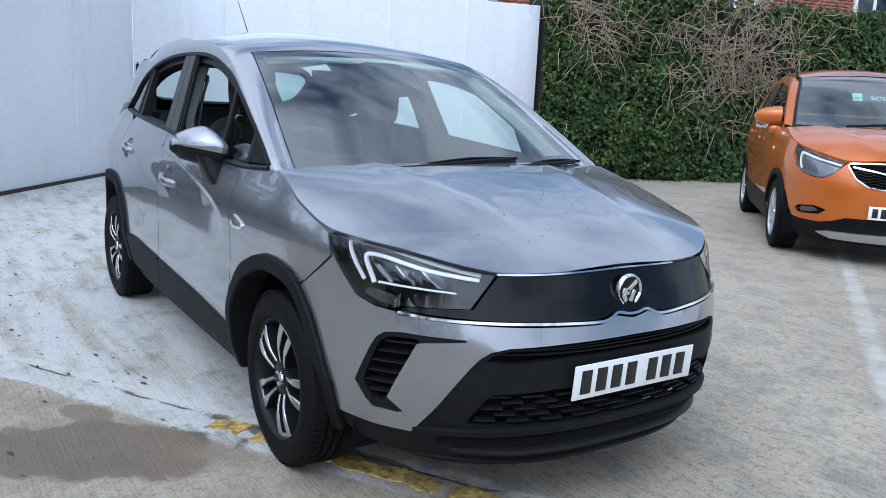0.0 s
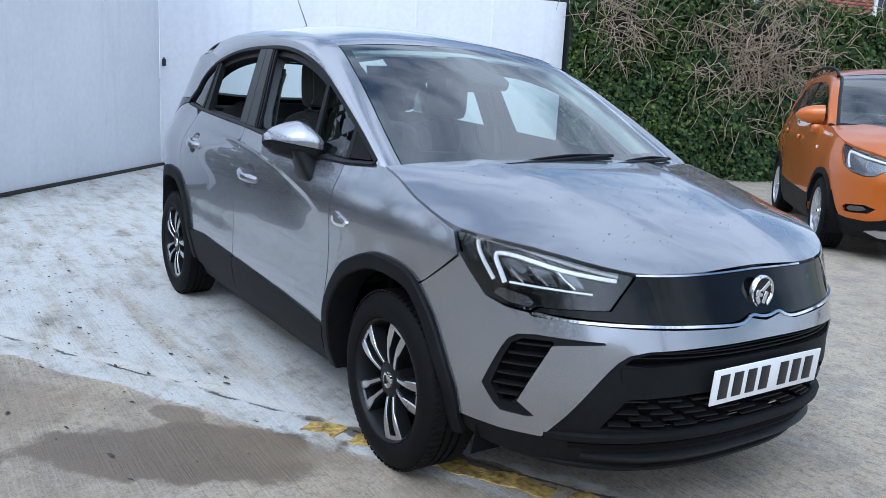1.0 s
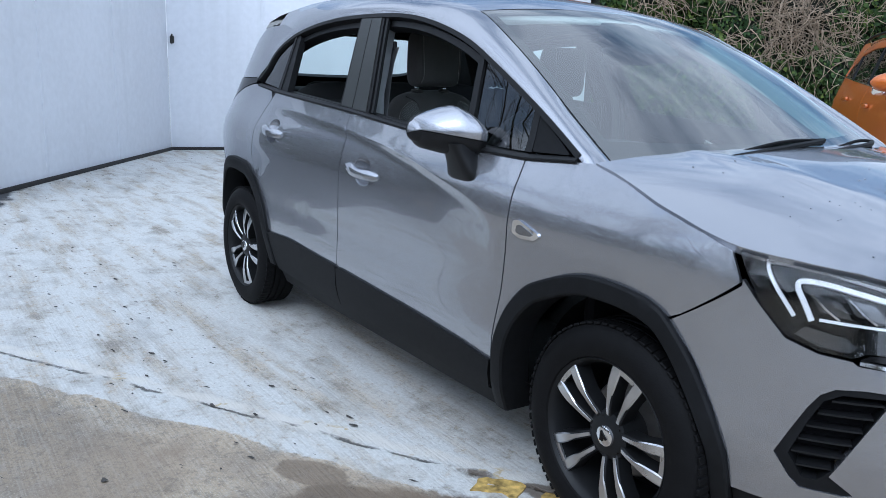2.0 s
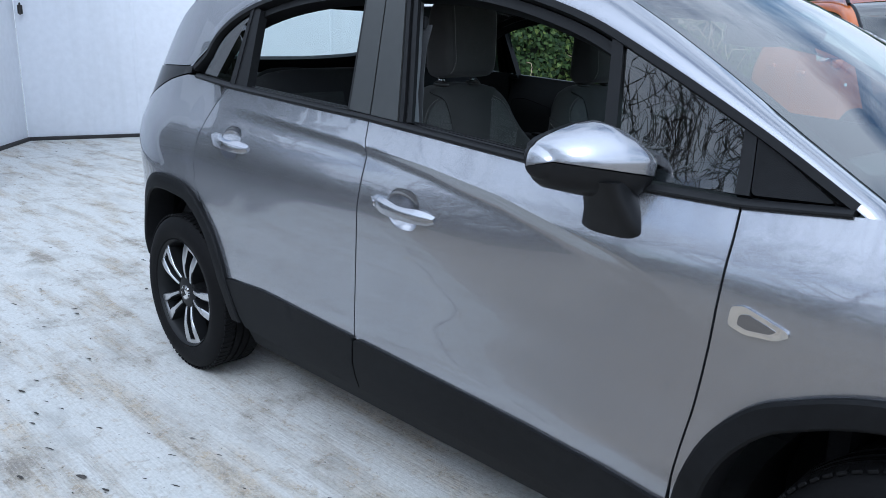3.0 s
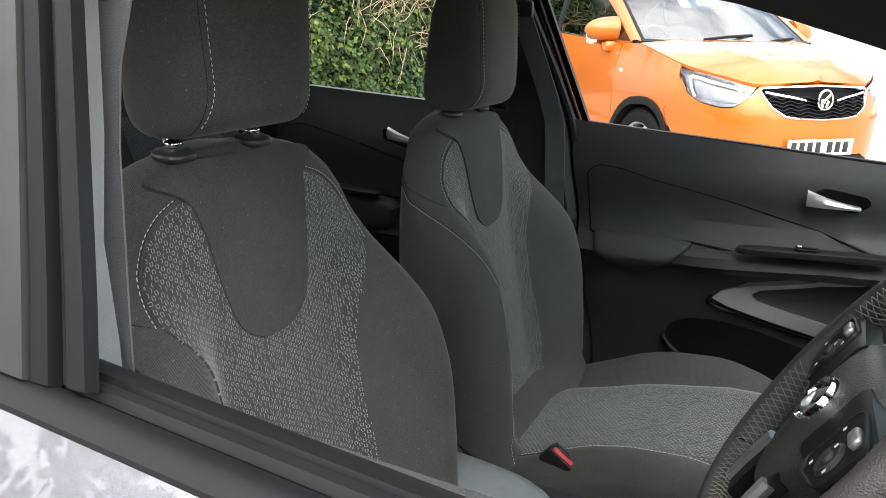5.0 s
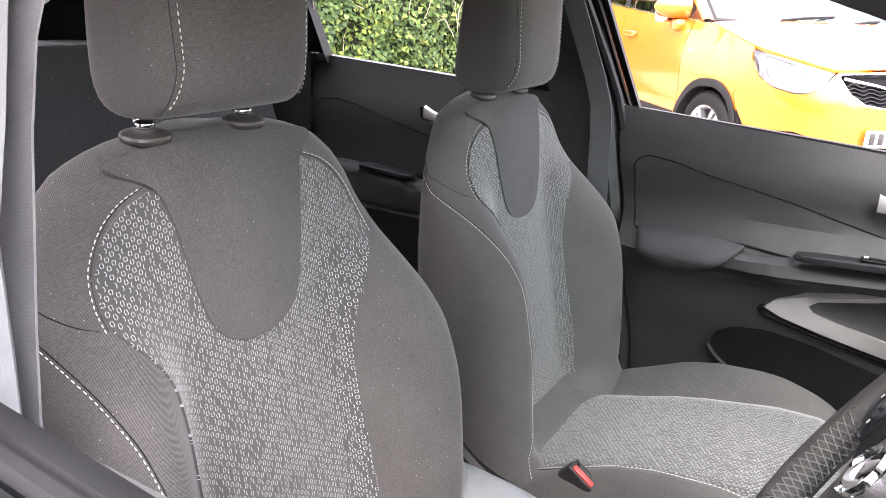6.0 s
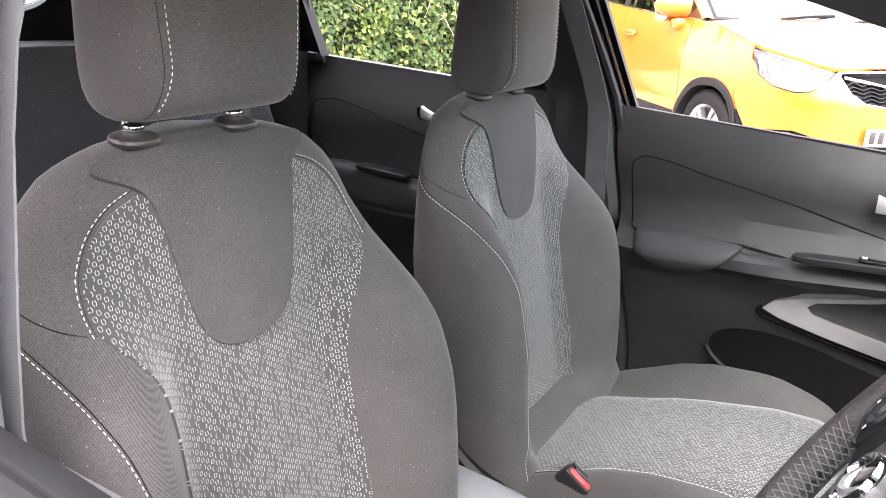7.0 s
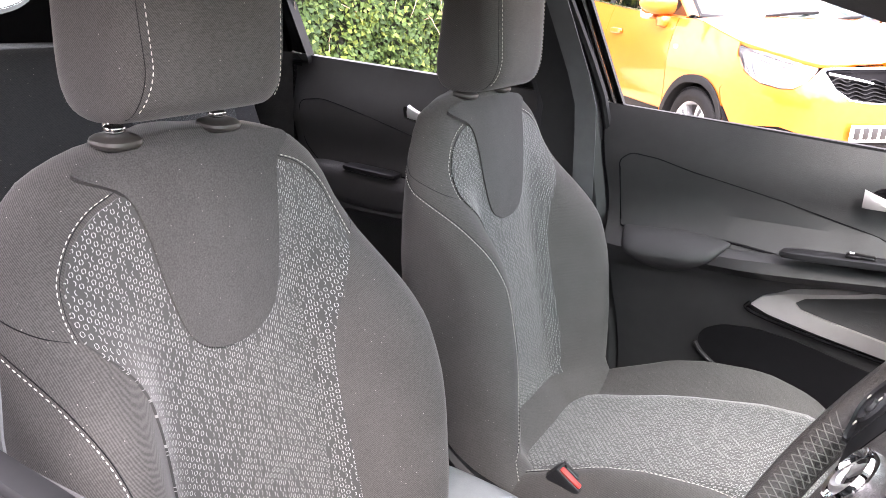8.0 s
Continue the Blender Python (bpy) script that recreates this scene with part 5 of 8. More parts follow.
# grille panel with chrome edges
gr = [(2.6, .799), (2.43, .795), (2.205, .797), (2.095, .703), (1.845, .695), (1.82, .684), (2.21, .672), (2.51, .664), (2.54, .670), (2.566, .683), (2.585, .678), (2.6, .676)]
grille = build("grille_panel", *sheet(both(gr), body, .035, (), .03, lift=-.004)[:2], GLOSS_BLACK, car, "gloss black grille panel")
top_strip = [(p, z) for p, z in ((2.20, .801), (2.3, .799), (2.43, .799), (2.6, .803))]
build("chrome_strip", *ribbon(soft(both(top_strip + [(2.6, .803)])[:7], 4), body, .007, .004, .01), CHROME, grille)
low_strip = [(1.815, .678), (1.94, .670), (2.21, .665), (2.40, .660), (2.51, .656), (2.545, .662), (2.57, .676), (2.6, .668)]
build("chrome_strip", *ribbon(soft(low_strip + [(5.2 - p, z) for p, z in reversed(low_strip[:-1])], 4), body, .011, .005, .012), CHROME, grille)
emblem(car, pose(2.105, 0, .737, 0, 0, 90), .052)
number_plate(car, pose(2.158, 0, .487, 4, 0, 90))
# tow eye cover
build("tow_cover", *sheet([(2.11, .545), (2.12, .50), (2.20, .50), (2.21, .543)], body, .03, depth=.004, lift=-.003)[:2], BLACK_PLASTIC, lower)

# glasshouse: painted frame over the doors, from the screen pillar to the tail
frame_low = soft([(1.085, 1.020), (.879, 1.140), (.619, 1.270), (.388, 1.366), (.102, 1.434), (-.192, 1.459), (-.636, 1.449), (-.989, 1.395), (-1.20, 1.305), (-1.285, 1.16)], 4)
top_edge = soft([(1.115, -.712, 1.020), (.93, -.685, 1.130), (.72, -.652, 1.258), (.52, -.622, 1.368), (.33, -.594, 1.455), (.10, -.580, 1.503), (-.25, -.576, 1.535), (-.65, -.574, 1.548), (-1.05, -.566, 1.54), (-1.40, -.55, 1.51)], 4)


def bowed(a, b, out, n=7):
    a, b = np.array(a), np.array(b)
    o = np.array((0, -1.0, .9))
    return [tuple(a + (b - a) * t + o * out * 4 * t * (1 - t)) for t in np.linspace(0, 1, n)]


rows = [bowed(body(*p), q, .016) for p, q in zip(frame_low, top_edge)]
rows = [[tuple(np.array(r_[0]) + (0, .018, -.008))] + r_ + [tuple(np.array(r_[-1]) + (0, .012, -.012))] for r_ in rows]
rows.insert(0, [tuple(np.array(q) + (.05, .0, -.05)) for q in rows[0]])
v, f = loft(rows)
pair("roof_pillar_frame", (v, f), SILVER, car, "silver-blue screen pillar and roof rail")
# tail pillar
rows = [[body(*p) for p in soft([(-1.20, 1.305), (-1.30, 1.22), (-1.31, 1.165)], 4)]]
tailq = [(-1.00, 1.398), (-1.12, 1.352), (-1.21, 1.30), (-1.285, 1.175), (-1.45, 1.172), (-1.70, 1.165), (-1.66, 1.25), (-1.55, 1.36), (-1.40, 1.425), (-1.2, 1.44)]
pair("tail_pillar", sheet(rounded(tailq, .02), body, .04, depth=.015), SILVER, car)
pair("tail_corner", sheet([(-1.275, 1.15), (-1.385, 1.122), (-1.50, 1.087), (-1.70, 1.026), (-1.79, 1.00), (-1.80, 1.158), (-1.60, 1.163), (-1.45, 1.168), (-1.275, 1.172)], body, .04, depth=.02, lift=.001), GLOSS_BLACK, car, "gloss black tail corner")

# roof
nrf = 24
roof_edge = top_edge[16:]
rows = []
for q in roof_edge:
    crown = .03 + .035 * min(1, max(0, (.45 - q[0]) / .8))
    rows.append([(q[0] + .045 * (1 - t * t) * max(0, 1 - abs(q[0] - .33) / .35) * -.6, q[1] * t if t < 1 else q[1], q[2] + crown * (1 - abs(t) ** 2.2)) for t in np.linspace(1, -1, nrf)])
last = rows[-1]
for dx, dz in ((-.12, -.012), (-.28, -.04), (-.36, -.075)):
    rows.append([(x + dx, y * (1 + dx * .1), z + dz) for x, y, z in last])
build("roof", *loft(rows), SILVER, car, "silver-blue roof")
aerial = build("aerial", *tube([(-1.33, 0, 1.585), (-1.36, 0, 1.64), (-1.56, 0, 1.86)], [.007, .003, .0018], 6), BLACK_PLASTIC, car)
build("aerial_foot", *moved(pillow(.09, .04, .05, 2.5, 16, 10), pose(-1.32, 0, 1.592)), BLACK_PLASTIC, aerial)

# windscreen
side_r = top_edge[:17]
rows = []
for k, q in enumerate(side_r):
    t0 = k / (len(side_r) - 1)
    bow = .13 * (1 - t0) + .05 * t0
    rows.append([(q[0] + bow * (1 - t * t), (q[1] + .006) * t, q[2] + (-.018 * (1 - t0) + .03 * t0) * (1 - t * t)) for t in np.linspace(1, -1, 21)])
screen = build("windscreen", *loft(rows), SCREEN, car, "tinted windscreen with dark border")
screen.visible_shadow = False
fr = plain("black_frit", (.008, .008, .009), .5, spec=.1)
inset = lambda row, a, b, n=3: [tuple(np.array(row[0]) * 0 + np.array([np.interp(t, np.linspace(1, -1, 21)[::-1], [p[i] for p in row][::-1]) for i in range(3)]) - np.array((.004, 0, .004))) for t in np.linspace(a, b, n)]  # noqa: E731
band = [inset(r_, 1, .935) for r_ in rows]
v1 = loft(band)
v2 = loft([inset(r_, -.935, -1) for r_ in rows])
v3 = loft([inset(r_, .95, -.95, 15) for r_ in rows[:3]])
v4 = loft([inset(r_, .95, -.95, 15) for r_ in rows[-2:]])
build("dark_border", *joined(v1, v2, v3, v4), fr, screen)
pod = [(x, y, z) for x, y, z in ((.34, .11, 1.455), (.34, -.11, 1.455), (.62, -.07, 1.33), (.62, .07, 1.33))]
build("sensor_pod", *moved(pillow(.26, .24, .045, 6, 24, 10), pose(.530, .0, 1.372, 0, 27, 0)), TRIM_PLASTIC, car, "dark sensor housing behind the screen")
rv = build("interior_mirror", *moved(pillow(.05, .24, .07, 4, 20, 10), pose(.50, 0, 1.325, 0, 8, -12)), TRIM_PLASTIC, car, "black interior mirror")
build("mirror_face", *moved(block(.004, .21, .052, .002), pose(.474, -.006, 1.322, 0, 8, -12)), MIRROR, rv)
# cowl, wipers
rows = [[(x, y * s, z) for s in np.linspace(-1, 1, 15)] for x, y, z in ((1.30, .66, .985), (1.22, .66, .995), (1.10, .70, .975))]
build("scuttle", *loft(rows), BLACK_PLASTIC, car, "black scuttle panel")
for a, b, c in (((1.235, -.40, 1.028), (1.20, .0, 1.052), (1.175, .22, 1.062)), ((1.225, .22, 1.034), (1.19, .48, 1.045), (1.13, .62, 1.045))):
    wp = build("wiper", *tube(soft([a, b, c], 6), .009, 6), BLACK_PLASTIC, car, "black wiper")
    build("wiper_blade", *tube(soft([tuple(np.array(a) + (-.02, -.05, -.01)), tuple(np.array(b) + (-.045, 0, .008)), tuple(np.array(c) + (-.03, .06, .0))], 6), .006, 6), RUBBER, wp)

# door glass surrounds: seal along the belt, black outline of the opening, pillars, quarter lights


def along_belt(a, b, n, profile):
    """A rubber strip along the belt line; profile: (outwards, up) from the top of the door skin."""
    rows = []
    for x in np.linspace(a, b, n):
        z = BELT_Z(x)
        y = body(x, z)[1]
        rows.append([(x, y - o, z + w) for o, w in profile])
    return loft(rows, True, True)


pair("belt_moulding", along_belt(-1.275, 1.07, 60, ((-.02, -.014), (-.001, -.002), (.0065, .000), (.0095, .003), (.0090, .007), (.0050, .0105), (-.003, .014), (-.012, .0155), (-.018, .0135), (-.0195, -.004))), SEAL, car, "black belt moulding under the side windows")
for a, b in ((-.10, .60), (-.98, -.345)):
    pair("inner_belt_seal", along_belt(a, b, 24, ((-.024, -.012), (-.0245, .009), (-.029, .015), (-.036, .016), (-.0385, .0115), (-.041, .0115), (-.0435, .016), (-.052, .0165), (-.060, .014), (-.064, .007), (-.064, -.02))), SEAL, car, "ribbed inner rubber seal", both=False)
outline = [(1.07, 1.032), (.87, 1.142), (.61, 1.268), (.385, 1.360), (.10, 1.427), (-.192, 1.451), (-.63, 1.441), (-.98, 1.388), (-1.19, 1.296), (-1.268, 1.165)]
pair("window_moulding", ribbon(soft(outline, 5), body, [.022] * (5 * (len(outline) - 1) + 1), .004, .045), SEAL, car, "black moulding round the side windows")
inner_line = [(p - .02 * (1 if p > 0 else -.6), z - .022) for p, z in outline]
inner_line = [(.90, 1.10), (.60, 1.243), (.375, 1.337), (.095, 1.404), (-.192, 1.428), (-.63, 1.418), (-.96, 1.366), (-1.15, 1.28), (-1.225, 1.18)]
pair("window_frame", ribbon(soft(inner_line, 5), body.inner(.022), .032, 0, .05), SATIN_BLACK, car, "satin black door window frame")
for pa, name in (([(-.372, 1.446), (-.292, 1.451), (-.219, 1.086), (-.313, 1.092)], "pillar_trim"), ([(-.287, 1.451), (-.213, 1.453), (-.098, 1.078), (-.213, 1.085)], "pillar_trim")):
    pair(name, sheet(pa[::-1], body, .05, depth=.02, lift=.001), PILLAR, car, "satin black centre pillar trim", back=.11)
for pa, dd in (([(-.208, 1.452), (-.194, 1.452), (-.078, 1.078), (-.094, 1.078)], .002), ([(-.190, 1.45), (-.182, 1.45), (-.066, 1.08), (-.074, 1.08)], .010), ([(-.178, 1.445), (-.163, 1.445), (-.047, 1.08), (-.063, 1.08)], .003)):
    pair("window_channel", sheet(pa[::-1], body.inner(dd), .06, depth=.012), SEAL, car, back=.11)
pair("window_channel", sheet([(-.381, 1.446), (-.373, 1.446), (-.314, 1.092), (-.324, 1.092)][::-1], body, .06, depth=.03), SEAL, car, back=.11)
# front quarter light: post, pane, corner triangle
pair("quarter_post", sheet([(.500, 1.333), (.530, 1.322), (.592, 1.035), (.560, 1.035)][::-1], body.inner(.003), .05, depth=.03), SEAL, car, "black division post")
ql = [(.532, 1.315), (.60, 1.268), (.845, 1.148), (.862, 1.03), (.60, 1.035)]
for o in pair("quarter_light", sheet(ql[::-1], body.inner(.012), .05, depth=.004), TINTED, car, "fixed tinted quarter light"):
    o.visible_shadow = False
pair("corner_post", sheet([(.842, 1.158), (.868, 1.145), (.886, 1.028), (.858, 1.028)][::-1], body.inner(.004), .05, depth=.02), SEAL, car)
pair("corner_cover", sheet(rounded([(.872, 1.135), (1.035, 1.034), (.888, 1.030)], .012)[::-1], body.inner(.004), .04, depth=.02), BLACK_PLASTIC, car, "black plastic corner cover")
# rear door post and rear quarter glass
pair("rear_window_post", sheet([(-.985, 1.39), (-.945, 1.375), (-.905, 1.12), (-.985, 1.125)], body.inner(.004), .05, depth=.03), SATIN_BLACK, car, back=.10)
pair("rear_window_post", sheet([(-1.0, 1.385), (-.985, 1.39), (-.985, 1.125), (-1.02, 1.125)], body, .05, depth=.03), SEAL, car, back=.10)
for o in pair("rear_quarter_light", sheet([(-1.015, 1.372), (-1.165, 1.29), (-1.245, 1.155), (-1.035, 1.135)], body.inner(.01), .04, depth=.004), TINTED, car, "fixed tinted rear quarter light"):
    o.visible_shadow = False

# door handles
def handle_blade(x0, z0, t0, t1):
    """A stretch of the pull handle, a folded blade that stands off the door: thin over the hollow, let into the skin at both ends."""
    rows = []
    for t in np.linspace(t0, t1, max(4, int(16 * (t1 - t0)))):
        x = -.114 + .237 * t
        fold = float(np.interp(t, (0, .08, .25, .5, .75, .93, 1), (.012, .018, .029, .034, .029, .015, .008)))
        top = float(np.interp(t, (0, .05, .25, .36, .52, .68, .78, .95, 1), (.876, .8825, .880, .874, .868, .867, .869, .861, .856)))
        low = float(np.interp(t, (0, .05, .12, .3, .65, .92, .97, 1), (.862, .850, .843, .837, .832, .830, .832, .838)))
        mid = min(.875 - .024 * t, top - .002)
        back = float(np.interp(t, (0, .18, .3, .5, .72, .82, 1), (-.006, -.004, .010, .014, .010, -.004, -.006)))
        edge = max(back + .002, fold - float(np.interp(t, (0, .3, .7, 1), (.014, .012, .012, .010))))
        rows.append([tuple(np.array(body(x0 + x, z0 + z)) + (0, -o, 0)) for o, z in ((back, top - .003), (edge, top), (fold - .001, mid + .0012), (fold, mid - .001), (fold - .003, mid * .45 + low * .55),
                                                               (fold - .008, low + .001), (max(back, fold - .013), low), (back, low + .003))])
    return loft(rows, True, True)


for doors, x0, z0 in ((front_doors, 0, .006), (rear_doors, -.888, .085)):
    for o, sg in zip(doors, (-1, 1)):
        fl = (lambda q: q) if sg < 0 else (lambda q: mirrored(*q))
        bowl = [[tuple(np.array(body(p, z)) + (0, .002 + .044 * (1 - k ** 2) ** .85, 0)) for p, z in recess_rim(x0 + .004, z0 + .856, k)]
                for k in (1.0, .985, .96, .92, .86, .78, .66, .5, .3, .1)]
        build("handle_recess", *fl(loft(bowl + [bowl[-1][:1] * 40], True)), SILVER, o, "pressed handle recess")
        blade = build("door_handle", *fl(handle_blade(x0, z0, .135, 1)), SILVER, o, "silver-blue pull handle", sharp=38)
        build("handle_cap", *fl(handle_blade(x0, z0, 0, .128)), SILVER, blade, sharp=38)
        if sg < 0 and doors is front_doors:
            y = body(-.097, .867)
            build("lock_ring", *moved(pillow(.019, .010, .021, 2, 24, 8), pose(y[0], y[1] - .012, y[2], 0, 0, -6)), CHROME, blade, "round chrome door lock")
            build("lock_slot", *moved(pillow(.004, .003, .011, 3, 12, 6), pose(y[0], y[1] - .0165, y[2])), GLOSS_BLACK, blade)

# wing badge
for o, mir in zip(wings, (False, True)):
    b = sheet(rounded([(.908, .800), (.912, .836), (.935, .841), (1.014, .813), (1.020, .804), (.998, .791), (.94, .788)][::-1], .008), body, .02, depth=.006, lift=.006, lip=.002)
    c = sheet(rounded([(.926, .805), (.929, .824), (.945, .828), (.998, .809), (.986, .801), (.945, .799)][::-1], .005), body, .02, depth=.003, lift=.0075, lip=.001)
    b, c = (mirrored(*b[:2]), mirrored(*c[:2])) if mir else (b[:2], c[:2])
    w = build("wing_badge", *b, CHROME, o, "chrome wing badge")
    build("badge_inlay", *c, REFLECTOR_DARK, w)

# door mirrors
def mirror_ring(t, a):
    """A point of the mirror shell: t from the blunt outer end in to the door, a round it from the front over the top."""
    if t < 0:
        x, y, z = mirror_ring(0, a)
        k = math.sqrt(max(0, 1 - t * t))
        return (.508 + (x - .508) * k, y + .018 * t, 1.052 + (z - 1.052) * k)
    top = float(np.interp(t, (0, .03, .10, .22, .40, .58, .75, .88, 1), (1.096, 1.106, 1.116, 1.128, 1.141, 1.149, 1.137, 1.114, 1.084)))
    low = float(np.interp(t, (0, .03, .10, .4, .8, 1), (1.034, 1.024, 1.014, 1.000, .992, 1.004)))
    fore = float(np.interp(t, (0, .03, .10, .25, .5, .8, .93, 1), (.030, .046, .060, .074, .084, .082, .066, .040)))
    aft = float(np.interp(t, (0, .03, .1, .8, 1), (.026, .040, .048, .050, .034)))
    cx, cz = .532 + .108 * t ** .9, 1.072
    c_, s_ = math.cos(a), math.sin(a)
    x = cx + (fore * abs(c_) ** .80 if c_ > 0 else -aft * abs(c_) ** .55) - .022 * max(0, s_) ** 1.5
    hz = (top - cz) if s_ > 0 else (cz - low)
    return (x, -.807 - .170 * (1 - t), cz - .006 + hz * math.copysign(abs(s_) ** (1.04 if s_ > 0 else .88), s_))


for o, sg in zip(front_doors, (1, -1)):
    fl = (lambda s: s) if sg > 0 else (lambda s: mirrored(*s))
    ts = [-1, -.97, -.88, -.7, -.4, 0, .012, .03, .06, .10] + list(np.linspace(.16, .88, 13)) + [.93, .97, 1]
    split, rear = [], []
    for t in ts:
        t = max(t, 0)
        ring_ = [(q, mirror_ring(t, q)) for q in np.linspace(-math.pi / 2, 0, 200)]
        split.append(next((q for q, p in ring_ if p[2] >= 1.034 + .030 * (1 - t)), 0.0))
        back_x = .508 + .108 * t ** .9
        ring_ = [(q, mirror_ring(t, q)) for q in np.linspace(math.pi / 2, math.pi, 200)]
        rear.append(next((q for q, p in ring_ if p[0] <= back_x), math.pi - .02))
    ms = build("door_mirror", *fl(loft([[mirror_ring(t, a) for a in np.linspace(e_, 2 * math.pi + s, 26)] for t, s, e_ in zip(ts, split, rear)], False)), SATIN_BLACK, o, "black lower mirror shell", sharp=50)
    grown = lambda q: (q[0] + .002, q[1] - .0015, q[2] + .0015)  # noqa: E731
    build("mirror_cap", *fl(loft([[grown(mirror_ring(t, a)) for a in np.linspace(s + .02, e_ - .02, 30)] for t, s, e_ in zip(ts, split, rear)], False)), SILVER, ms, "silver-blue mirror cap", sharp=50)
    for t in (1,):
        build("mirror_end", *fl(([mirror_ring(t, a) for a in np.linspace(0, 2 * math.pi, 29)[:-1]], [tuple(range(28))])), SATIN_BLACK, ms)
    build("mirror_glass", *fl(moved(pillow(.006, .155, .088, 5, 24, 8), pose(.540, -.893, 1.072, 0, 0, -28))), MIRROR, ms)
    foot = []
    for y, wx, wy, z, cx in ((-.842, .066, .026, .908, .634), (-.848, .074, .036, .928, .634), (-.856, .060, .040, .965, .632), (-.866, .050, .044, 1.00, .626), (-.876, .052, .050, 1.03, .618)):
        foot.append([(cx + wx * math.copysign(abs(math.cos(a)) ** .6, math.cos(a)), y + wy * math.copysign(abs(math.sin(a)) ** .6, math.sin(a)), z) for a in np.linspace(0, 2 * math.pi, 25)[:-1]])
    build("mirror_foot", *fl(loft(foot, True, True)), SATIN_BLACK, ms, sharp=50)

# wheels
for x in (1.287, -1.302):
    make_wheel("wheel", car, pose(x, -.850 if x > 0 else -.872, .308, 0, 18 if x > 0 else 22, 0), 1)
    make_wheel("wheel", car, pose(x, .850, .308, 0, 14, 180), 1)

# tail: lamps, tailgate, rear bumper, rear screen
pair("tail_lamp", sheet([(-1.795, .995), (-1.768, .99), (-1.768, .915), (-2.2, .91), (-2.2, 1.08), (-1.81, 1.13)][::-1], body, .06, depth=.02, lift=-.002), TAIL_RED, car, "red tail lamp")
build("tailgate", *sheet([(-1.80, 1.08), (-1.76, .61), (-3.44, .61), (-3.40, 1.08)], body, .09, depth=.02)[:2], SILVER, car)
build("rear_bumper", *sheet([(-1.535, .605), (-1.568, .51), (-1.585, .40), (-1.62, .27), (-3.58, .27), (-3.615, .40), (-3.632, .51), (-3.665, .605)], body, .09, depth=.02)[:2], BLACK_PLASTIC, car)
build("rear_number_plate", *moved(block(.52, .006, .111, .003), pose(-2.045, 0, .72, 0, 0, -90)), PLATE_YELLOW, car)
glass_h = [(-2.58, 1.195), (-2.42, 1.20), (-2.208, 1.213), (-2.10, 1.233), (-2.02, 1.272), (-1.95, 1.325), (-1.885, 1.368), (-1.89, 1.40), (-1.96, 1.423), (-2.2, 1.437), (-2.58, 1.442)]
glass_r = glass_h + [(-5.2 - p, z) for p, z in reversed(glass_h)]
build("tailgate_frame", *sheet([(-1.66, 1.10), (-1.67, 1.25), (-1.73, 1.36), (-1.84, 1.43), (-1.96, 1.462), (-2.12, 1.502), (-3.08, 1.502), (-3.24, 1.462), (-3.36, 1.43), (-3.47, 1.36), (-3.53, 1.25), (-3.54, 1.10)], body.inner(.012), .07, (rounded(glass_r, .06),), .03)[:2], SATIN_BLACK, car)
rs = build("rear_screen", *sheet(rounded(glass_r, .05), body.inner(.018), .08, depth=.003)[:2], GLASS, car, "heated rear screen with a dark sticker")
rs.visible_shadow = False


# ---- inside the silver car ----
cabin = car

# floor, bulkheads and lower shell
rows = [[(x, y, z) for y, z in ((-.76, .30), (-.70, .27), (-.20, .27), (-.12, .40), (.12, .40), (.20, .27), (.70, .27), (.76, .30))] for x in (1.05, .3, -.55)]
rows += [[(x, y, z) for y, z in ((-.76, .42), (-.70, .40), (-.20, .40), (-.12, .44), (.12, .44), (.20, .40), (.70, .40), (.76, .42))] for x in (-.65, -1.05)]
rows += [[(-1.9, y * .86, .45) for y in (-.76, -.70, -.20, -.12, .12, .20, .70, .76)]]
build("floor_carpet", *loft([list(reversed(r_)) for r_ in rows]), CARPET, cabin)
build("underside", *moved(block(3.2, 1.36, .05, .02), pose(0, 0, .235)), VOID, cabin)
build("bulkhead", *moved(block(.05, 1.44, .72, .02), pose(1.08, 0, .63)), VOID, cabin)
build("engine_tray", *moved(block(.9, 1.0, .04, .01), pose(1.55, 0, .66)), VOID, cabin)


def trim_y(x, z):
    """How far out the door lining stands."""
    y = .715
    y += .046 * max(0, min(1, (z - .945) / .14)) ** 1.7
    c = float(np.interp(x, (-1.1, -.7, -.2, .1, .5, .8), (.80, .79, .80, .815, .825, .84)))
    y -= .060 * math.exp(-((z - c + .012) / .040) ** 2)
    y -= .018 * math.exp(-((z - .70) / .06) ** 2)
    y += .012 * math.exp(-((z - .90) / .05) ** 2)
    return y


def lining(side):
    return (lambda x, z: (x, trim_y(x, z), z)) if side > 0 else (lambda x, z: (x, -trim_y(x, z), z))


def lining_panel(name, outline, material, parent, side, lift=0.0, depth=.012, step=.035, holes=(), label="", lip=.004):
    """A piece of door lining; its face looks into the car."""
    at = lining(side)
    o, h = list(outline), [list(q) for q in holes]
    if side > 0:
        # outlines run so that the face looks towards -y
        got = sheet(o, at, step, h, depth, lift, lip)
    else:
        flipped = lambda u, v: at(-u, v)  # noqa: E731
        got = sheet([(-u, v) for u, v in o][::-1], flipped, step, [[(-u, v) for u, v in q][::-1] for q in h], depth, lift, lip)
    return build(name, got[0], got[1], material, parent, label)


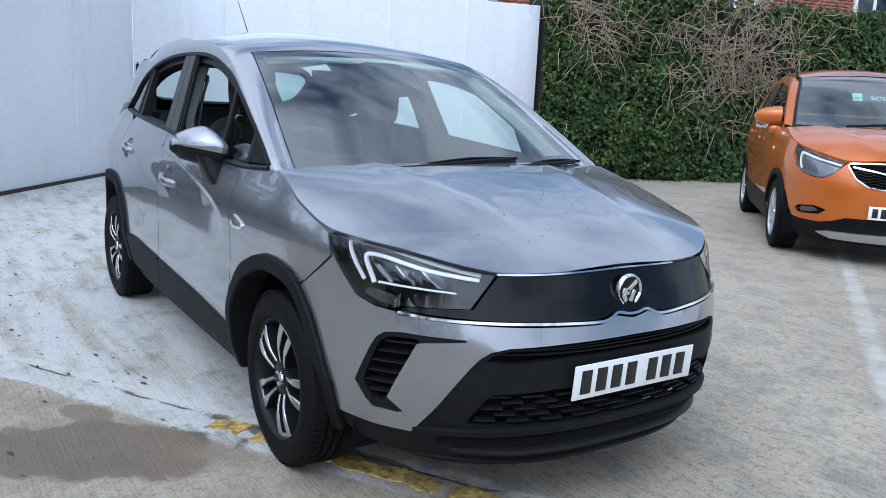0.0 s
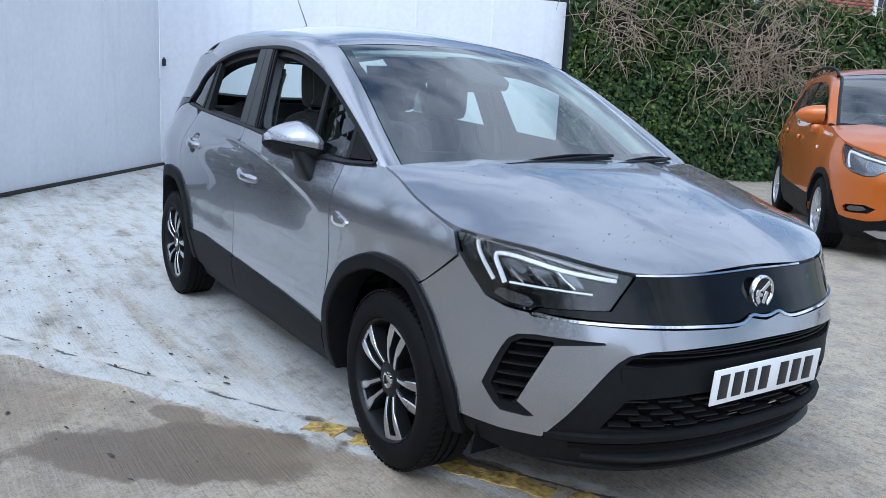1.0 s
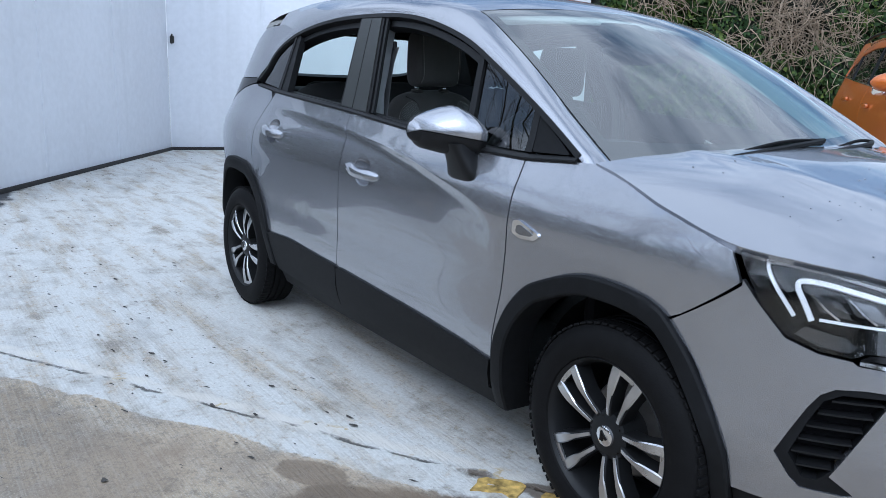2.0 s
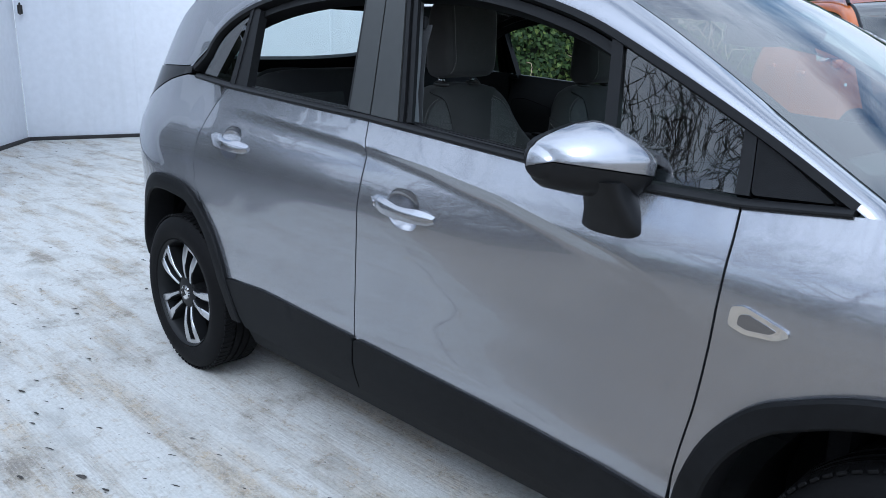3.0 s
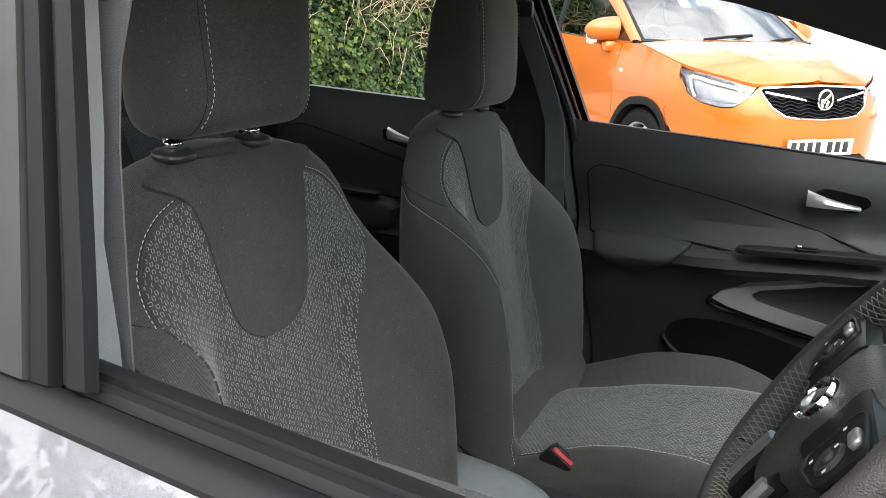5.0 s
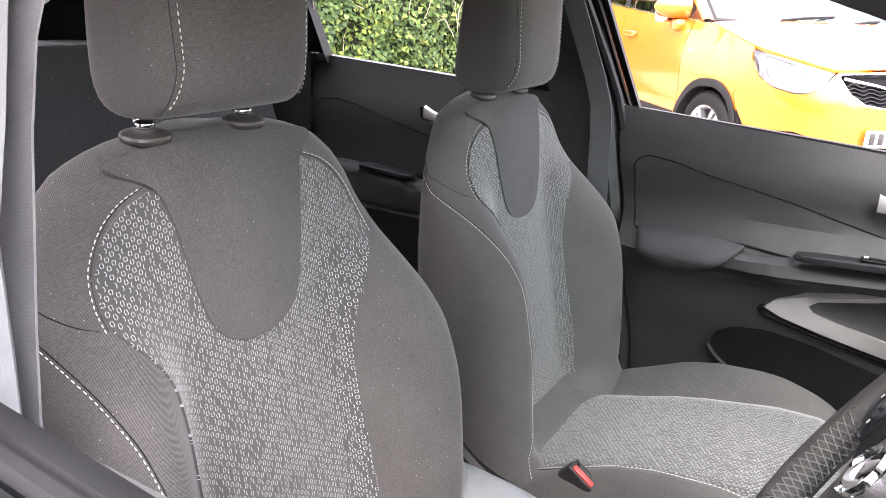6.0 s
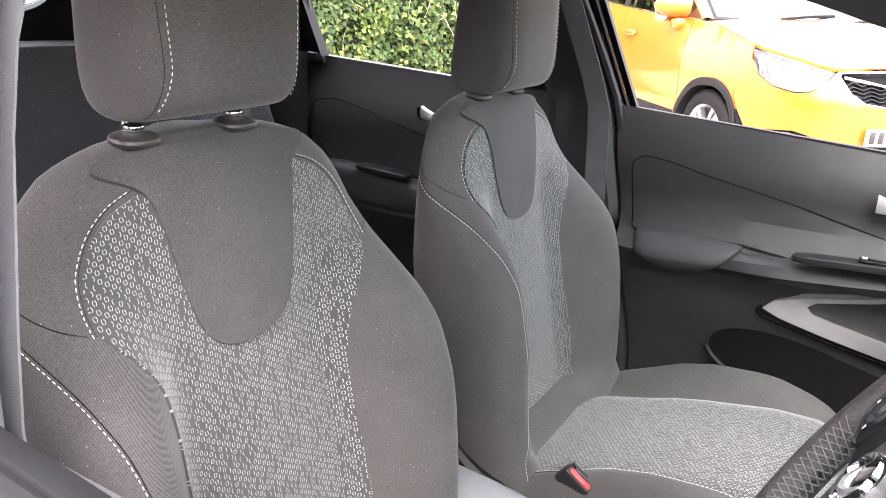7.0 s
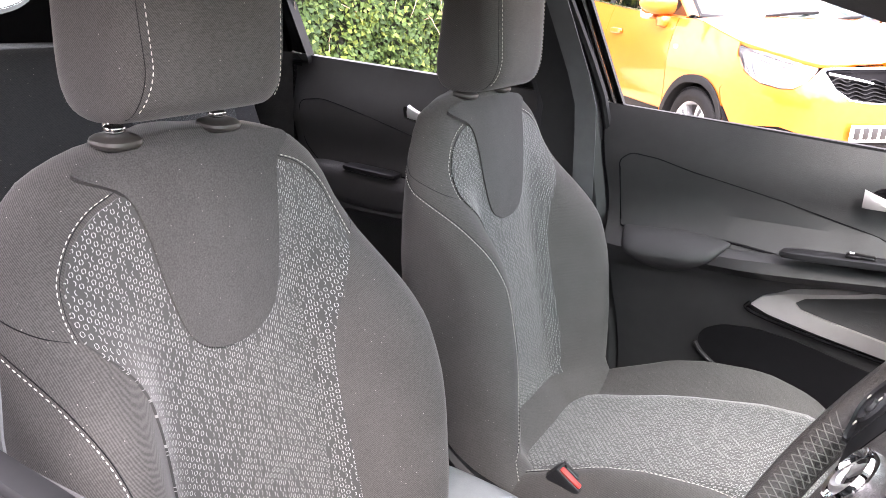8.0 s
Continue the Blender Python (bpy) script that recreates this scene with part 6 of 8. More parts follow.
for side in (1, -1):
    bz = lambda x: BELT_Z(x) + (.018 if side > 0 else .004)  # noqa: E731
    fl = [(-.19, bz(-.19))] + [(-.135, .80), (-.09, .54), (-.08, .36), (.80, .36), (.86, .6), (.90, bz(.9))] + [(x, bz(x)) for x in np.linspace(.8, -.1, 8)]
    door = lining_panel("front_door_lining", fl[::-1] if False else fl, DOOR_TRIM, cabin, side, label="dark grey moulded door lining", depth=.03)
    pad = rounded([(-.134, .972), (-.11, .990), (-.05, .984), (.019, .967), (.199, .932), (.374, .890), (.56, .835), (.50, .842), (.316, .845), (.238, .830), (.118, .838), (-.034, .838), (-.112, .832)], .012)
    lining_panel("door_pad", pad[::-1], SOFT_TRIM, door, side, .004, .006, label="padded black panel with a dark seam")
    at = lining(side)
    seam = [at(u, v) for u, v in pad]
    inn = -1 if side > 0 else 1
    build("pad_seam", *tube([(x, y + inn * .003, z) for x, y, z in seam], .0018, 5, True), VOID, door)
    arm = rounded([(-.105, .838), (-.09, .795), (-.04, .762), (.009, .752), (.053, .772), (.095, .800), (.13, .838), (.05, .846)], .012)
    mu, mv = sum(q[0] for q in arm) / len(arm), sum(q[1] for q in arm) / len(arm)
    dome = []
    for k in (1.0, .995, .97, .92, .84, .72, .5, .25, .02):
        dome.append([tuple(np.array(at(mu + (u - mu) * k, mv + (v_ - mv) * k)) + (0, inn * .030 * max(0, 1 - k ** 5) ** .5, 0)) for u, v_ in dense(arm, .02)])
    build("door_pull_pocket", *loft(dome, True), SOFT_TRIM, door, "rounded pull pocket", sharp=0)
    build("armrest", *[loft([[(x, side * (trim_y(x, z) - o * k + .004 * (1 - k)), z) for z, o in ((c - .034, .0), (c - .030, .018), (c - .012, .030), (c + .008, .030), (c + .016, .018), (c + .018, .0))]
                             for x, c, k in ((.06, .804, 0), (.10, .807, .35), (.15, .811, .75), (.21, .816, .96), (.28, .822, 1), (.40, .832, 1), (.55, .838, 1), (.70, .842, 1))], False)][0], DOOR_TRIM, door)
    sw = build("switch_panel", *moved(pillow(.30, .045, .016, 5, 28, 8), pose(.37, side * .640, .857, 0, -3, 0)), SATIN_BLACK, door)
    build("window_switch", *moved(block(.05, .022, .008, .003), pose(.36, side * .637, .867)), GLOSS_BLACK, sw)
    build("switch_mark", *moved(block(.008, .006, .002, .0005), pose(.345, side * .637, .8725)), PAPER, sw)
    # silver loop round the speaker
    loop_o = [(.181, .715), (.200, .736), (.255, .764), (.40, .806), (.56, .826), (.72, .826), (.70, .67), (.56, .635), (.418, .662), (.30, .684), (.215, .702)]
    loop_i = [(.262, .735), (.280, .755), (.40, .797), (.56, .818), (.69, .819), (.68, .69), (.56, .665), (.412, .695), (.32, .712), (.275, .722)]
    lining_panel("silver_loop", loop_o[::-1], SATIN_METAL, door, side, .012, .016, .02, (loop_i[::-1],), "satin silver trim loop", .005)
    lining_panel("speaker_grille", loop_i[::-1], SOFT_TRIM, door, side, .003, .004, .03)
    build("loop_edge", *tube([tuple(np.array(at(u, v)) + (0, inn * .008, 0)) for u, v in soft([(p - .006 * (p < .3), z - .006) for p, z in ((.185, .725), (.178, .712), (.215, .698), (.30, .678), (.418, .656), (.56, .629))], 4)], .004, 6), GLOSS_BLACK, door)
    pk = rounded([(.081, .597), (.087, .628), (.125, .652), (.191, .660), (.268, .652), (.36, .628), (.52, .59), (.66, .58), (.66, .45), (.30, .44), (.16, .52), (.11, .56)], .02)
    # no hollow is cut: a flat near-black panel stands for the pocket's shade
    lining_panel("door_pocket", pk[::-1], VOID, door, side, .003, .004, .03, label="flat near-black panel for the door pocket's shaded hollow")
    build("pocket_lip", *tube([tuple(np.array(at(u, v)) + (0, inn * .012, 0)) for u, v in soft([(.079, .600), (.10, .575), (.16, .535), (.28, .47), (.40, .445), (.66, .45)], 4)], .005, 8), DOOR_TRIM, door)
    # inner handle in its cup
    lining_panel("handle_cup", rounded([(.352, .965), (.372, .985), (.46, .972), (.47, .957), (.44, .936), (.37, .945)], .012)[::-1], GLOSS_BLACK, door, side, .002, .004, .02)
    hd = []
    for t in np.linspace(0, 1, 12):
        x, z = .345 + .105 * t, .962 - .016 * t
        h = .013 * (1 - t) ** 1.5 + .005
        y = trim_y(x, z) - .004 - .026 * math.sin(math.pi * min(1, .25 + .75 * t)) * .9
        hd.append([(x, side * (y + q), z + w) for q, w in ((.006, -h), (-.004, -h * .8), (-.007, 0), (-.004, h * .8), (.006, h))])
    hv, hf = loft(hd, True, True)
    build("inner_handle", hv, hf if side < 0 else hf, SATIN_METAL, door, "satin silver inner handle")
    # rear door lining
    rl = [(-1.06, bz(-1.06)), (-1.0, .70), (-.86, .42), (-.35, .36), (-.33, bz(-.33))] + [(x, bz(x)) for x in np.linspace(-.4, -1.0, 6)]
    rdoor = lining_panel("rear_door_lining", rl, DOOR_TRIM, cabin, side, label="dark grey rear door lining", depth=.03)
    rp = rounded([(-1.02, 1.015), (-.95, 1.024), (-.88, 1.012), (-.706, .972), (-.56, .93), (-.50, .88), (-.60, .85), (-.95, .86), (-1.0, .90)], .02)
    lining_panel("door_pad", rp[::-1], SOFT_TRIM, rdoor, side, .004, .006)
    build("pad_seam", *tube([(x, y + inn * .003, z) for x, y, z in (lining(side)(u, v) for u, v in rp)], .0018, 5, True), VOID, rdoor)
    build("armrest", *moved(pillow(.36, .09, .09, 4, 24, 12), pose(-.80, side * .675, .822, 0, 4, 0)), SOFT_TRIM, rdoor)
    build("switch_panel", *moved(pillow(.16, .05, .014, 5, 20, 8), pose(-.74, side * .655, .872, 0, 3, 0)), SATIN_BLACK, rdoor)
    lining_panel("handle_cup", rounded([(-.70, 1.03), (-.60, 1.005), (-.58, .99), (-.62, .985), (-.69, 1.0)], .01)[::-1], GLOSS_BLACK, rdoor, side, .002, .004, .02)
    hd = []
    for t in np.linspace(0, 1, 12):
        x, z = -.672 + .105 * t, 1.020 - .022 * t
        h = .012 * (1 - t) ** 1.5 + .005
        y = trim_y(x, z) - .004 - .024 * math.sin(math.pi * min(1, .25 + .75 * t)) * .9
        hd.append([(x, side * (y + q), z + w) for q, w in ((.006, -h), (-.004, -h * .8), (-.007, 0), (-.004, h * .8), (.006, h))])
    build("inner_handle", *loft(hd, True, True), SATIN_METAL, rdoor, "satin silver inner handle")
    # centre pillar, screen pillar, tail pillar linings
    ty = lambda z: float(np.interp(z, (.3, 1.05, 1.15, 1.333, 1.45), (.735, .735, .722, .655, .60)))  # noqa: E731
    rows = []
    for z in np.linspace(.34, 1.44, 16):
        xa = float(np.interp(z, (.34, .55, 1.08, 1.25, 1.44), (-.085, -.10, -.205, -.266, -.335) if side > 0 else (-.07, -.08, -.108, -.150, -.225)))
        xb = float(np.interp(z, (.34, 1.08, 1.44), (-.38, -.33, -.47) if side > 0 else (-.38, -.318, -.37)))
        y = ty(z)
        rows.append([(x, side * yy, z) for x, yy in ((xa + .012, y + .03), (xa + .006, y - .01), (xa - .012, y - .022), (xb + .012, y - .022), (xb - .006, y - .01), (xb - .012, y + .03))])
    v, f = loft(rows)
    # same trim on both sides, coloured paler on the driver's for the window light
    pil = build("centre_pillar_lining", v, f if side < 0 else [tuple(reversed(q)) for q in f], GREY_TRIM if side < 0 else DOOR_TRIM, cabin, "moulded centre pillar lining")
    build("door_seal", *tube([(float(np.interp(z, (.34, .55, 1.08, 1.44), (-.065, -.08, -.186, -.318))), side * (ty(z) + .012), z) for z in np.linspace(.36, 1.43, 14)], .011, 8), SEAL, pil)
    # belt strap down the pillar
    strap = []
    for t in np.linspace(0, 1, 14):
        z = 1.33 - .80 * t
        xc = float(np.interp(z, (.5, 1.08, 1.33), (-.19, -.215, -.285)) if side > 0 else np.interp(z, (.5, 1.036, 1.25), (-.10, -.135, -.182)))
        y = ty(z) - .032 if side > 0 else float(np.interp(z, (.5, 1.036, 1.25, 1.33), (.708, .705, .652, .625)))
        strap.append([(xc + .024, side * y, z), (xc + .024, side * (y - .002), z), (xc - .024, side * (y - .002), z), (xc - .024, side * y, z)])
    v, f = loft(strap, True, True)
    bl = build("seat_belt", v, f, BELT, cabin, "grey seat belt on the pillar")
    build("belt_guide", *moved(block(.055, .016, .036, .006), pose(-.285 if side > 0 else -.205, side * (ty(1.33) - .03), 1.335)), TRIM_PLASTIC, bl)
    rows = []
    for q in top_edge[1:19]:
        q = np.array(q)
        rows.append([tuple((q + d) * (1, -side, 1)) for d in (np.array((.0, .0, -.012)), np.array((-.02, .045, -.030)), np.array((-.06, .055, -.055)), np.array((-.085, .03, -.075)))])
    v, f = loft(rows)
    build("screen_pillar_lining", v, f, PALE_TRIM, cabin, "pale grey screen pillar lining")
    rows = [[(x, side * y, z) for x, y, z in ((-1.22 - .12 * t, .66, 1.14 + .3 * t), (-1.30 - .1 * t, .60 - .03 * t, 1.14 + .3 * t), (-1.62 + .05 * t, .60 - .06 * t, 1.14 + .3 * t))] for t in np.linspace(0, 1, 6)]
    v, f = loft(rows)
    build("tail_pillar_lining", v, f, DOOR_TRIM, cabin)
    rows = [[(x, side * .70, z) for z in (.35, 1.14)] for x in (-1.02, -1.60)]
    build("boot_side_lining", *loft(rows), CARPET, cabin)
build("tail_lining", *moved(block(.04, 1.06, .66, .02), pose(-1.84, 0, .75)), DOOR_TRIM, cabin)

# headlining
rows = []
for q in top_edge[15:]:
    rows.append([(q[0], (q[1] + .02) * t, q[2] - .035 + (.03 + .03 * min(1, max(0, (.45 - q[0]) / .8))) * (1 - abs(t) ** 2.2)) for t in np.linspace(1, -1, 15)])
rows.append([(x - .30, y, z - .015) for x, y, z in rows[-1]])
build("headlining", *loft([list(reversed(r_)) for r_ in rows]), PALE_TRIM, cabin, "pale grey headlining")
for sgn in (-1, 1):
    build("sun_visor", *moved(pillow(.15, .38, .018, 6, 28, 8), pose(.235, sgn * .30, 1.452, 0, 14, 0)), PALE_TRIM, cabin)

# dashboard
prof = [(1.06, .98), (.98, 1.005), (.86, 1.012), (.76, 1.00), (.70, .972), (.675, .93), (.68, .86), (.70, .78), (.73, .70), (.80, .60)]
rows = []
for y in np.linspace(-.70, .70, 25):
    h = .03 * math.exp(-((y + .37) / .17) ** 4)
    rows.append([(x - (.035 if z > .9 else 0) * math.exp(-((y + .37) / .2) ** 4), y, z + (h if x < .9 and z > .9 else 0)) for x, z in soft(prof, 3)])
dash = build("dashboard", *loft([list(r_) for r_ in rows]), TRIM_PLASTIC, cabin, "black moulded dashboard")
build("instrument_hood", *moved(pillow(.17, .36, .10, 3.5, 28, 12), pose(.70, -.37, .985, 0, -12, 0)), TRIM_PLASTIC, dash)
for y in (-.435, -.305):
    d = build("dial", *moved(turned([(.0, .0), (.048, .0), (.052, -.004), (.056, 0), (.056, .02)], 36), pose(.628, y, .965, 8, 0, -90)), GLOSS_BLACK, dash, "round dial with pale marks")
    for k in range(12):
        a = radians(-40 + 260 / 11 * k)
        build("dial_mark", *moved(block(.007, .001, .002, .0003), pose(.626, y, .965, 8, 0, -90) @ Matrix.Rotation(a, 4, "Y") @ Matrix.Translation((.040, -.001, 0))), PAPER, d)
    build("dial_needle", *moved(block(.032, .002, .002, .0005), pose(.624, y, .965, 8, 40, -90) @ Matrix.Translation((.014, -.003, 0))), RED, d)
sc = build("touch_screen", *moved(block(.02, .24, .14, .008), pose(.672, .0, .93, 0, -14, 0)), GLOSS_BLACK, dash, "black touch screen")
for y in (-.60, .60, -.12, .12):
    vt = build("air_vent", *moved(pillow(.04, .12, .07, 5, 20, 8), pose(.685, y, .90, 0, -10, 0)), GLOSS_BLACK, dash)
    for k in range(4):
        build("vent_slat", *moved(block(.012, .10, .004, .001), pose(.664, y, .877 + .015 * k, 0, -10, 0)), SATIN_BLACK, vt)

# steering wheel; own axes: z towards the driver, x up the wheel, y to the left
hubm = Matrix.Translation((.395, -.390, .982)) @ Matrix(((.55, 0, -.835, 0), (0, 1, 0, 0), (.835, 0, .55, 0), (0, 0, 0, 1)))
swl = new("steering_wheel")
swl.parent = cabin
swl["label"] = "black leather steering wheel with silver spoke trim"
RIM = .180
flatten_low = lambda a: RIM - .012 * max(0, -math.cos(a)) ** 8  # noqa: E731
ring = [(flatten_low(a) * math.cos(a), flatten_low(a) * math.sin(a), 0) for a in np.linspace(0, 2 * math.pi, 97)[:-1]]
build("rim", *moved(tube(ring, .0168, 16, True, 1.12), hubm), LEATHER, swl, "stitched leather rim", sharp=0)
for a in (.62, -.62, 2.45, -2.45):
    rr = flatten_low(a)
    build("rim_seam", *moved(tube([((rr + .0190 * math.cos(b)) * math.cos(a), (rr + .0190 * math.cos(b)) * math.sin(a), .0172 * math.sin(b)) for b in np.linspace(0, 2 * math.pi, 19)[:-1]], .0008, 5, True), hubm), VOID, swl)
st = []
for k in range(130):
    a = 2 * math.pi * k / 130
    if abs(a - math.pi / 2) < .22 or abs(a - 1.5 * math.pi) < .22:
        continue
    for sg in (-1, 1):
        rr = flatten_low(a)
        p = [((rr - .0206 * math.cos(b)) * math.cos(a + sg * .066 * (b - .15)), (rr - .0206 * math.cos(b)) * math.sin(a + sg * .066 * (b - .15)), .0205 * math.sin(b)) for b in (-.58, -.2, .15, .5, .88)]
        st.append(tube(p, .0006, 4))
tagged(build("rim_stitching", *moved(joined(*st), hubm), WHEEL_THREAD, swl, "pale cross stitching"), kind="stuff")
# hub cover: a shield, broad above and narrow below, its edge turned down
shield = soft([(.062, 0), (.060, .045), (.045, .072), (.012, .078), (-.030, .066), (-.070, .046), (-.098, .020), (-.102, 0)], 4)
shield = shield + [(u, -v) for u, v in reversed(shield[1:-1])]
rows = [[(u * k, v * k, z) for u, v in shield] for k, z in ((1.0, -.03), (1.0, -.004), (.985, .003), (.95, .007), (.8, .012), (.5, .016), (.15, .018), (.01, .018))]
build("airbag_cover", *moved(loft(rows, True), hubm), LEATHER, swl, "black hub cover", sharp=50)
for sg in (-1, 1):
    rows = [[(x + w, sg * y, z - .016), (x + w, sg * y, z + .004), (x + w * .8, sg * y, z + .007), (x - w * .8, sg * y, z + .007), (x - w, sg * y, z + .004), (x - w, sg * y, z - .016)]
            for x, y, z, w in ((.010, .050, .008, .040), (.014, .09, .007, .036), (.018, .135, .003, .030), (.020, .176, -.002, .024))]
    build("spoke", *moved(loft(rows, True, True), hubm), SATIN_BLACK, swl, sharp=50)
    pad = rounded([(.046, .085), (.040, .150), (-.008, .148), (-.024, .098), (-.018, .084)], .014)
    rows = [[(x, sg * y, z) for x, y in [(.012 + (x - .012) * k, .116 + (y - .116) * k) for x, y in pad]] for k, z in ((1.06, .010), (1.06, .0145), (1.0, .0150), (.97, .0125), (.5, .0120), (.02, .0120))]
    build("button_pad", *moved(loft(rows, True), hubm), SATIN_BLACK, swl, "black button pad", sharp=40)
    build("button_ring", *moved(turned([(.0, -.0175), (.006, -.0175), (.007, -.0145), (.014, -.0155), (.0165, -.0125), (.0165, -.010)], 28), hubm @ Matrix.Translation((.006, sg * .116, 0)) @ Matrix.Rotation(radians(-90), 4, "X")), TRIM_PLASTIC, swl)
    build("rocker", *moved(block(.012, .022, .008, .003), hubm @ Matrix.Translation((.034, sg * .122, .014))), SATIN_METAL, swl)
    for dx, dy in ((.017, .112), (.026, .096), (-.010, .104), (.004, .136)):
        build("button_mark", *moved(block(.0040, .0034, .0006, .0002), hubm @ Matrix.Translation((dx, sg * dy, .0160))), THREAD, swl)
    build("lower_spoke_trim", *moved(tube(soft([(-.075, sg * .046, .006), (-.115, sg * .052, .004), (-.172, sg * .066, -.004)], 4), .008, 8), hubm), SATIN_METAL, swl, "satin silver spoke trim")
    build("lower_spoke", *moved(loft([[(x, sg * y, z - .014), (x, sg * y, z + .002), (x, sg * (y - .03), z + .002), (x, sg * (y - .03), z - .014)] for x, y, z in ((-.06, .048, .006), (-.12, .052, .003), (-.176, .066, -.004))], True, True), hubm), SATIN_BLACK, swl)
emblem(swl, hubm @ Matrix.Translation((-.002, 0, .0205)) @ Matrix.Rotation(radians(90), 4, "Z") @ Matrix.Rotation(radians(-90), 4, "X"), .0255, "hub_badge")
build("column", *moved(pillow(.12, .11, .26, 4, 24, 10), hubm @ Matrix.Translation((-.03, 0, -.15))), TRIM_PLASTIC, swl)
for sg in (-1, 1):
    build("stalk", *moved(tube([(0, sg * .04, -.075), (.01, sg * .11, -.065), (.015, sg * .175, -.060)], [.009, .009, .013], 10), hubm), SATIN_BLACK, swl, "black column stalk")
    for k in range(3):
        build("stalk_mark", *moved(block(.006, .003, .0006, .0002), hubm @ Matrix.Translation((.020, sg * (.150 + .010 * k), -.0485))), PAPER, swl)


# ---- seats ----
def ease(a, b, x):
    t = max(0.0, min(1.0, (x - a) / (b - a)))
    return t * t * (3 - 2 * t)


def back_lean(v):
    return float(np.interp(v, (-.12, -.06, -.02, 0, .20, .34, .50, .60, .66), (-.075, -.125, -.165, -.180, -.218, -.246, -.268, -.288, -.318))) - .028 * max(0, (v - .53) / .07) ** 2


def back_ring(s, v):
    """A point of a front seat's back: s runs 0 middle, 1 bolster ridge, 2 side, 3 rear edge, 4 rear middle; v up the back from the cushion."""
    sg, s = math.copysign(1, s), abs(s)
    side = float(np.interp(v, (-.08, 0, .1, .25, .34, .41, .46, .516, .545, .566, .582, .592, .599), (.262, .278, .288, .288, .277, .264, .251, .229, .210, .188, .155, .115, .05)))
    ridge = sum(float(np.interp(v + q, (-.08, 0, .10, .215, .30, .345, .374, .41, .46, .52), (.070, .095, .106, .118, .117, .108, .085, .048, .006, .0))) for q in (-.03, -.015, 0, .015, .03)) / 5
    peak = side - .048 if side > .2 else side * .76
    lean = back_lean(v)
    deep = float(np.interp(v, (-.08, .3, .5, .57, .599), (.10, .072, .064, .055, .030)))
    fall = float(np.interp(v, (-.08, .3, .45, .55, .599), (.075, .075, .050, .045, .02)))
    top = lean + ridge
    if s <= 1:
        u = s * peak
        x = lean + .007 * (1 - s * s) + ridge * ease(.10, peak, u)
    elif s <= 2:
        a = (s - 1) * math.pi / 2
        u, x = peak + (side - peak) * math.sin(a), top - fall * (1 - math.cos(a))
    elif s <= 3:
        u, x = side - .022 * (s - 2) ** 2, top - fall + (lean - deep - top + fall) * (s - 2)
    else:
        u, x = (side - .022) * (4 - s), lean - deep - .018 * (1 - (4 - s) ** 4)
    return (x, sg * u, .575 + v)


def back_at(u, v):
    """The front of the back by its width u and height v."""
    lo, hi = 0.0, 2.0
    for _ in range(22):
        mid = (lo + hi) / 2
        if abs(back_ring(mid, v)[1]) < abs(u):
            lo = mid
        else:
            hi = mid
    p = back_ring(lo, v)
    return (p[0], u, p[2])


def cush_at(x, u):
    """The top of a front seat's cushion."""
    z = float(np.interp(x, (-.24, -.146, -.065, .012, .06, .12, .178, .25, .33, .37, .395, .41), (.485, .502, .527, .547, .562, .575, .584, .595, .594, .578, .545, .50)))
    hump = float(np.interp(x, (-.2, -.07, .045, .124, .215, .294, .345, .40), (.0, .028, .046, .048, .040, .020, .004, -.01)))
    a = abs(u)
    z += hump * ease(.165, .232, a) - .006 * math.exp(-((a - .170) / .010) ** 2)
    if a > .238:
        z -= .055 * ((a - .238) / .032) ** 2
    return (x, u, z)


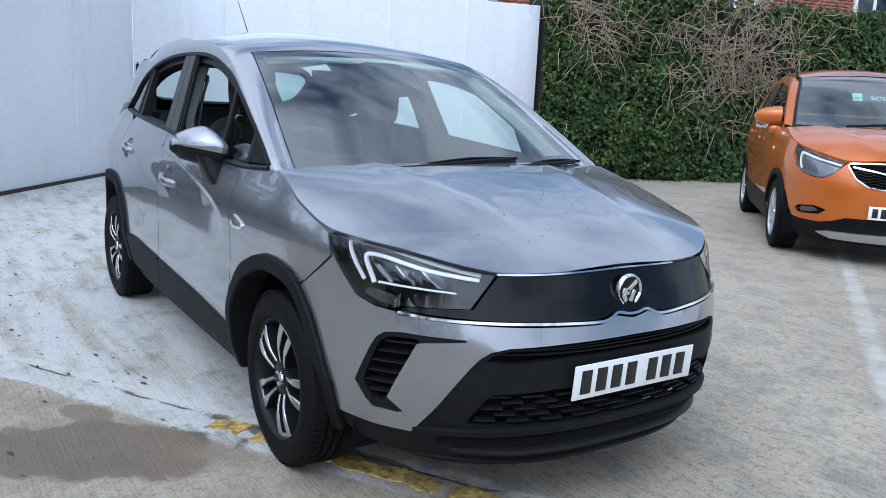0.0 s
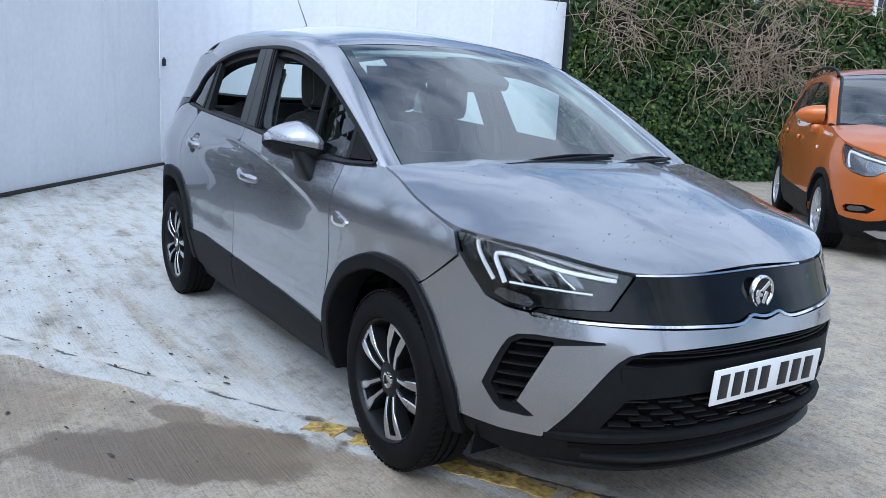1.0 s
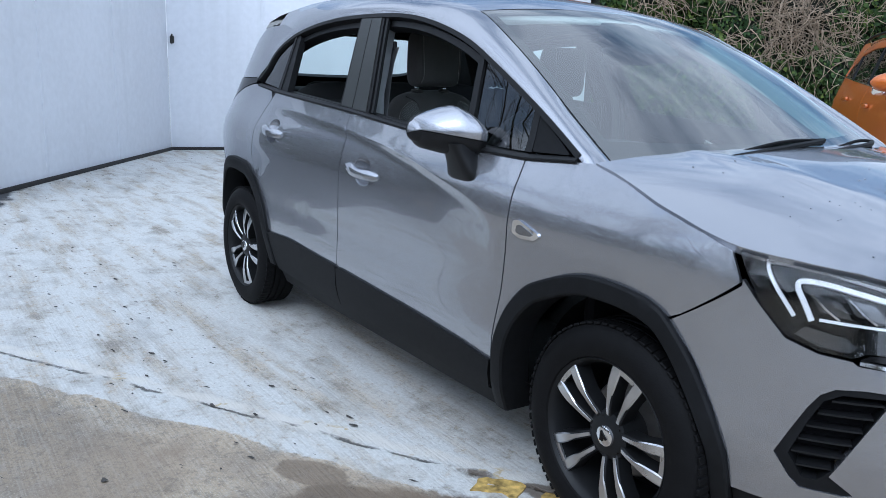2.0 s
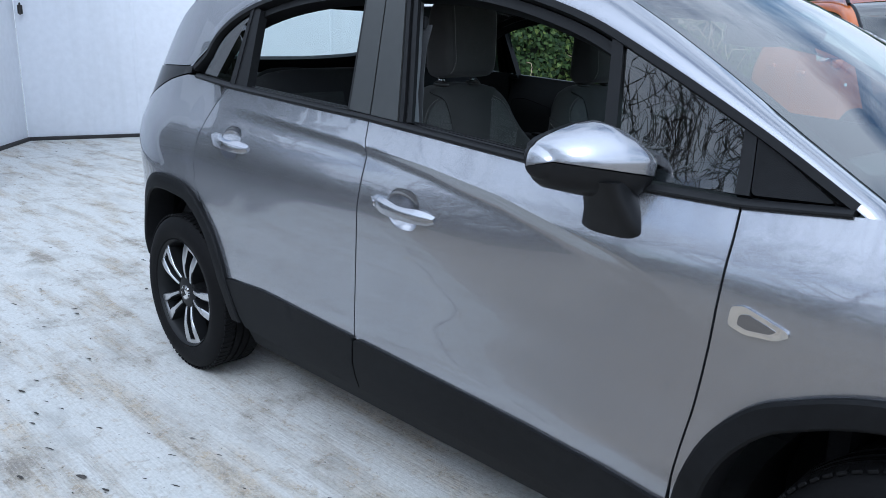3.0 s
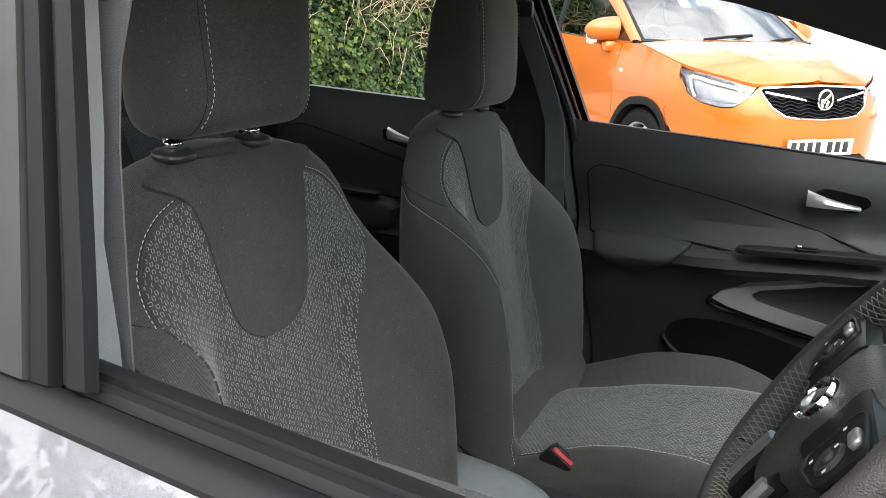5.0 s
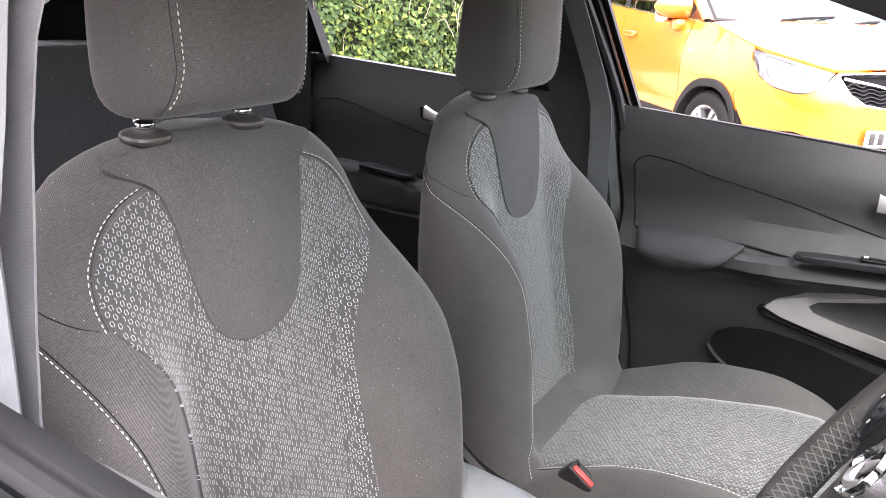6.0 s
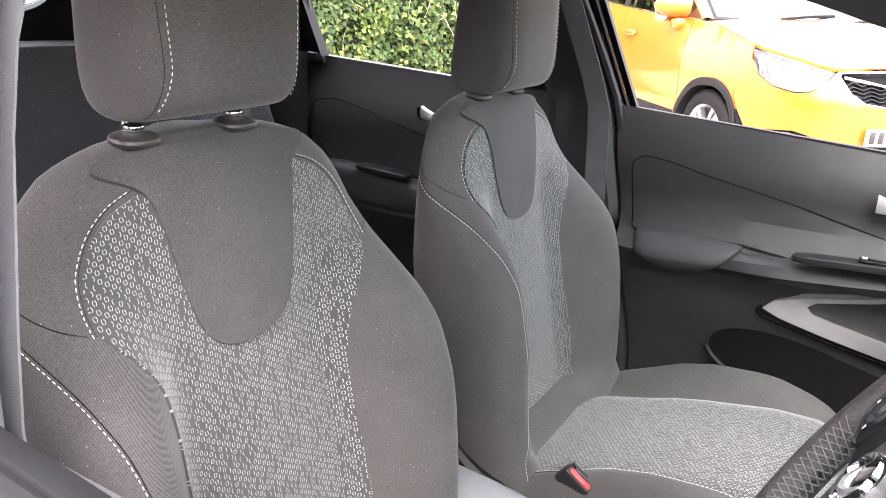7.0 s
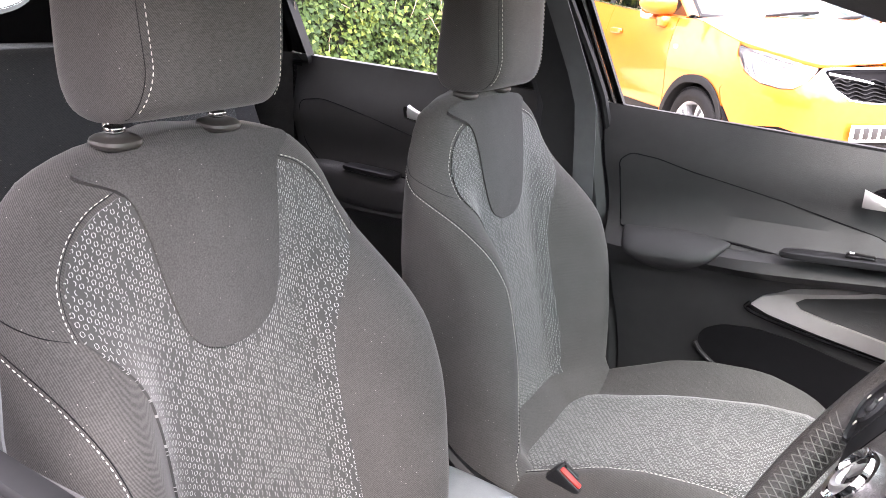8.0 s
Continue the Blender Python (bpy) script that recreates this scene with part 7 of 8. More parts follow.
def make_seat(yc, label, drop=0.0, tall=1.0, head_shift=0.0, head_drop=0.0):
    seat = new("front_seat")
    seat.parent = cabin
    seat["label"] = label
    seat.matrix_parent_inverse = Matrix.Identity(4)
    seat.matrix_basis = pose(0, yc, -drop)
    vs = [-.10, -.075] + list(np.linspace(-.05, .50, 34)) + [.515, .53, .545, .557, .568, .577, .585, .591, .596, .599]
    ss = list(np.linspace(0, 1, 15)) + list(np.linspace(1.1, 2, 9)) + [2.25, 2.5, 2.75, 3, 3.2, 3.5, 3.8]
    rows = [[back_ring(-s, v) for s in reversed(ss[1:])] + [back_ring(s, v) for s in ss] + [back_ring(4, v)] for v in vs]
    build("backrest", *loft(rows, True, True), CLOTH, seat, "black twill backrest with bolsters", sharp=75)
    ins = [(-.138, -.012), (-.144, .06), (-.143, .13), (-.139, .22), (-.140, .30), (-.150, .355), (-.168, .395), (-.190, .425), (-.199, .440), (-.198, .462), (-.190, .492), (-.172, .519), (-.148, .537), (-.116, .549)]
    half = soft(ins, 4)
    ip = sheet(half + [(-u, v) for u, v in reversed(half)], back_at, .016, (), .007, .0028, .0018)
    build("backrest_insert", ip[0], ip[1], WEAVE, seat, "grey cloth insert with pale link pattern", uv=ip[2], sharp=75)
    tps = soft([(0, .362), (.030, .366), (.056, .380), (.072, .405), (.086, .455), (.096, .51), (.110, .550), (.150, .572), (.11, .583), (.05, .586)], 5)
    tq = sheet(tps + [(-u, v) for u, v in reversed(tps[1:])], back_at, .018, (), .006, .0058, .0026)
    build("backrest_panel", tq[0], tq[1], CLOTH_TOP, seat, "plain black top panel", sharp=75)
    for sg in (-1, 1):
        ln = soft([(.206, .440), (.205, .463), (.197, .494), (.178, .523), (.152, .543), (.120, .555)], 6)
        build("stitching", *dashes([tuple(np.array(back_at(sg * u, v)) + (.0020, 0, .0006)) for u, v in ln], None, .0048, .0034, .0007), THREAD, seat, "pale stitching")
        build("seam", *tube([tuple(np.array(back_at(sg * (u - .004), v)) + (.0002, 0, 0)) for u, v in ln], .0005, 5), SEAL, seat)
        # cross seam and the long seam down the bolster
        ln = soft([(1.02, .442), (1.35, .452), (1.8, .470), (2.3, .490), (2.9, .506)], 6)
        build("seam", *tube([back_ring(sg * s, v) for s, v in ln], .0006, 5), SEAL, seat)
        if sg > 0:
            continue
        ln = soft([(2.9, .492), (2.3, .470), (1.8, .443), (1.45, .413), (1.25, .380), (1.12, .345), (1.03, .30), (.97, .24), (.95, .1), (1.05, .02), (1.4, -.05)], 8)
        line = [np.array(back_ring(sg * s, v)) for s, v in ln]
        build("seam", *tube([tuple(p) for p in line], .0006, 5), SEAL, seat)
        out = []
        for (s, v), p in zip(ln, line):
            q = np.array(back_ring(sg * (s + .035), v - .002))
            away = np.array((.0016 * max(0, 2 - s) + .0003, sg * .0012 * min(1, s - .9), 0))
            out.append(tuple(q + away))
        build("stitching", *dashes(out, None, .0048, .0034, .0007), THREAD, seat, "pale stitching")
    # head restraint on two chrome posts
    hm_ = pose(-.292, .007, 1.308 - head_drop, 0, -7, 0)

    def head(a, t):
        """Round the head restraint: a from 0 front to 180 behind, t from -1 foot to 1 top."""
        k = max(0.0, 1 - abs(t) ** 6) ** .5
        w = .117 + .006 * t - .004 * t * t
        c, s_ = math.cos(a), math.sin(a)
        front, rear = .050 + .004 * t, .066 - .026 * t
        x = math.copysign(abs(c) ** .42, c) * (front if c > 0 else rear) + .010 * (1 - abs(s_) ** 2) * (1 if c > 0 else -.6)
        y = math.copysign(abs(s_) ** .42, s_) * w
        return (x * (.30 + .70 * k) + .006 * t, y * (.86 + .14 * k), .114 * t)

    rows = [[head(a, t) for a in np.linspace(0, 2 * math.pi, 65)[:-1]] for t in [-1, -.985, -.96, -.92, -.87] + list(np.linspace(-.8, .8, 15)) + [.87, .92, .96, .985, 1]]
    build("headrest", *moved(loft(rows, True, True), hm_), CLOTH, seat, "black twill headrest with pale stitched seams", sharp=75)
    for sg in (-1, 1):
        edge = [(radians(41), t) for t in np.linspace(.96, -.55, 24)] + [(radians(41 + 34 * q ** 1.6), -.55 - .42 * math.sin(q * math.pi / 2)) for q in np.linspace(.08, 1, 14)]
        ln = [hm_ @ Vector(head(sg * a, t)) for a, t in edge]
        build("seam", *tube([tuple(p) for p in ln], .0005, 5), SEAL, seat)
        ln = [hm_ @ (Vector(head(sg * (a - .14), t * .985)) * 1.012) for a, t in edge[:34]]
        build("stitching", *dashes([tuple(p) for p in ln], None, .0048, .0034, .0007), THREAD, seat)
        p = [(-.310 - .020 * q, sg * .070, 1.145 + .095 * q) for q in (0, .5, 1)]
        build("headrest_post", *tube(p, .0068, 12), CHROME, seat, "chrome post")
        build("post_collar", *moved(pillow(.044, .052, .017, 2.4, 28, 10), pose(-.310, sg * .070, 1.172, 0, 6, 0)), COLLAR_PLASTIC, seat, "black collar")
        build("post_sleeve", *moved(pillow(.019, .022, .010, 2.6, 24, 8), pose(-.311, sg * .070, 1.184, 0, 6, 0)), CHROME, seat, "chrome sleeve")
    # cushion
    us = [-.27, -.268, -.262, -.254, -.246, -.238] + list(np.linspace(-.23, .23, 33)) + [.238, .246, .254, .262, .268, .27]
    rows = []
    for x in list(np.linspace(-.24, .36, 28)) + [.375, .388, .398, .406, .41]:
        ring = [(x, u * (1 - .04 * max(0, (x - .25) / .16) ** 2), cush_at(x, u)[2]) for u in us]
        ring += [(x, .262, .47), (x, .22, .42), (x, -.22, .42), (x, -.262, .47)]
        rows.append(ring)
    build("seat_cushion", *loft(rows, True, True), CLOTH, seat, "black twill seat cushion", sharp=75)
    co = rounded([(-.135, -.165), (.20, -.172), (.365, -.178), (.378, 0), (.365, .178), (.20, .172), (-.135, .165)], .02)
    cq = sheet(co, cush_at, .02, (), .006, .0018, .001)
    build("cushion_insert", cq[0], cq[1], WEAVE, seat, "grey cloth insert with pale link pattern", uv=[(b_, a_) for a_, b_ in cq[2]], sharp=75)
    build("seam", *tube([tuple(np.array(cush_at(.178, u)) + (0, 0, .0014)) for u in np.linspace(-.172, .172, 12)], .0006, 5), SEAL, seat)
    for sg in (-1,):
        ln = [tuple(np.array(cush_at(x, sg * .222)) + (0, 0, .0014)) for x in np.linspace(-.10, .36, 24)]
        build("stitching", *dashes(ln, None, .0048, .0034, .0007), THREAD, seat)
        build("seam", *tube([(x, y + sg * .005, z) for x, y, z in ln], .0009, 5), SEAL, seat)
    build("seat_frame", *moved(block(.50, .44, .14, .02), pose(.08, 0, .36)), SATIN_BLACK, seat)
    # bands from the back's foot to the hinges, grey plastic
    for sg in (-1, 1):
        rows = []
        for (x, z), w in zip(soft([(-.255, .66), (-.225, .60), (-.15, .535), (-.04, .492), (.10, .468)], 5), np.linspace(.016, .026, 21)):
            rows.append([(x, sg * yy, z + dz) for yy, dz in ((.268, -w), (.287, -w), (.292, -w * .4), (.292, w * .5), (.284, w), (.268, w))])
        build("hinge_cover", *loft(rows, True, True), SATIN_BLACK, seat, "black hinge cover")
    # the back's height, and the play of the head restraint's posts
    for ob in seat.children:
        if ob.name.split(".")[0] in ("seat_cushion", "cushion_insert", "seat_frame", "hinge_cover"):
            continue
        low_z = min(v.co.z for v in ob.data.vertices)
        for v in ob.data.vertices:
            if v.co.z > .575:
                v.co.z = .575 + min(v.co.z - .575, .60) * tall + max(0, v.co.z - 1.175)
            if low_z > 1.14:
                v.co.y += head_shift
        ob.data.update()
    return seat


make_seat(-.352, "driver's seat in black twill with patterned grey insert", .008, .985, -.014)
make_seat(.372, "passenger seat in black twill with patterned grey insert", .022, .970, .012, .014)

# between the seats
cons = build("centre_console", *moved(pillow(.95, .19, .22, 6, 30, 12), pose(.25, -.0, .42)), TRIM_PLASTIC, cabin, "black centre console")
build("brake_lever", *tube(soft([(-.02, -.03, .53), (.10, -.03, .56), (.24, -.03, .60)], 5), [.018] * 10 + [.012], 10), LEATHER, cons)
build("gear_lever", *tube([(.50, 0, .50), (.49, 0, .62)], .012, 8), SATIN_BLACK, cons)
build("gear_knob", *moved(pillow(.05, .05, .065, 2.6, 20, 12), pose(.488, 0, .65)), SATIN_METAL, cons)
build("console_lid", *moved(pillow(.30, .13, .11, 3, 28, 12), pose(-.10, -.045, .545, 0, 6, 0)), GREY_TRIM, cons, "grey armrest lid")
def make_buckle(m):
    """A seat belt buckle on its stalk: a flat black body, a raised rim round its mouth, the tongue's slot and a red release."""
    o = build("belt_buckle", *moved(block(.056, .026, .086, .008), m @ pose(0, 0, -.043)), TRIM_PLASTIC, cabin, "black seat belt buckle with red release")
    build("mouth_rim", *moved(tube([(-.024, -.010, 0), (.024, -.010, 0), (.024, .010, 0), (-.024, .010, 0)], .0022, 8, True), m), TRIM_PLASTIC, o)
    build("release_button", *moved(block(.042, .010, .008, .003), m @ pose(0, -.004, .001)), RED, o)
    build("tongue_slot", *moved(block(.040, .004, .002, .0008), m @ pose(0, .006, .0004)), GLOSS_BLACK, o)


make_buckle(pose(.016, .118, .568, 24, 35, 0))
make_buckle(pose(-.02, -.118, .55, -14, 25, 0))

# rear bench, shelf
bench = new("rear_seat")
bench.parent = cabin
bench["label"] = "black cloth rear bench with patterned inserts"
# the bench wears shaded copies of the front seats' cloths
build("bench_cushion", *moved(pillow(.50, 1.28, .18, 5, 40, 12), pose(-.80, 0, .50, 0, -4, 0)), SHADED_BENCH_CLOTH, bench)
bb = build("bench_back", *moved(pillow(.14, 1.30, .62, 6, 40, 16), pose(-1.10, 0, .865, 0, -20, 0)), SHADED_BENCH_CLOTH, bench)
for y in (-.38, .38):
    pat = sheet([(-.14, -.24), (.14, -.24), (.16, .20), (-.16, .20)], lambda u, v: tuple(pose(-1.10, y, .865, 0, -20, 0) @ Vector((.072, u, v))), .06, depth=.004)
    build("bench_insert", pat[0], pat[1], SHADED_BENCH_WEAVE, bb, "grey patterned insert", uv=pat[2])
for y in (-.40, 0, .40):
    h = build("rear_headrest", *moved(pillow(.09, .25, .13 if y else .10, 4, 28, 12), pose(-1.235, y, 1.10, 0, -14, 0)), SHADED_BENCH_CLOTH, bench, "low black headrest")
build("parcel_shelf", *moved(pillow(.60, 1.30, .030, 8, 40, 8), pose(-1.58, 0, 1.105)), CARPET, cabin, "black parcel shelf")


# ---- orange car ----
suv = empty("orange_car", "orange compact crossover with a sold sign in its windscreen", "car", at=pose(-1.165, 6.83, 0, 0, 0, -48.1) @ Matrix.Diagonal((1.078, 1.078, 1.022, 1)))
ob_ = Skin((.10, .20, .30, .45, .60, .75, .90, 1.00, 1.08, 1.15, 1.25, 1.40, 1.50, 1.58, 1.64),
           (.76, .81, .85, .875, .872, .882, .888, .872, .835, .806, .778, .722, .682, .64, .58),
           (.10, .20, .30, .45, .60, .75, .85, .95, 1.05, 1.64), (1.98, 2.03, 2.08, 2.12, 2.13, 2.13, 2.10, 2.03, 1.93, 1.6),
           (.10, .25, .45, .65, .85, 1.05, 1.20, 1.40, 1.55, 1.64), (-1.92, -1.99, -2.04, -2.05, -2.03, -2.0, -1.95, -1.86, -1.76, -1.70),
           1.2, -1.25, 1.4, 1.35, .03)
ob_belt = lambda x: float(np.interp(x, (-1.4, -1.0, .1, .95), (1.21, 1.18, 1.115, 1.085)))  # noqa: E731
fa = arc(1.2775, .33, .43, 172, 8, 16)
fa = [(p if p < 1.25 else 1.25 + (p - 1.25) * .62, z) for p, z in fa]
ra = [(p if p > -1.3 else -1.3 + (p + 1.3) * .62, z) for p, z in arc(-1.2775, .33, .43, 172, 8, 16)]
o_edge = [(1.10, 1.085), (1.20, 1.072), (1.30, 1.05), (1.45, 1.022), (1.60, .995), (1.80, .972), (2.0, .948), (2.14, .93), (2.25, .922), (2.42, .928), (2.6, .935)]
# side: wing, doors, quarter
pair("front_wing", sheet([(.86, .30), (.875, .6), (.90, .9), (.90, 1.08), (1.0, 1.084), (1.10, 1.082)] + [(p, z - .004) for p, z in o_edge[1:5]] + [(1.59, .95), (1.595, .90), (1.45, .70)] + fa[::-1], ob_, .06), ORANGE, suv)
o_doors = pair("front_door", sheet([(-.22, .30), (-.20, ob_belt(-.2))] + [(x, ob_belt(x)) for x in (.2, .6, .89)] + [(.895, .9), (.87, .6), (.855, .30)], ob_, .07), ORANGE, suv, "orange front door")
pair("rear_door", sheet([(-.86, .34), (-1.0, .55), (-1.08, .72), (-1.10, 1.0), (-1.06, ob_belt(-1.06)), (-.6, ob_belt(-.6)), (-.206, ob_belt(-.206)), (-.226, .30)], ob_, .07), ORANGE, suv)
pair("rear_quarter", sheet(ra[:11] + [(-1.65, .45), (-1.66, 1.18), (-1.3, 1.205), (-1.066, 1.18), (-1.106, 1.0), (-1.086, .72)], ob_, .07), ORANGE, suv)
for line, c in ((fa, (1.25, .33)), (ra, (-1.29, .33))):
    rows = []
    for p, z in line:
        row = []
        for q, up in ((1.0, -.004), (1.0, .010), (.97, .016), (.87, .016), (.86, -.08)):
            a = np.array(ob_(c[0] + (p - c[0]) * q, c[1] + (z - c[1]) * q))
            row.append(tuple(a + np.array((.35 if p > 1.3 else -.35 if p < -1.35 else 0, -1, 0)) * up))
        rows.append(row)
    v, f = loft(rows)
    pair("wheel_arch_trim", (v, f), BLACK_PLASTIC, suv, "black wheel arch trim")
pair("sill", sheet([(-.85, .20), (-.85, .50), (-.2, .47), (.84, .455), (.84, .20)], ob_, .07, lift=.008, depth=.03), BLACK_PLASTIC, suv)
for cx in (1.2775, -1.2775):
    pair("arch_liner", loft([[(cx + r_ * math.cos(a), y, .33 + r_ * math.sin(a)) for a in np.linspace(radians(-20), radians(200), 20)] for y, r_ in ((-.82, .40), (-.5, .40), (-.5, .02))]), VOID, suv)
# bonnet
oe = [ob_(p, z) for p, z in o_edge]
ox, oy, oz = [q[0] for q in oe], [-q[1] for q in oe], [q[2] for q in oe]


def suv_bonnet(x, y):
    xe = min(max(x, ox[0]), ox[-1])
    ye, ze = max(float(np.interp(xe, ox, oy)), .02), float(np.interp(xe, ox, oz))
    zc = float(np.interp(xe, (1.0, 1.2, 1.4, 1.6, 1.8, 1.95, 2.02, 2.06), (1.115, 1.112, 1.098, 1.07, 1.03, .98, .95, .936)))
    t = min(abs(y) / ye, 1)
    rid = .52 - .30 * (x - 1.1) / .95
    return (x, y, zc - (zc - ze) * t ** 2.6 + .012 * math.exp(-((abs(y) - rid) / .05) ** 2) * min(1, (2.05 - x) * 3) * (t < 1))


hp = soft([(x, -y + .004) for x, y in zip(ox[:-1], oy[:-1])], 3) + [(ox[-1], 0)]
pl_ = hp + [(x, -y) for x, y in reversed(hp[:-1])] + [(1.12, .5), (1.14, 0), (1.12, -.5)]
build("bonnet", *sheet(pl_, suv_bonnet, .06)[:2], ORANGE, suv, "orange ridged bonnet")
# bumper with lamps and grille
o_lamp = [(1.598, .975), (1.615, .93), (1.66, .865), (1.78, .815), (1.93, .79), (2.02, .795), (2.10, .83), (2.21, .905), (2.06, .928), (1.85, .955)]
o_fog = [(1.70, .50), (1.74, .53), (1.95, .545), (2.07, .52), (2.0, .475), (1.80, .462), (1.72, .47)]
o_gr = [(2.6, .915), (2.40, .908), (2.25, .902), (2.235, .885), (2.30, .80), (2.39, .742), (2.48, .728), (2.6, .722)]
bmp = [(2.6, .925), (2.24, .912), (2.215, .90), (2.10, .825), (2.02, .788), (1.93, .783), (1.78, .808), (1.65, .862), (1.60, .93), (1.455, .70)] + [p for p in fa[::-1] if p[1] < .70 and p[0] > 1.2] + [(1.66, .41), (1.80, .405), (2.0, .40), (2.12, .425), (2.25, .47), (2.6, .475)]
bmp = [q for q in bmp if q[1] > .395 or q[0] > 1.6]
build("front_bumper", *sheet(both(bmp), ob_, .05, (both(o_gr), o_fog, [(5.2 - p, z) for p, z in o_fog]), .025)[:2], ORANGE, suv, "orange front bumper")
lowb = build("lower_bumper", *sheet(both([(2.6, .47), (2.26, .465), (2.12, .42), (2.0, .395), (1.66, .405), (1.53, .40), (1.55, .27), (1.7, .20), (2.6, .19)]), ob_, .06, depth=.03, lift=-.004)[:2], BLACK_PLASTIC, suv, "black lower bumper")
build("skid_plate", *sheet(both([(2.6, .32), (2.1, .315), (1.98, .29), (2.12, .235), (2.6, .225)]), ob_, .06, depth=.02, lift=.012)[:2], ALLOY, lowb, "silver skid plate")
for z in (.39, .42, .45):
    build("slat", *ribbon([(p, z) for p in np.linspace(2.2, 3.0, 20)], ob_, .008, .002, .02), SATIN_BLACK, lowb)
og = build("grille", *sheet(both(o_gr), ob_.inner(.03), .06, depth=0)[:2], VOID, suv, "black mesh grille with chrome frame")
gline = [(2.6, .915), (2.40, .909), (2.25, .903), (2.234, .885), (2.30, .80), (2.39, .742), (2.48, .728), (2.6, .721)]
build("chrome_frame", *ribbon(gline + [(5.2 - p, z) for p, z in reversed(gline[:-1])], ob_, .014, .008, .03), CHROME, og)
for k in range(6):
    z = .742 + .024 * k
    a = float(np.interp(z, (.74, .80, .885), (2.40, 2.31, 2.25)))
    build("grille_bar", *ribbon([(p, z + .008 * math.sin(p * 60)) for p in np.linspace(a, 5.2 - a, 60)], ob_, .006, -.008, .02), SATIN_BLACK, og)
build("chrome_bar", *ribbon(soft([(2.27, .885), (2.45, .862), (2.53, .845)], 5), ob_, .014, .004, .02), CHROME, og)
build("chrome_bar", *ribbon(soft([(2.93, .885), (2.75, .862), (2.67, .845)], 5), ob_, .014, .004, .02), CHROME, og)
emblem(suv, pose(2.135, 0, .845, 0, 0, 90), .062)
number_plate(suv, pose(2.145, 0, .535, 2, 0, 90))
for side in (0, 1):
    m_ = (lambda p: p) if side == 0 else (lambda p: 5.2 - p)
    fx = (lambda q: [(m_(p), z) for p, z in q]) if side == 0 else (lambda q: [(m_(p), z) for p, z in q][::-1])
    hl = build("headlamp", *sheet(fx(o_lamp), ob_.inner(.05), .04, depth=-.048, lip=-.02)[:2], REFLECTOR_DARK, suv, "clear swept headlamp")
    ln = build("lens", *sheet(fx(o_lamp), ob_, .04, depth=.008, lift=.001, lip=.002)[:2], LENS, hl)
    ln.visible_shadow = False
    build("light_guide", *ribbon([(m_(p), z) for p, z in soft([(1.72, .845), (1.69, .89), (1.685, .94), (1.72, .950), (1.85, .938), (2.05, .915), (2.17, .90)], 4)], ob_.inner(.02), .014, 0, .01), LAMP_WHITE, hl)
    build("reflector", *sheet(fx([(1.76, .85), (1.75, .915), (1.88, .90), (1.92, .83)]), ob_.inner(.035), .03, depth=.02)[:2], REFLECTOR, hl)
    build("reflector", *sheet(fx([(1.95, .825), (1.91, .90), (2.09, .885), (2.07, .83)]), ob_.inner(.035), .03, depth=.02)[:2], REFLECTOR, hl)
    fg = build("fog_surround", *sheet(fx(o_fog), ob_.inner(.03), .04, depth=-.028, lip=-.01)[:2], BLACK_PLASTIC, suv)
    build("fog_lamp", *sheet(fx([(1.745, .498), (1.78, .522), (1.93, .528), (1.98, .505), (1.90, .484), (1.78, .478)]), ob_.inner(.012), .03, depth=.01)[:2], REFLECTOR, fg)
# glasshouse
o_low = soft([(.99, 1.088), (.80, 1.20), (.56, 1.33), (.30, 1.432), (.02, 1.482), (-.40, 1.498), (-.85, 1.478), (-1.15, 1.41), (-1.34, 1.30), (-1.42, 1.22)], 4)
o_top = soft([(1.03, -.735, 1.092), (.83, -.705, 1.215), (.60, -.668, 1.352), (.36, -.625, 1.475), (.14, -.60, 1.540), (-.2, -.59, 1.585), (-.65, -.58, 1.605), (-1.05, -.57, 1.60), (-1.4, -.56, 1.575), (-1.62, -.55, 1.535)], 4)
rows = [bowed(ob_(*p), q, .014, 6) for p, q in zip(o_low, o_top)]
pair("roof_pillar_frame", loft([[tuple(np.array(r_[0]) + (0, .02, -.01))] + r_ for r_ in rows]), ORANGE, suv)
belt_pts = [(x, ob_belt(x)) for x in np.linspace(-1.40, .98, 14)]
wl_ = [(p - .0, z - .004) for p, z in o_low]
for a, b in ((-.27, .96), (-1.03, -.33), (-1.37, -1.09)):
    up = [q for q in wl_ if a <= q[0] - .02 and q[0] + .02 <= b]
    zt = lambda x: float(np.interp(x, [q[0] for q in wl_[::-1]], [q[1] for q in wl_[::-1]]))  # noqa: E731
    o = [(a, ob_belt(a))] + [(b, ob_belt(b)), (b, min(zt(b), 9))] + up + [(a, zt(a))]
    for g in pair("side_window", sheet(o[::-1], ob_.inner(.008), .07, depth=.006), SUV_GLASS, suv, "dark tinted side window"):
        g.visible_shadow = False
pair("belt_strip", ribbon(belt_pts, ob_, .016, .005, .02), CHROME, suv)
for x in (-.30, -1.06):
    pair("window_pillar", sheet([(x - .035, ob_belt(x)), (x + .035, ob_belt(x)), (x - .02, zt(x - .02)), (x - .08, zt(x - .08))], ob_, .06, depth=.02), SATIN_BLACK, suv)
rows = []
for q in o_top[16:]:
    cr = .03 + .03 * min(1, max(0, (.35 - q[0]) / .6))
    rows.append([(q[0], q[1] * t, q[2] + cr * (1 - abs(t) ** 2.2)) for t in np.linspace(1, -1, 15)])
rows.append([(x - .12, y, z - .06) for x, y, z in rows[-1]])
build("roof", *loft(rows), ORANGE, suv)
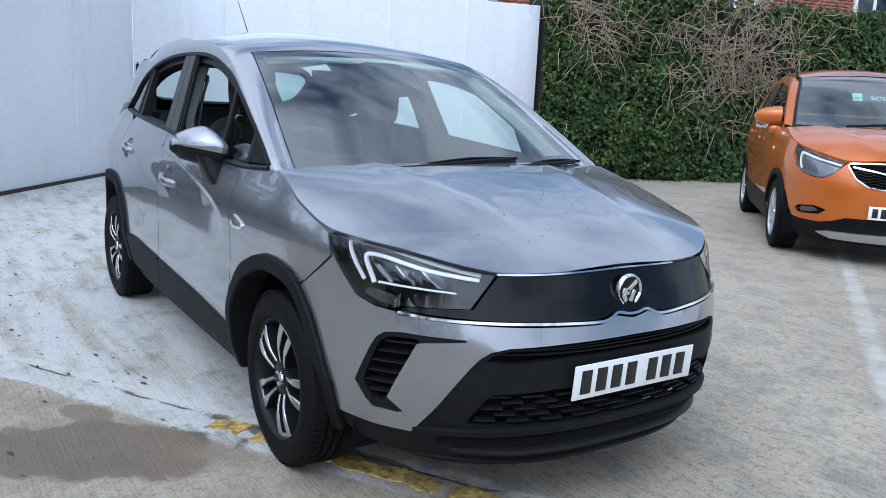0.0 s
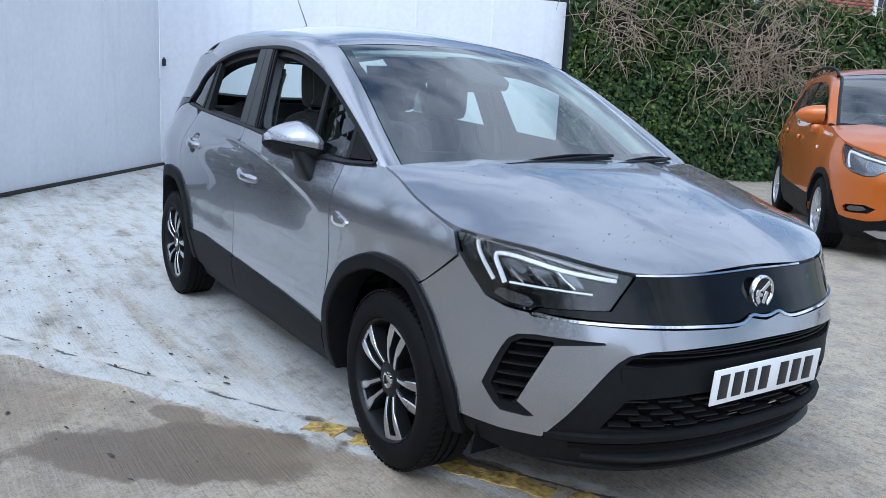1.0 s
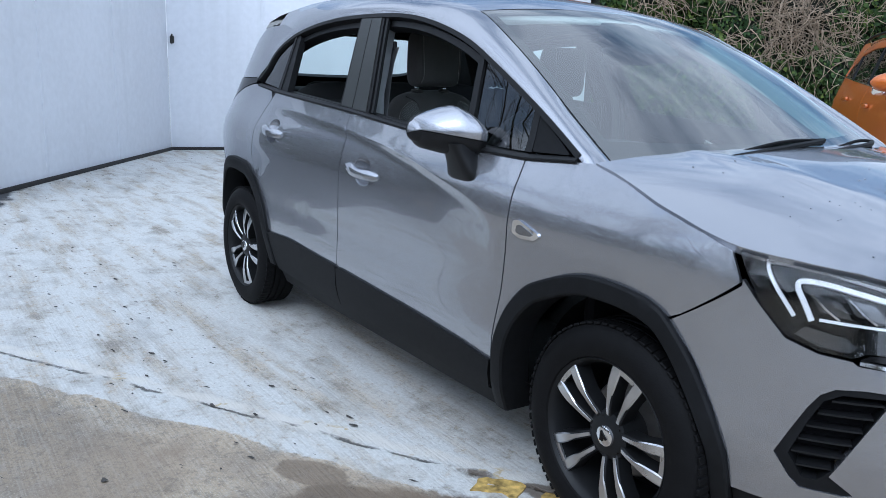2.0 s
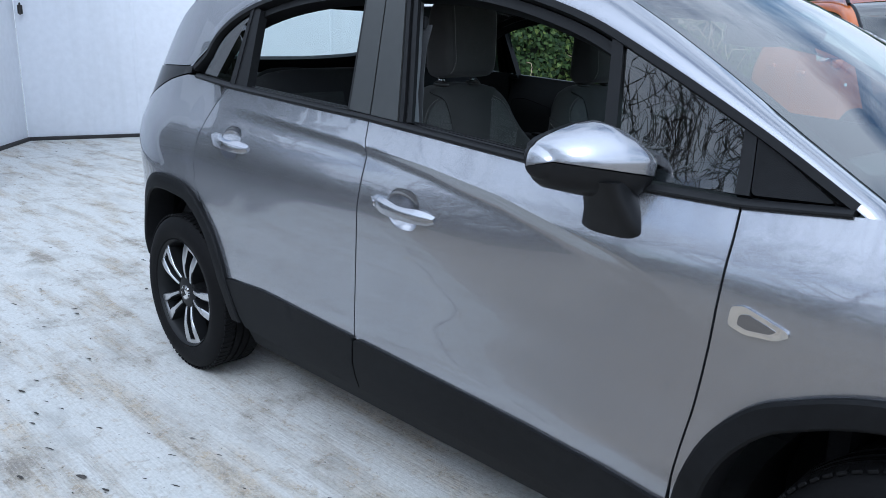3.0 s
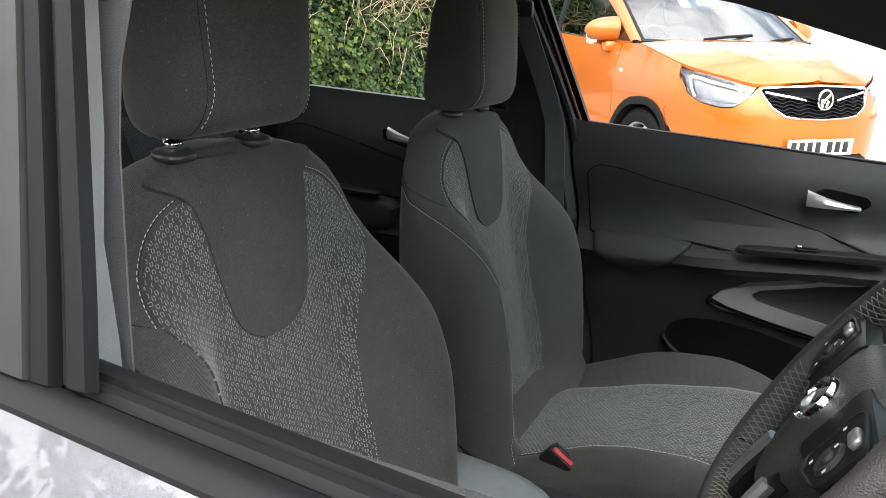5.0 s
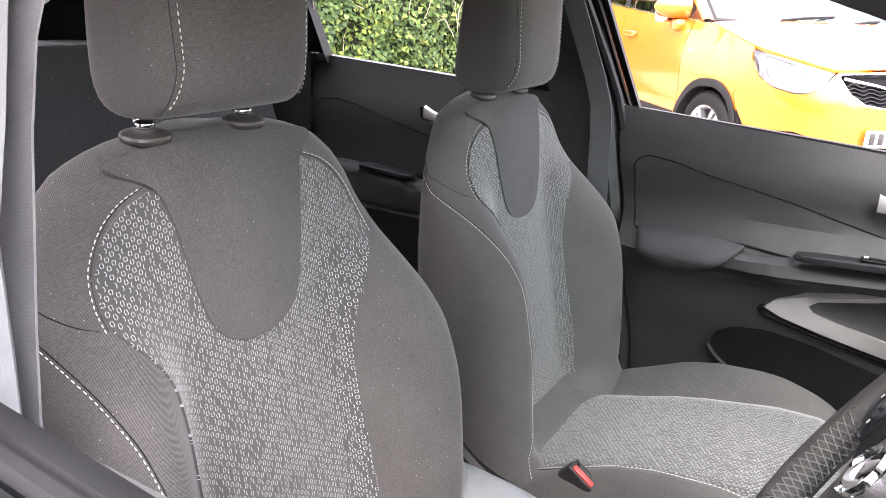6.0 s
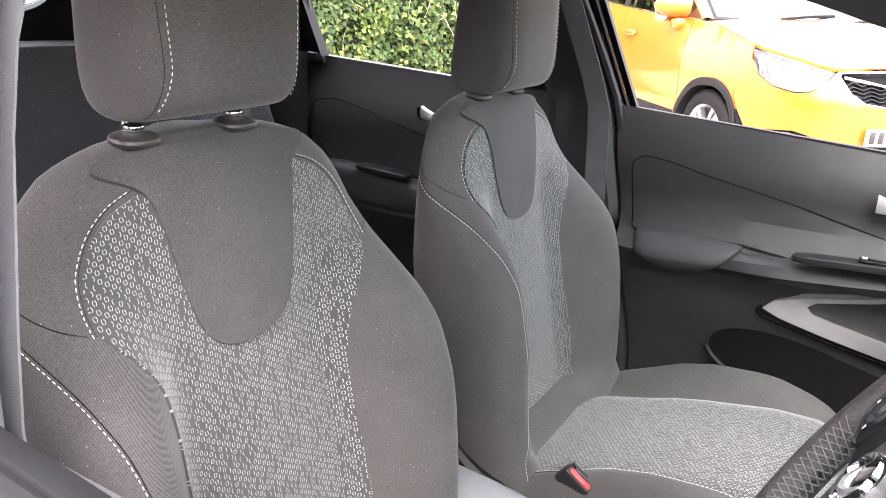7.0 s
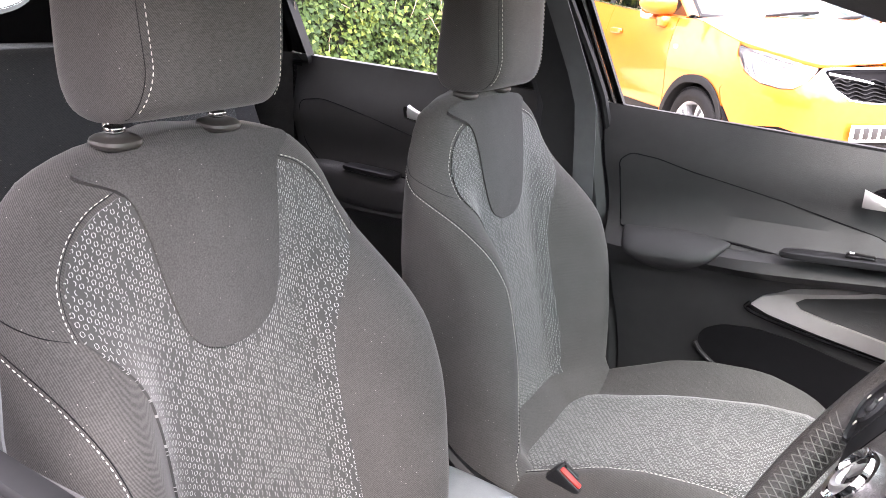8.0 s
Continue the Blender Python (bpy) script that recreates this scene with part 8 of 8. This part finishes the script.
rail = [(x, y * 1.0 - .015, z + .045) for x, y, z in o_top[16:]]
rail = [tuple(np.array(o_top[15]) + (0, -.01, .01))] + rail + [tuple(np.array(o_top[-1]) + (-.06, -.01, .0))]
pair("roof_rail", tube(rail, .016, 8), SATIN_BLACK, suv, "black roof rail")
rows = []
for k, q in enumerate(o_top[:17]):
    t0 = k / 16
    rows.append([(q[0] + (.14 * (1 - t0) + .05 * t0) * (1 - t * t), (q[1] + .006) * t, q[2] + (-.015 * (1 - t0) + .03 * t0) * (1 - t * t)) for t in np.linspace(1, -1, 17)])
ws_ = build("windscreen", *loft(rows), SCREEN, suv, "windscreen with a sold sign")
ws_.visible_shadow = False
for sgn in (1, -1):
    build("dark_border", *tube([(q[0] - .01, sgn * (q[1] + .02), q[2] - .008) for q in o_top[:17]], .022, 6), SATIN_BLACK, ws_)
build("dark_border", *tube([tuple(np.array(p) + (-.008, 0, -.01)) for p in rows[0]], .03, 6), SATIN_BLACK, ws_)
build("scuttle", *loft([[(x, y, z) for y in np.linspace(-.68, .68, 9)] for x, z in ((1.26, 1.07), (1.14, 1.085), (1.0, 1.06))]), BLACK_PLASTIC, suv)
for a, b in (((1.165, -.30, 1.112), (1.05, .20, 1.145)), ((1.145, .30, 1.105), (1.00, .62, 1.125))):
    build("wiper", *tube([a, tuple((np.array(a) + b) / 2 + (.015, 0, .006)), b], .010, 6), BLACK_PLASTIC, suv)
build("rear_screen", *sheet([(-1.86, 1.22), (-1.80, 1.52), (-3.40, 1.52), (-3.34, 1.22)], ob_, .1, depth=.005)[:2], SUV_GLASS, suv)
build("tailgate", *sheet([(-1.66, 1.2), (-1.66, .30), (-3.54, .30), (-3.54, 1.2)], ob_.inner(.004), .1)[:2], ORANGE, suv)
pair("tail_pillar", sheet([(-1.37, 1.22), (-1.30, 1.33), (-1.15, 1.43), (-.9, 1.49), (-1.2, 1.57), (-1.75, 1.55), (-1.80, 1.22)], ob_.inner(.006), .08), ORANGE, suv)
# cabin, dim behind glass
cab = build("cabin", *moved(block(1.9, 1.3, .05, .02), pose(-.25, 0, .50)), CARPET, suv)
build("dashboard", *moved(pillow(.42, 1.34, .26, 4, 30, 10), pose(.83, 0, .99)), TRIM_PLASTIC, cab)
build("bulkhead", *moved(block(.04, 1.4, .8, .02), pose(1.0, 0, .66)), VOID, cab)
build("headlining", *loft([[(x, y, z - .06) for x, y, z in r_] for r_ in ([(q[0], q[1] * t, q[2] + .03) for t in np.linspace(-.95, .95, 9)] for q in o_top[17:])]), PALE_TRIM, cab)
for y in (-.37, .37):
    build("front_seat", *moved(pillow(.15, .48, .66, 4, 24, 12), pose(-.15, y, .87, 0, -14, 0)), CLOTH, cab)
    build("headrest", *moved(pillow(.10, .26, .18, 4, 20, 10), pose(-.27, y, 1.32, 0, -10, 0)), CLOTH, cab)
build("bench_back", *moved(pillow(.15, 1.25, .60, 5, 30, 12), pose(-1.0, 0, .88, 0, -14, 0)), CLOTH, cab)
build("steering_wheel", *moved(tube([(.18 * math.cos(a), .18 * math.sin(a), 0) for a in np.linspace(0, 2 * math.pi, 40)[:-1]], .016, 8, True), pose(.50, -.37, 1.03, 0, -65, 0)), LEATHER, cab)
build("interior_mirror", *moved(pillow(.04, .24, .07, 4, 20, 8), pose(.38, 0, 1.42)), TRIM_PLASTIC, cab)
# door furniture
for o, sg in zip(o_doors, (1, -1)):
    sh = []
    for t in np.linspace(0, 1, 11):
        y = -.80 - .24 * (1 - t)
        e = max((1 - (1 - t) ** 2.6) ** .5, .15)
        sh.append([(.70 + .03 * t + .085 * e * (math.cos(a) if math.cos(a) > 0 else .6 * math.cos(a)), y, 1.175 + .085 * e * math.copysign(abs(math.sin(a)) ** .8, math.sin(a)) - .01 * (1 - t)) for a in np.linspace(0, 2 * math.pi, 21)[:-1]])
    fl = (lambda s: s) if sg > 0 else (lambda s: mirrored(*s))
    mi = build("door_mirror", *fl(loft(sh, True, True)), ORANGE, o, "orange door mirror", sharp=50)
    build("mirror_glass", *fl(moved(pillow(.006, .18, .12, 5, 20, 8), pose(.665, -.92, 1.175))), MIRROR, mi)
    build("mirror_foot", *fl(moved(pillow(.10, .14, .09, 4, 16, 8), pose(.73, -.83, 1.105))), ORANGE, mi)
    y = ob_(.98, .93)
    build("side_repeater", *fl(moved(pillow(.05, .012, .022, 3, 16, 8), pose(.985, y[1] - .002, .93))), LAMP_WHITE, o)
for x, z in ((.02, .975), (-.86, 1.01)):
    pair("door_handle", moved(pillow(.20, .035, .035, 4, 24, 8), pose(x, ob_(x, z)[1] - .018, z)), ORANGE, suv, "orange door handle")
for x in (1.2775, -1.2775):
    make_wheel("wheel", suv, pose(x, -.855, .335, 0, 30, 0), 1, .335, .228, .215, 5, False)
    make_wheel("wheel", suv, pose(x, .855, .335, 0, 10, 180), 1, .335, .228, .215, 5, False)


# papers in its windscreen


def writing(name, text, size, m, material, parent=None, label="", category=""):
    cu = bpy.data.curves.new(name, "FONT")
    cu.body, cu.size, cu.extrude, cu.align_x, cu.align_y = text, size, .0015, "CENTER", "CENTER"
    tmp = bpy.data.objects.new(name, cu)
    scene.collection.objects.link(tmp)
    me = bpy.data.meshes.new_from_object(tmp.evaluated_get(bpy.context.evaluated_depsgraph_get()))
    bpy.data.objects.remove(tmp)
    me.materials.clear()
    me.materials.append(material)
    o = new(name, me)
    o.parent, o.matrix_basis = parent, m
    if label:
        o["label"] = label
    return o


# the sign faces forward and up with the glass
SIGN = Matrix.Translation((.575, -.02, 1.455)) @ Matrix(((0, -.80, .60, 0), (1, 0, 0, 0), (0, .60, .80, 0), (0, 0, 0, 1)))
card = tagged(new("sold_sign"), "dark card with pale letters and a green ticket", "sign")
card.matrix_world = suv.matrix_world @ SIGN
build("card", *moved(block(.34, .12, .003, .001), pose(.10, 0, 0)), INK_BLUE, card)
writing("lettering", "SOLD", .085, pose(.12, 0, .003), PAPER, card)
build("ticket", *moved(block(.085, .125, .003, .001), pose(-.10, .012, .002)), PALE_GREEN, card)
writing("lettering", "181", .042, pose(-.10, -.005, .0045), INK, card)
paper_sheet = tagged(build("paper_sheet", *block(.42, .15, .003, .001), PAPER), "pale paper lying behind the windscreen", "paper")
paper_sheet.matrix_world = suv.matrix_world @ Matrix.Translation((.93, .18, 1.128)) @ pose(0, 0, 0, 0, 6, 90)

# ---- white van beyond ----
van = empty("white_van", "white van parked beyond the orange car", "van", at=pose(5.2, 13.2, 0, 0, 0, 160))
rows = []
for x, zr, w in ((-2.3, 1.85, .86), (-2.2, 1.95, .92), (.6, 1.95, .94), (1.1, 1.55, .93), (1.5, 1.12, .92), (2.1, 1.0, .88), (2.35, .80, .80)):
    rows.append([(x, w * .97, .3), (x, w, .6), (x, w * .985, min(zr, 1.05)), (x, w * .86, zr - .06), (x, w * .70, zr), (x, -w * .70, zr), (x, -w * .86, zr - .06), (x, -w * .985, min(zr, 1.05)), (x, -w, .6), (x, -w * .97, .3)])
build("body", *loft(rows, True, True), WHITE_PAINT, van, "white panel body", sharp=40)
for s in (-1, 1):
    for x0, x1 in ((-.2, .75), (-1.2, -.3), (-2.1, -1.3)):
        build("side_window", *moved(block(x1 - x0, .02, .48, .03), pose((x0 + x1) / 2, s * .895, 1.44, 12 * s, 0, 0)), SUV_GLASS, van)
    for x in (-1.5, 1.45):
        make_wheel("wheel", van, pose(x, s * .92, .33, 0, 10, 0 if s < 0 else 180), 1, .33, .20, .2, 5, False)


# the upper body stands a little higher than the skin's table
def taller(z, x):
    nose = min(1, max(0, (x - 1.5) / .3)) * float(np.interp(z, (.18, .44, .85, .95, 1.05), (0, -.050, -.045, -.012, 0)))
    return z + nose + float(np.interp(z, (.92, 1.10, 1.65), (0, .062, .12)))


for ob in [o for o in bpy.data.objects if o.type == "MESH" and (o.parent is suv or (o.parent is not None and o.parent.parent is suv))]:
    if ob.matrix_basis == Matrix.Identity(4) and ob.parent.matrix_basis == (suv.matrix_basis if ob.parent is suv else Matrix.Identity(4)):
        for v in ob.data.vertices:
            v.co.z = taller(v.co.z, v.co.x)
        ob.data.update()


# no part lies deeper than thing > part > piece
def flatten():
    for ob in list(bpy.data.objects):
        chain, q = [], ob.parent
        while q is not None:
            chain.append(q)
            q = q.parent
        if len(chain) > 2:
            m = pose(0, 0, 0)
            for q in [ob] + chain[:-2]:
                m = q.matrix_parent_inverse @ q.matrix_basis if q is ob else q.matrix_parent_inverse @ q.matrix_basis @ m
            keep = chain[-2]
            ob.parent = keep
            ob.matrix_parent_inverse = Matrix.Identity(4)
            ob.matrix_basis = m


flatten()
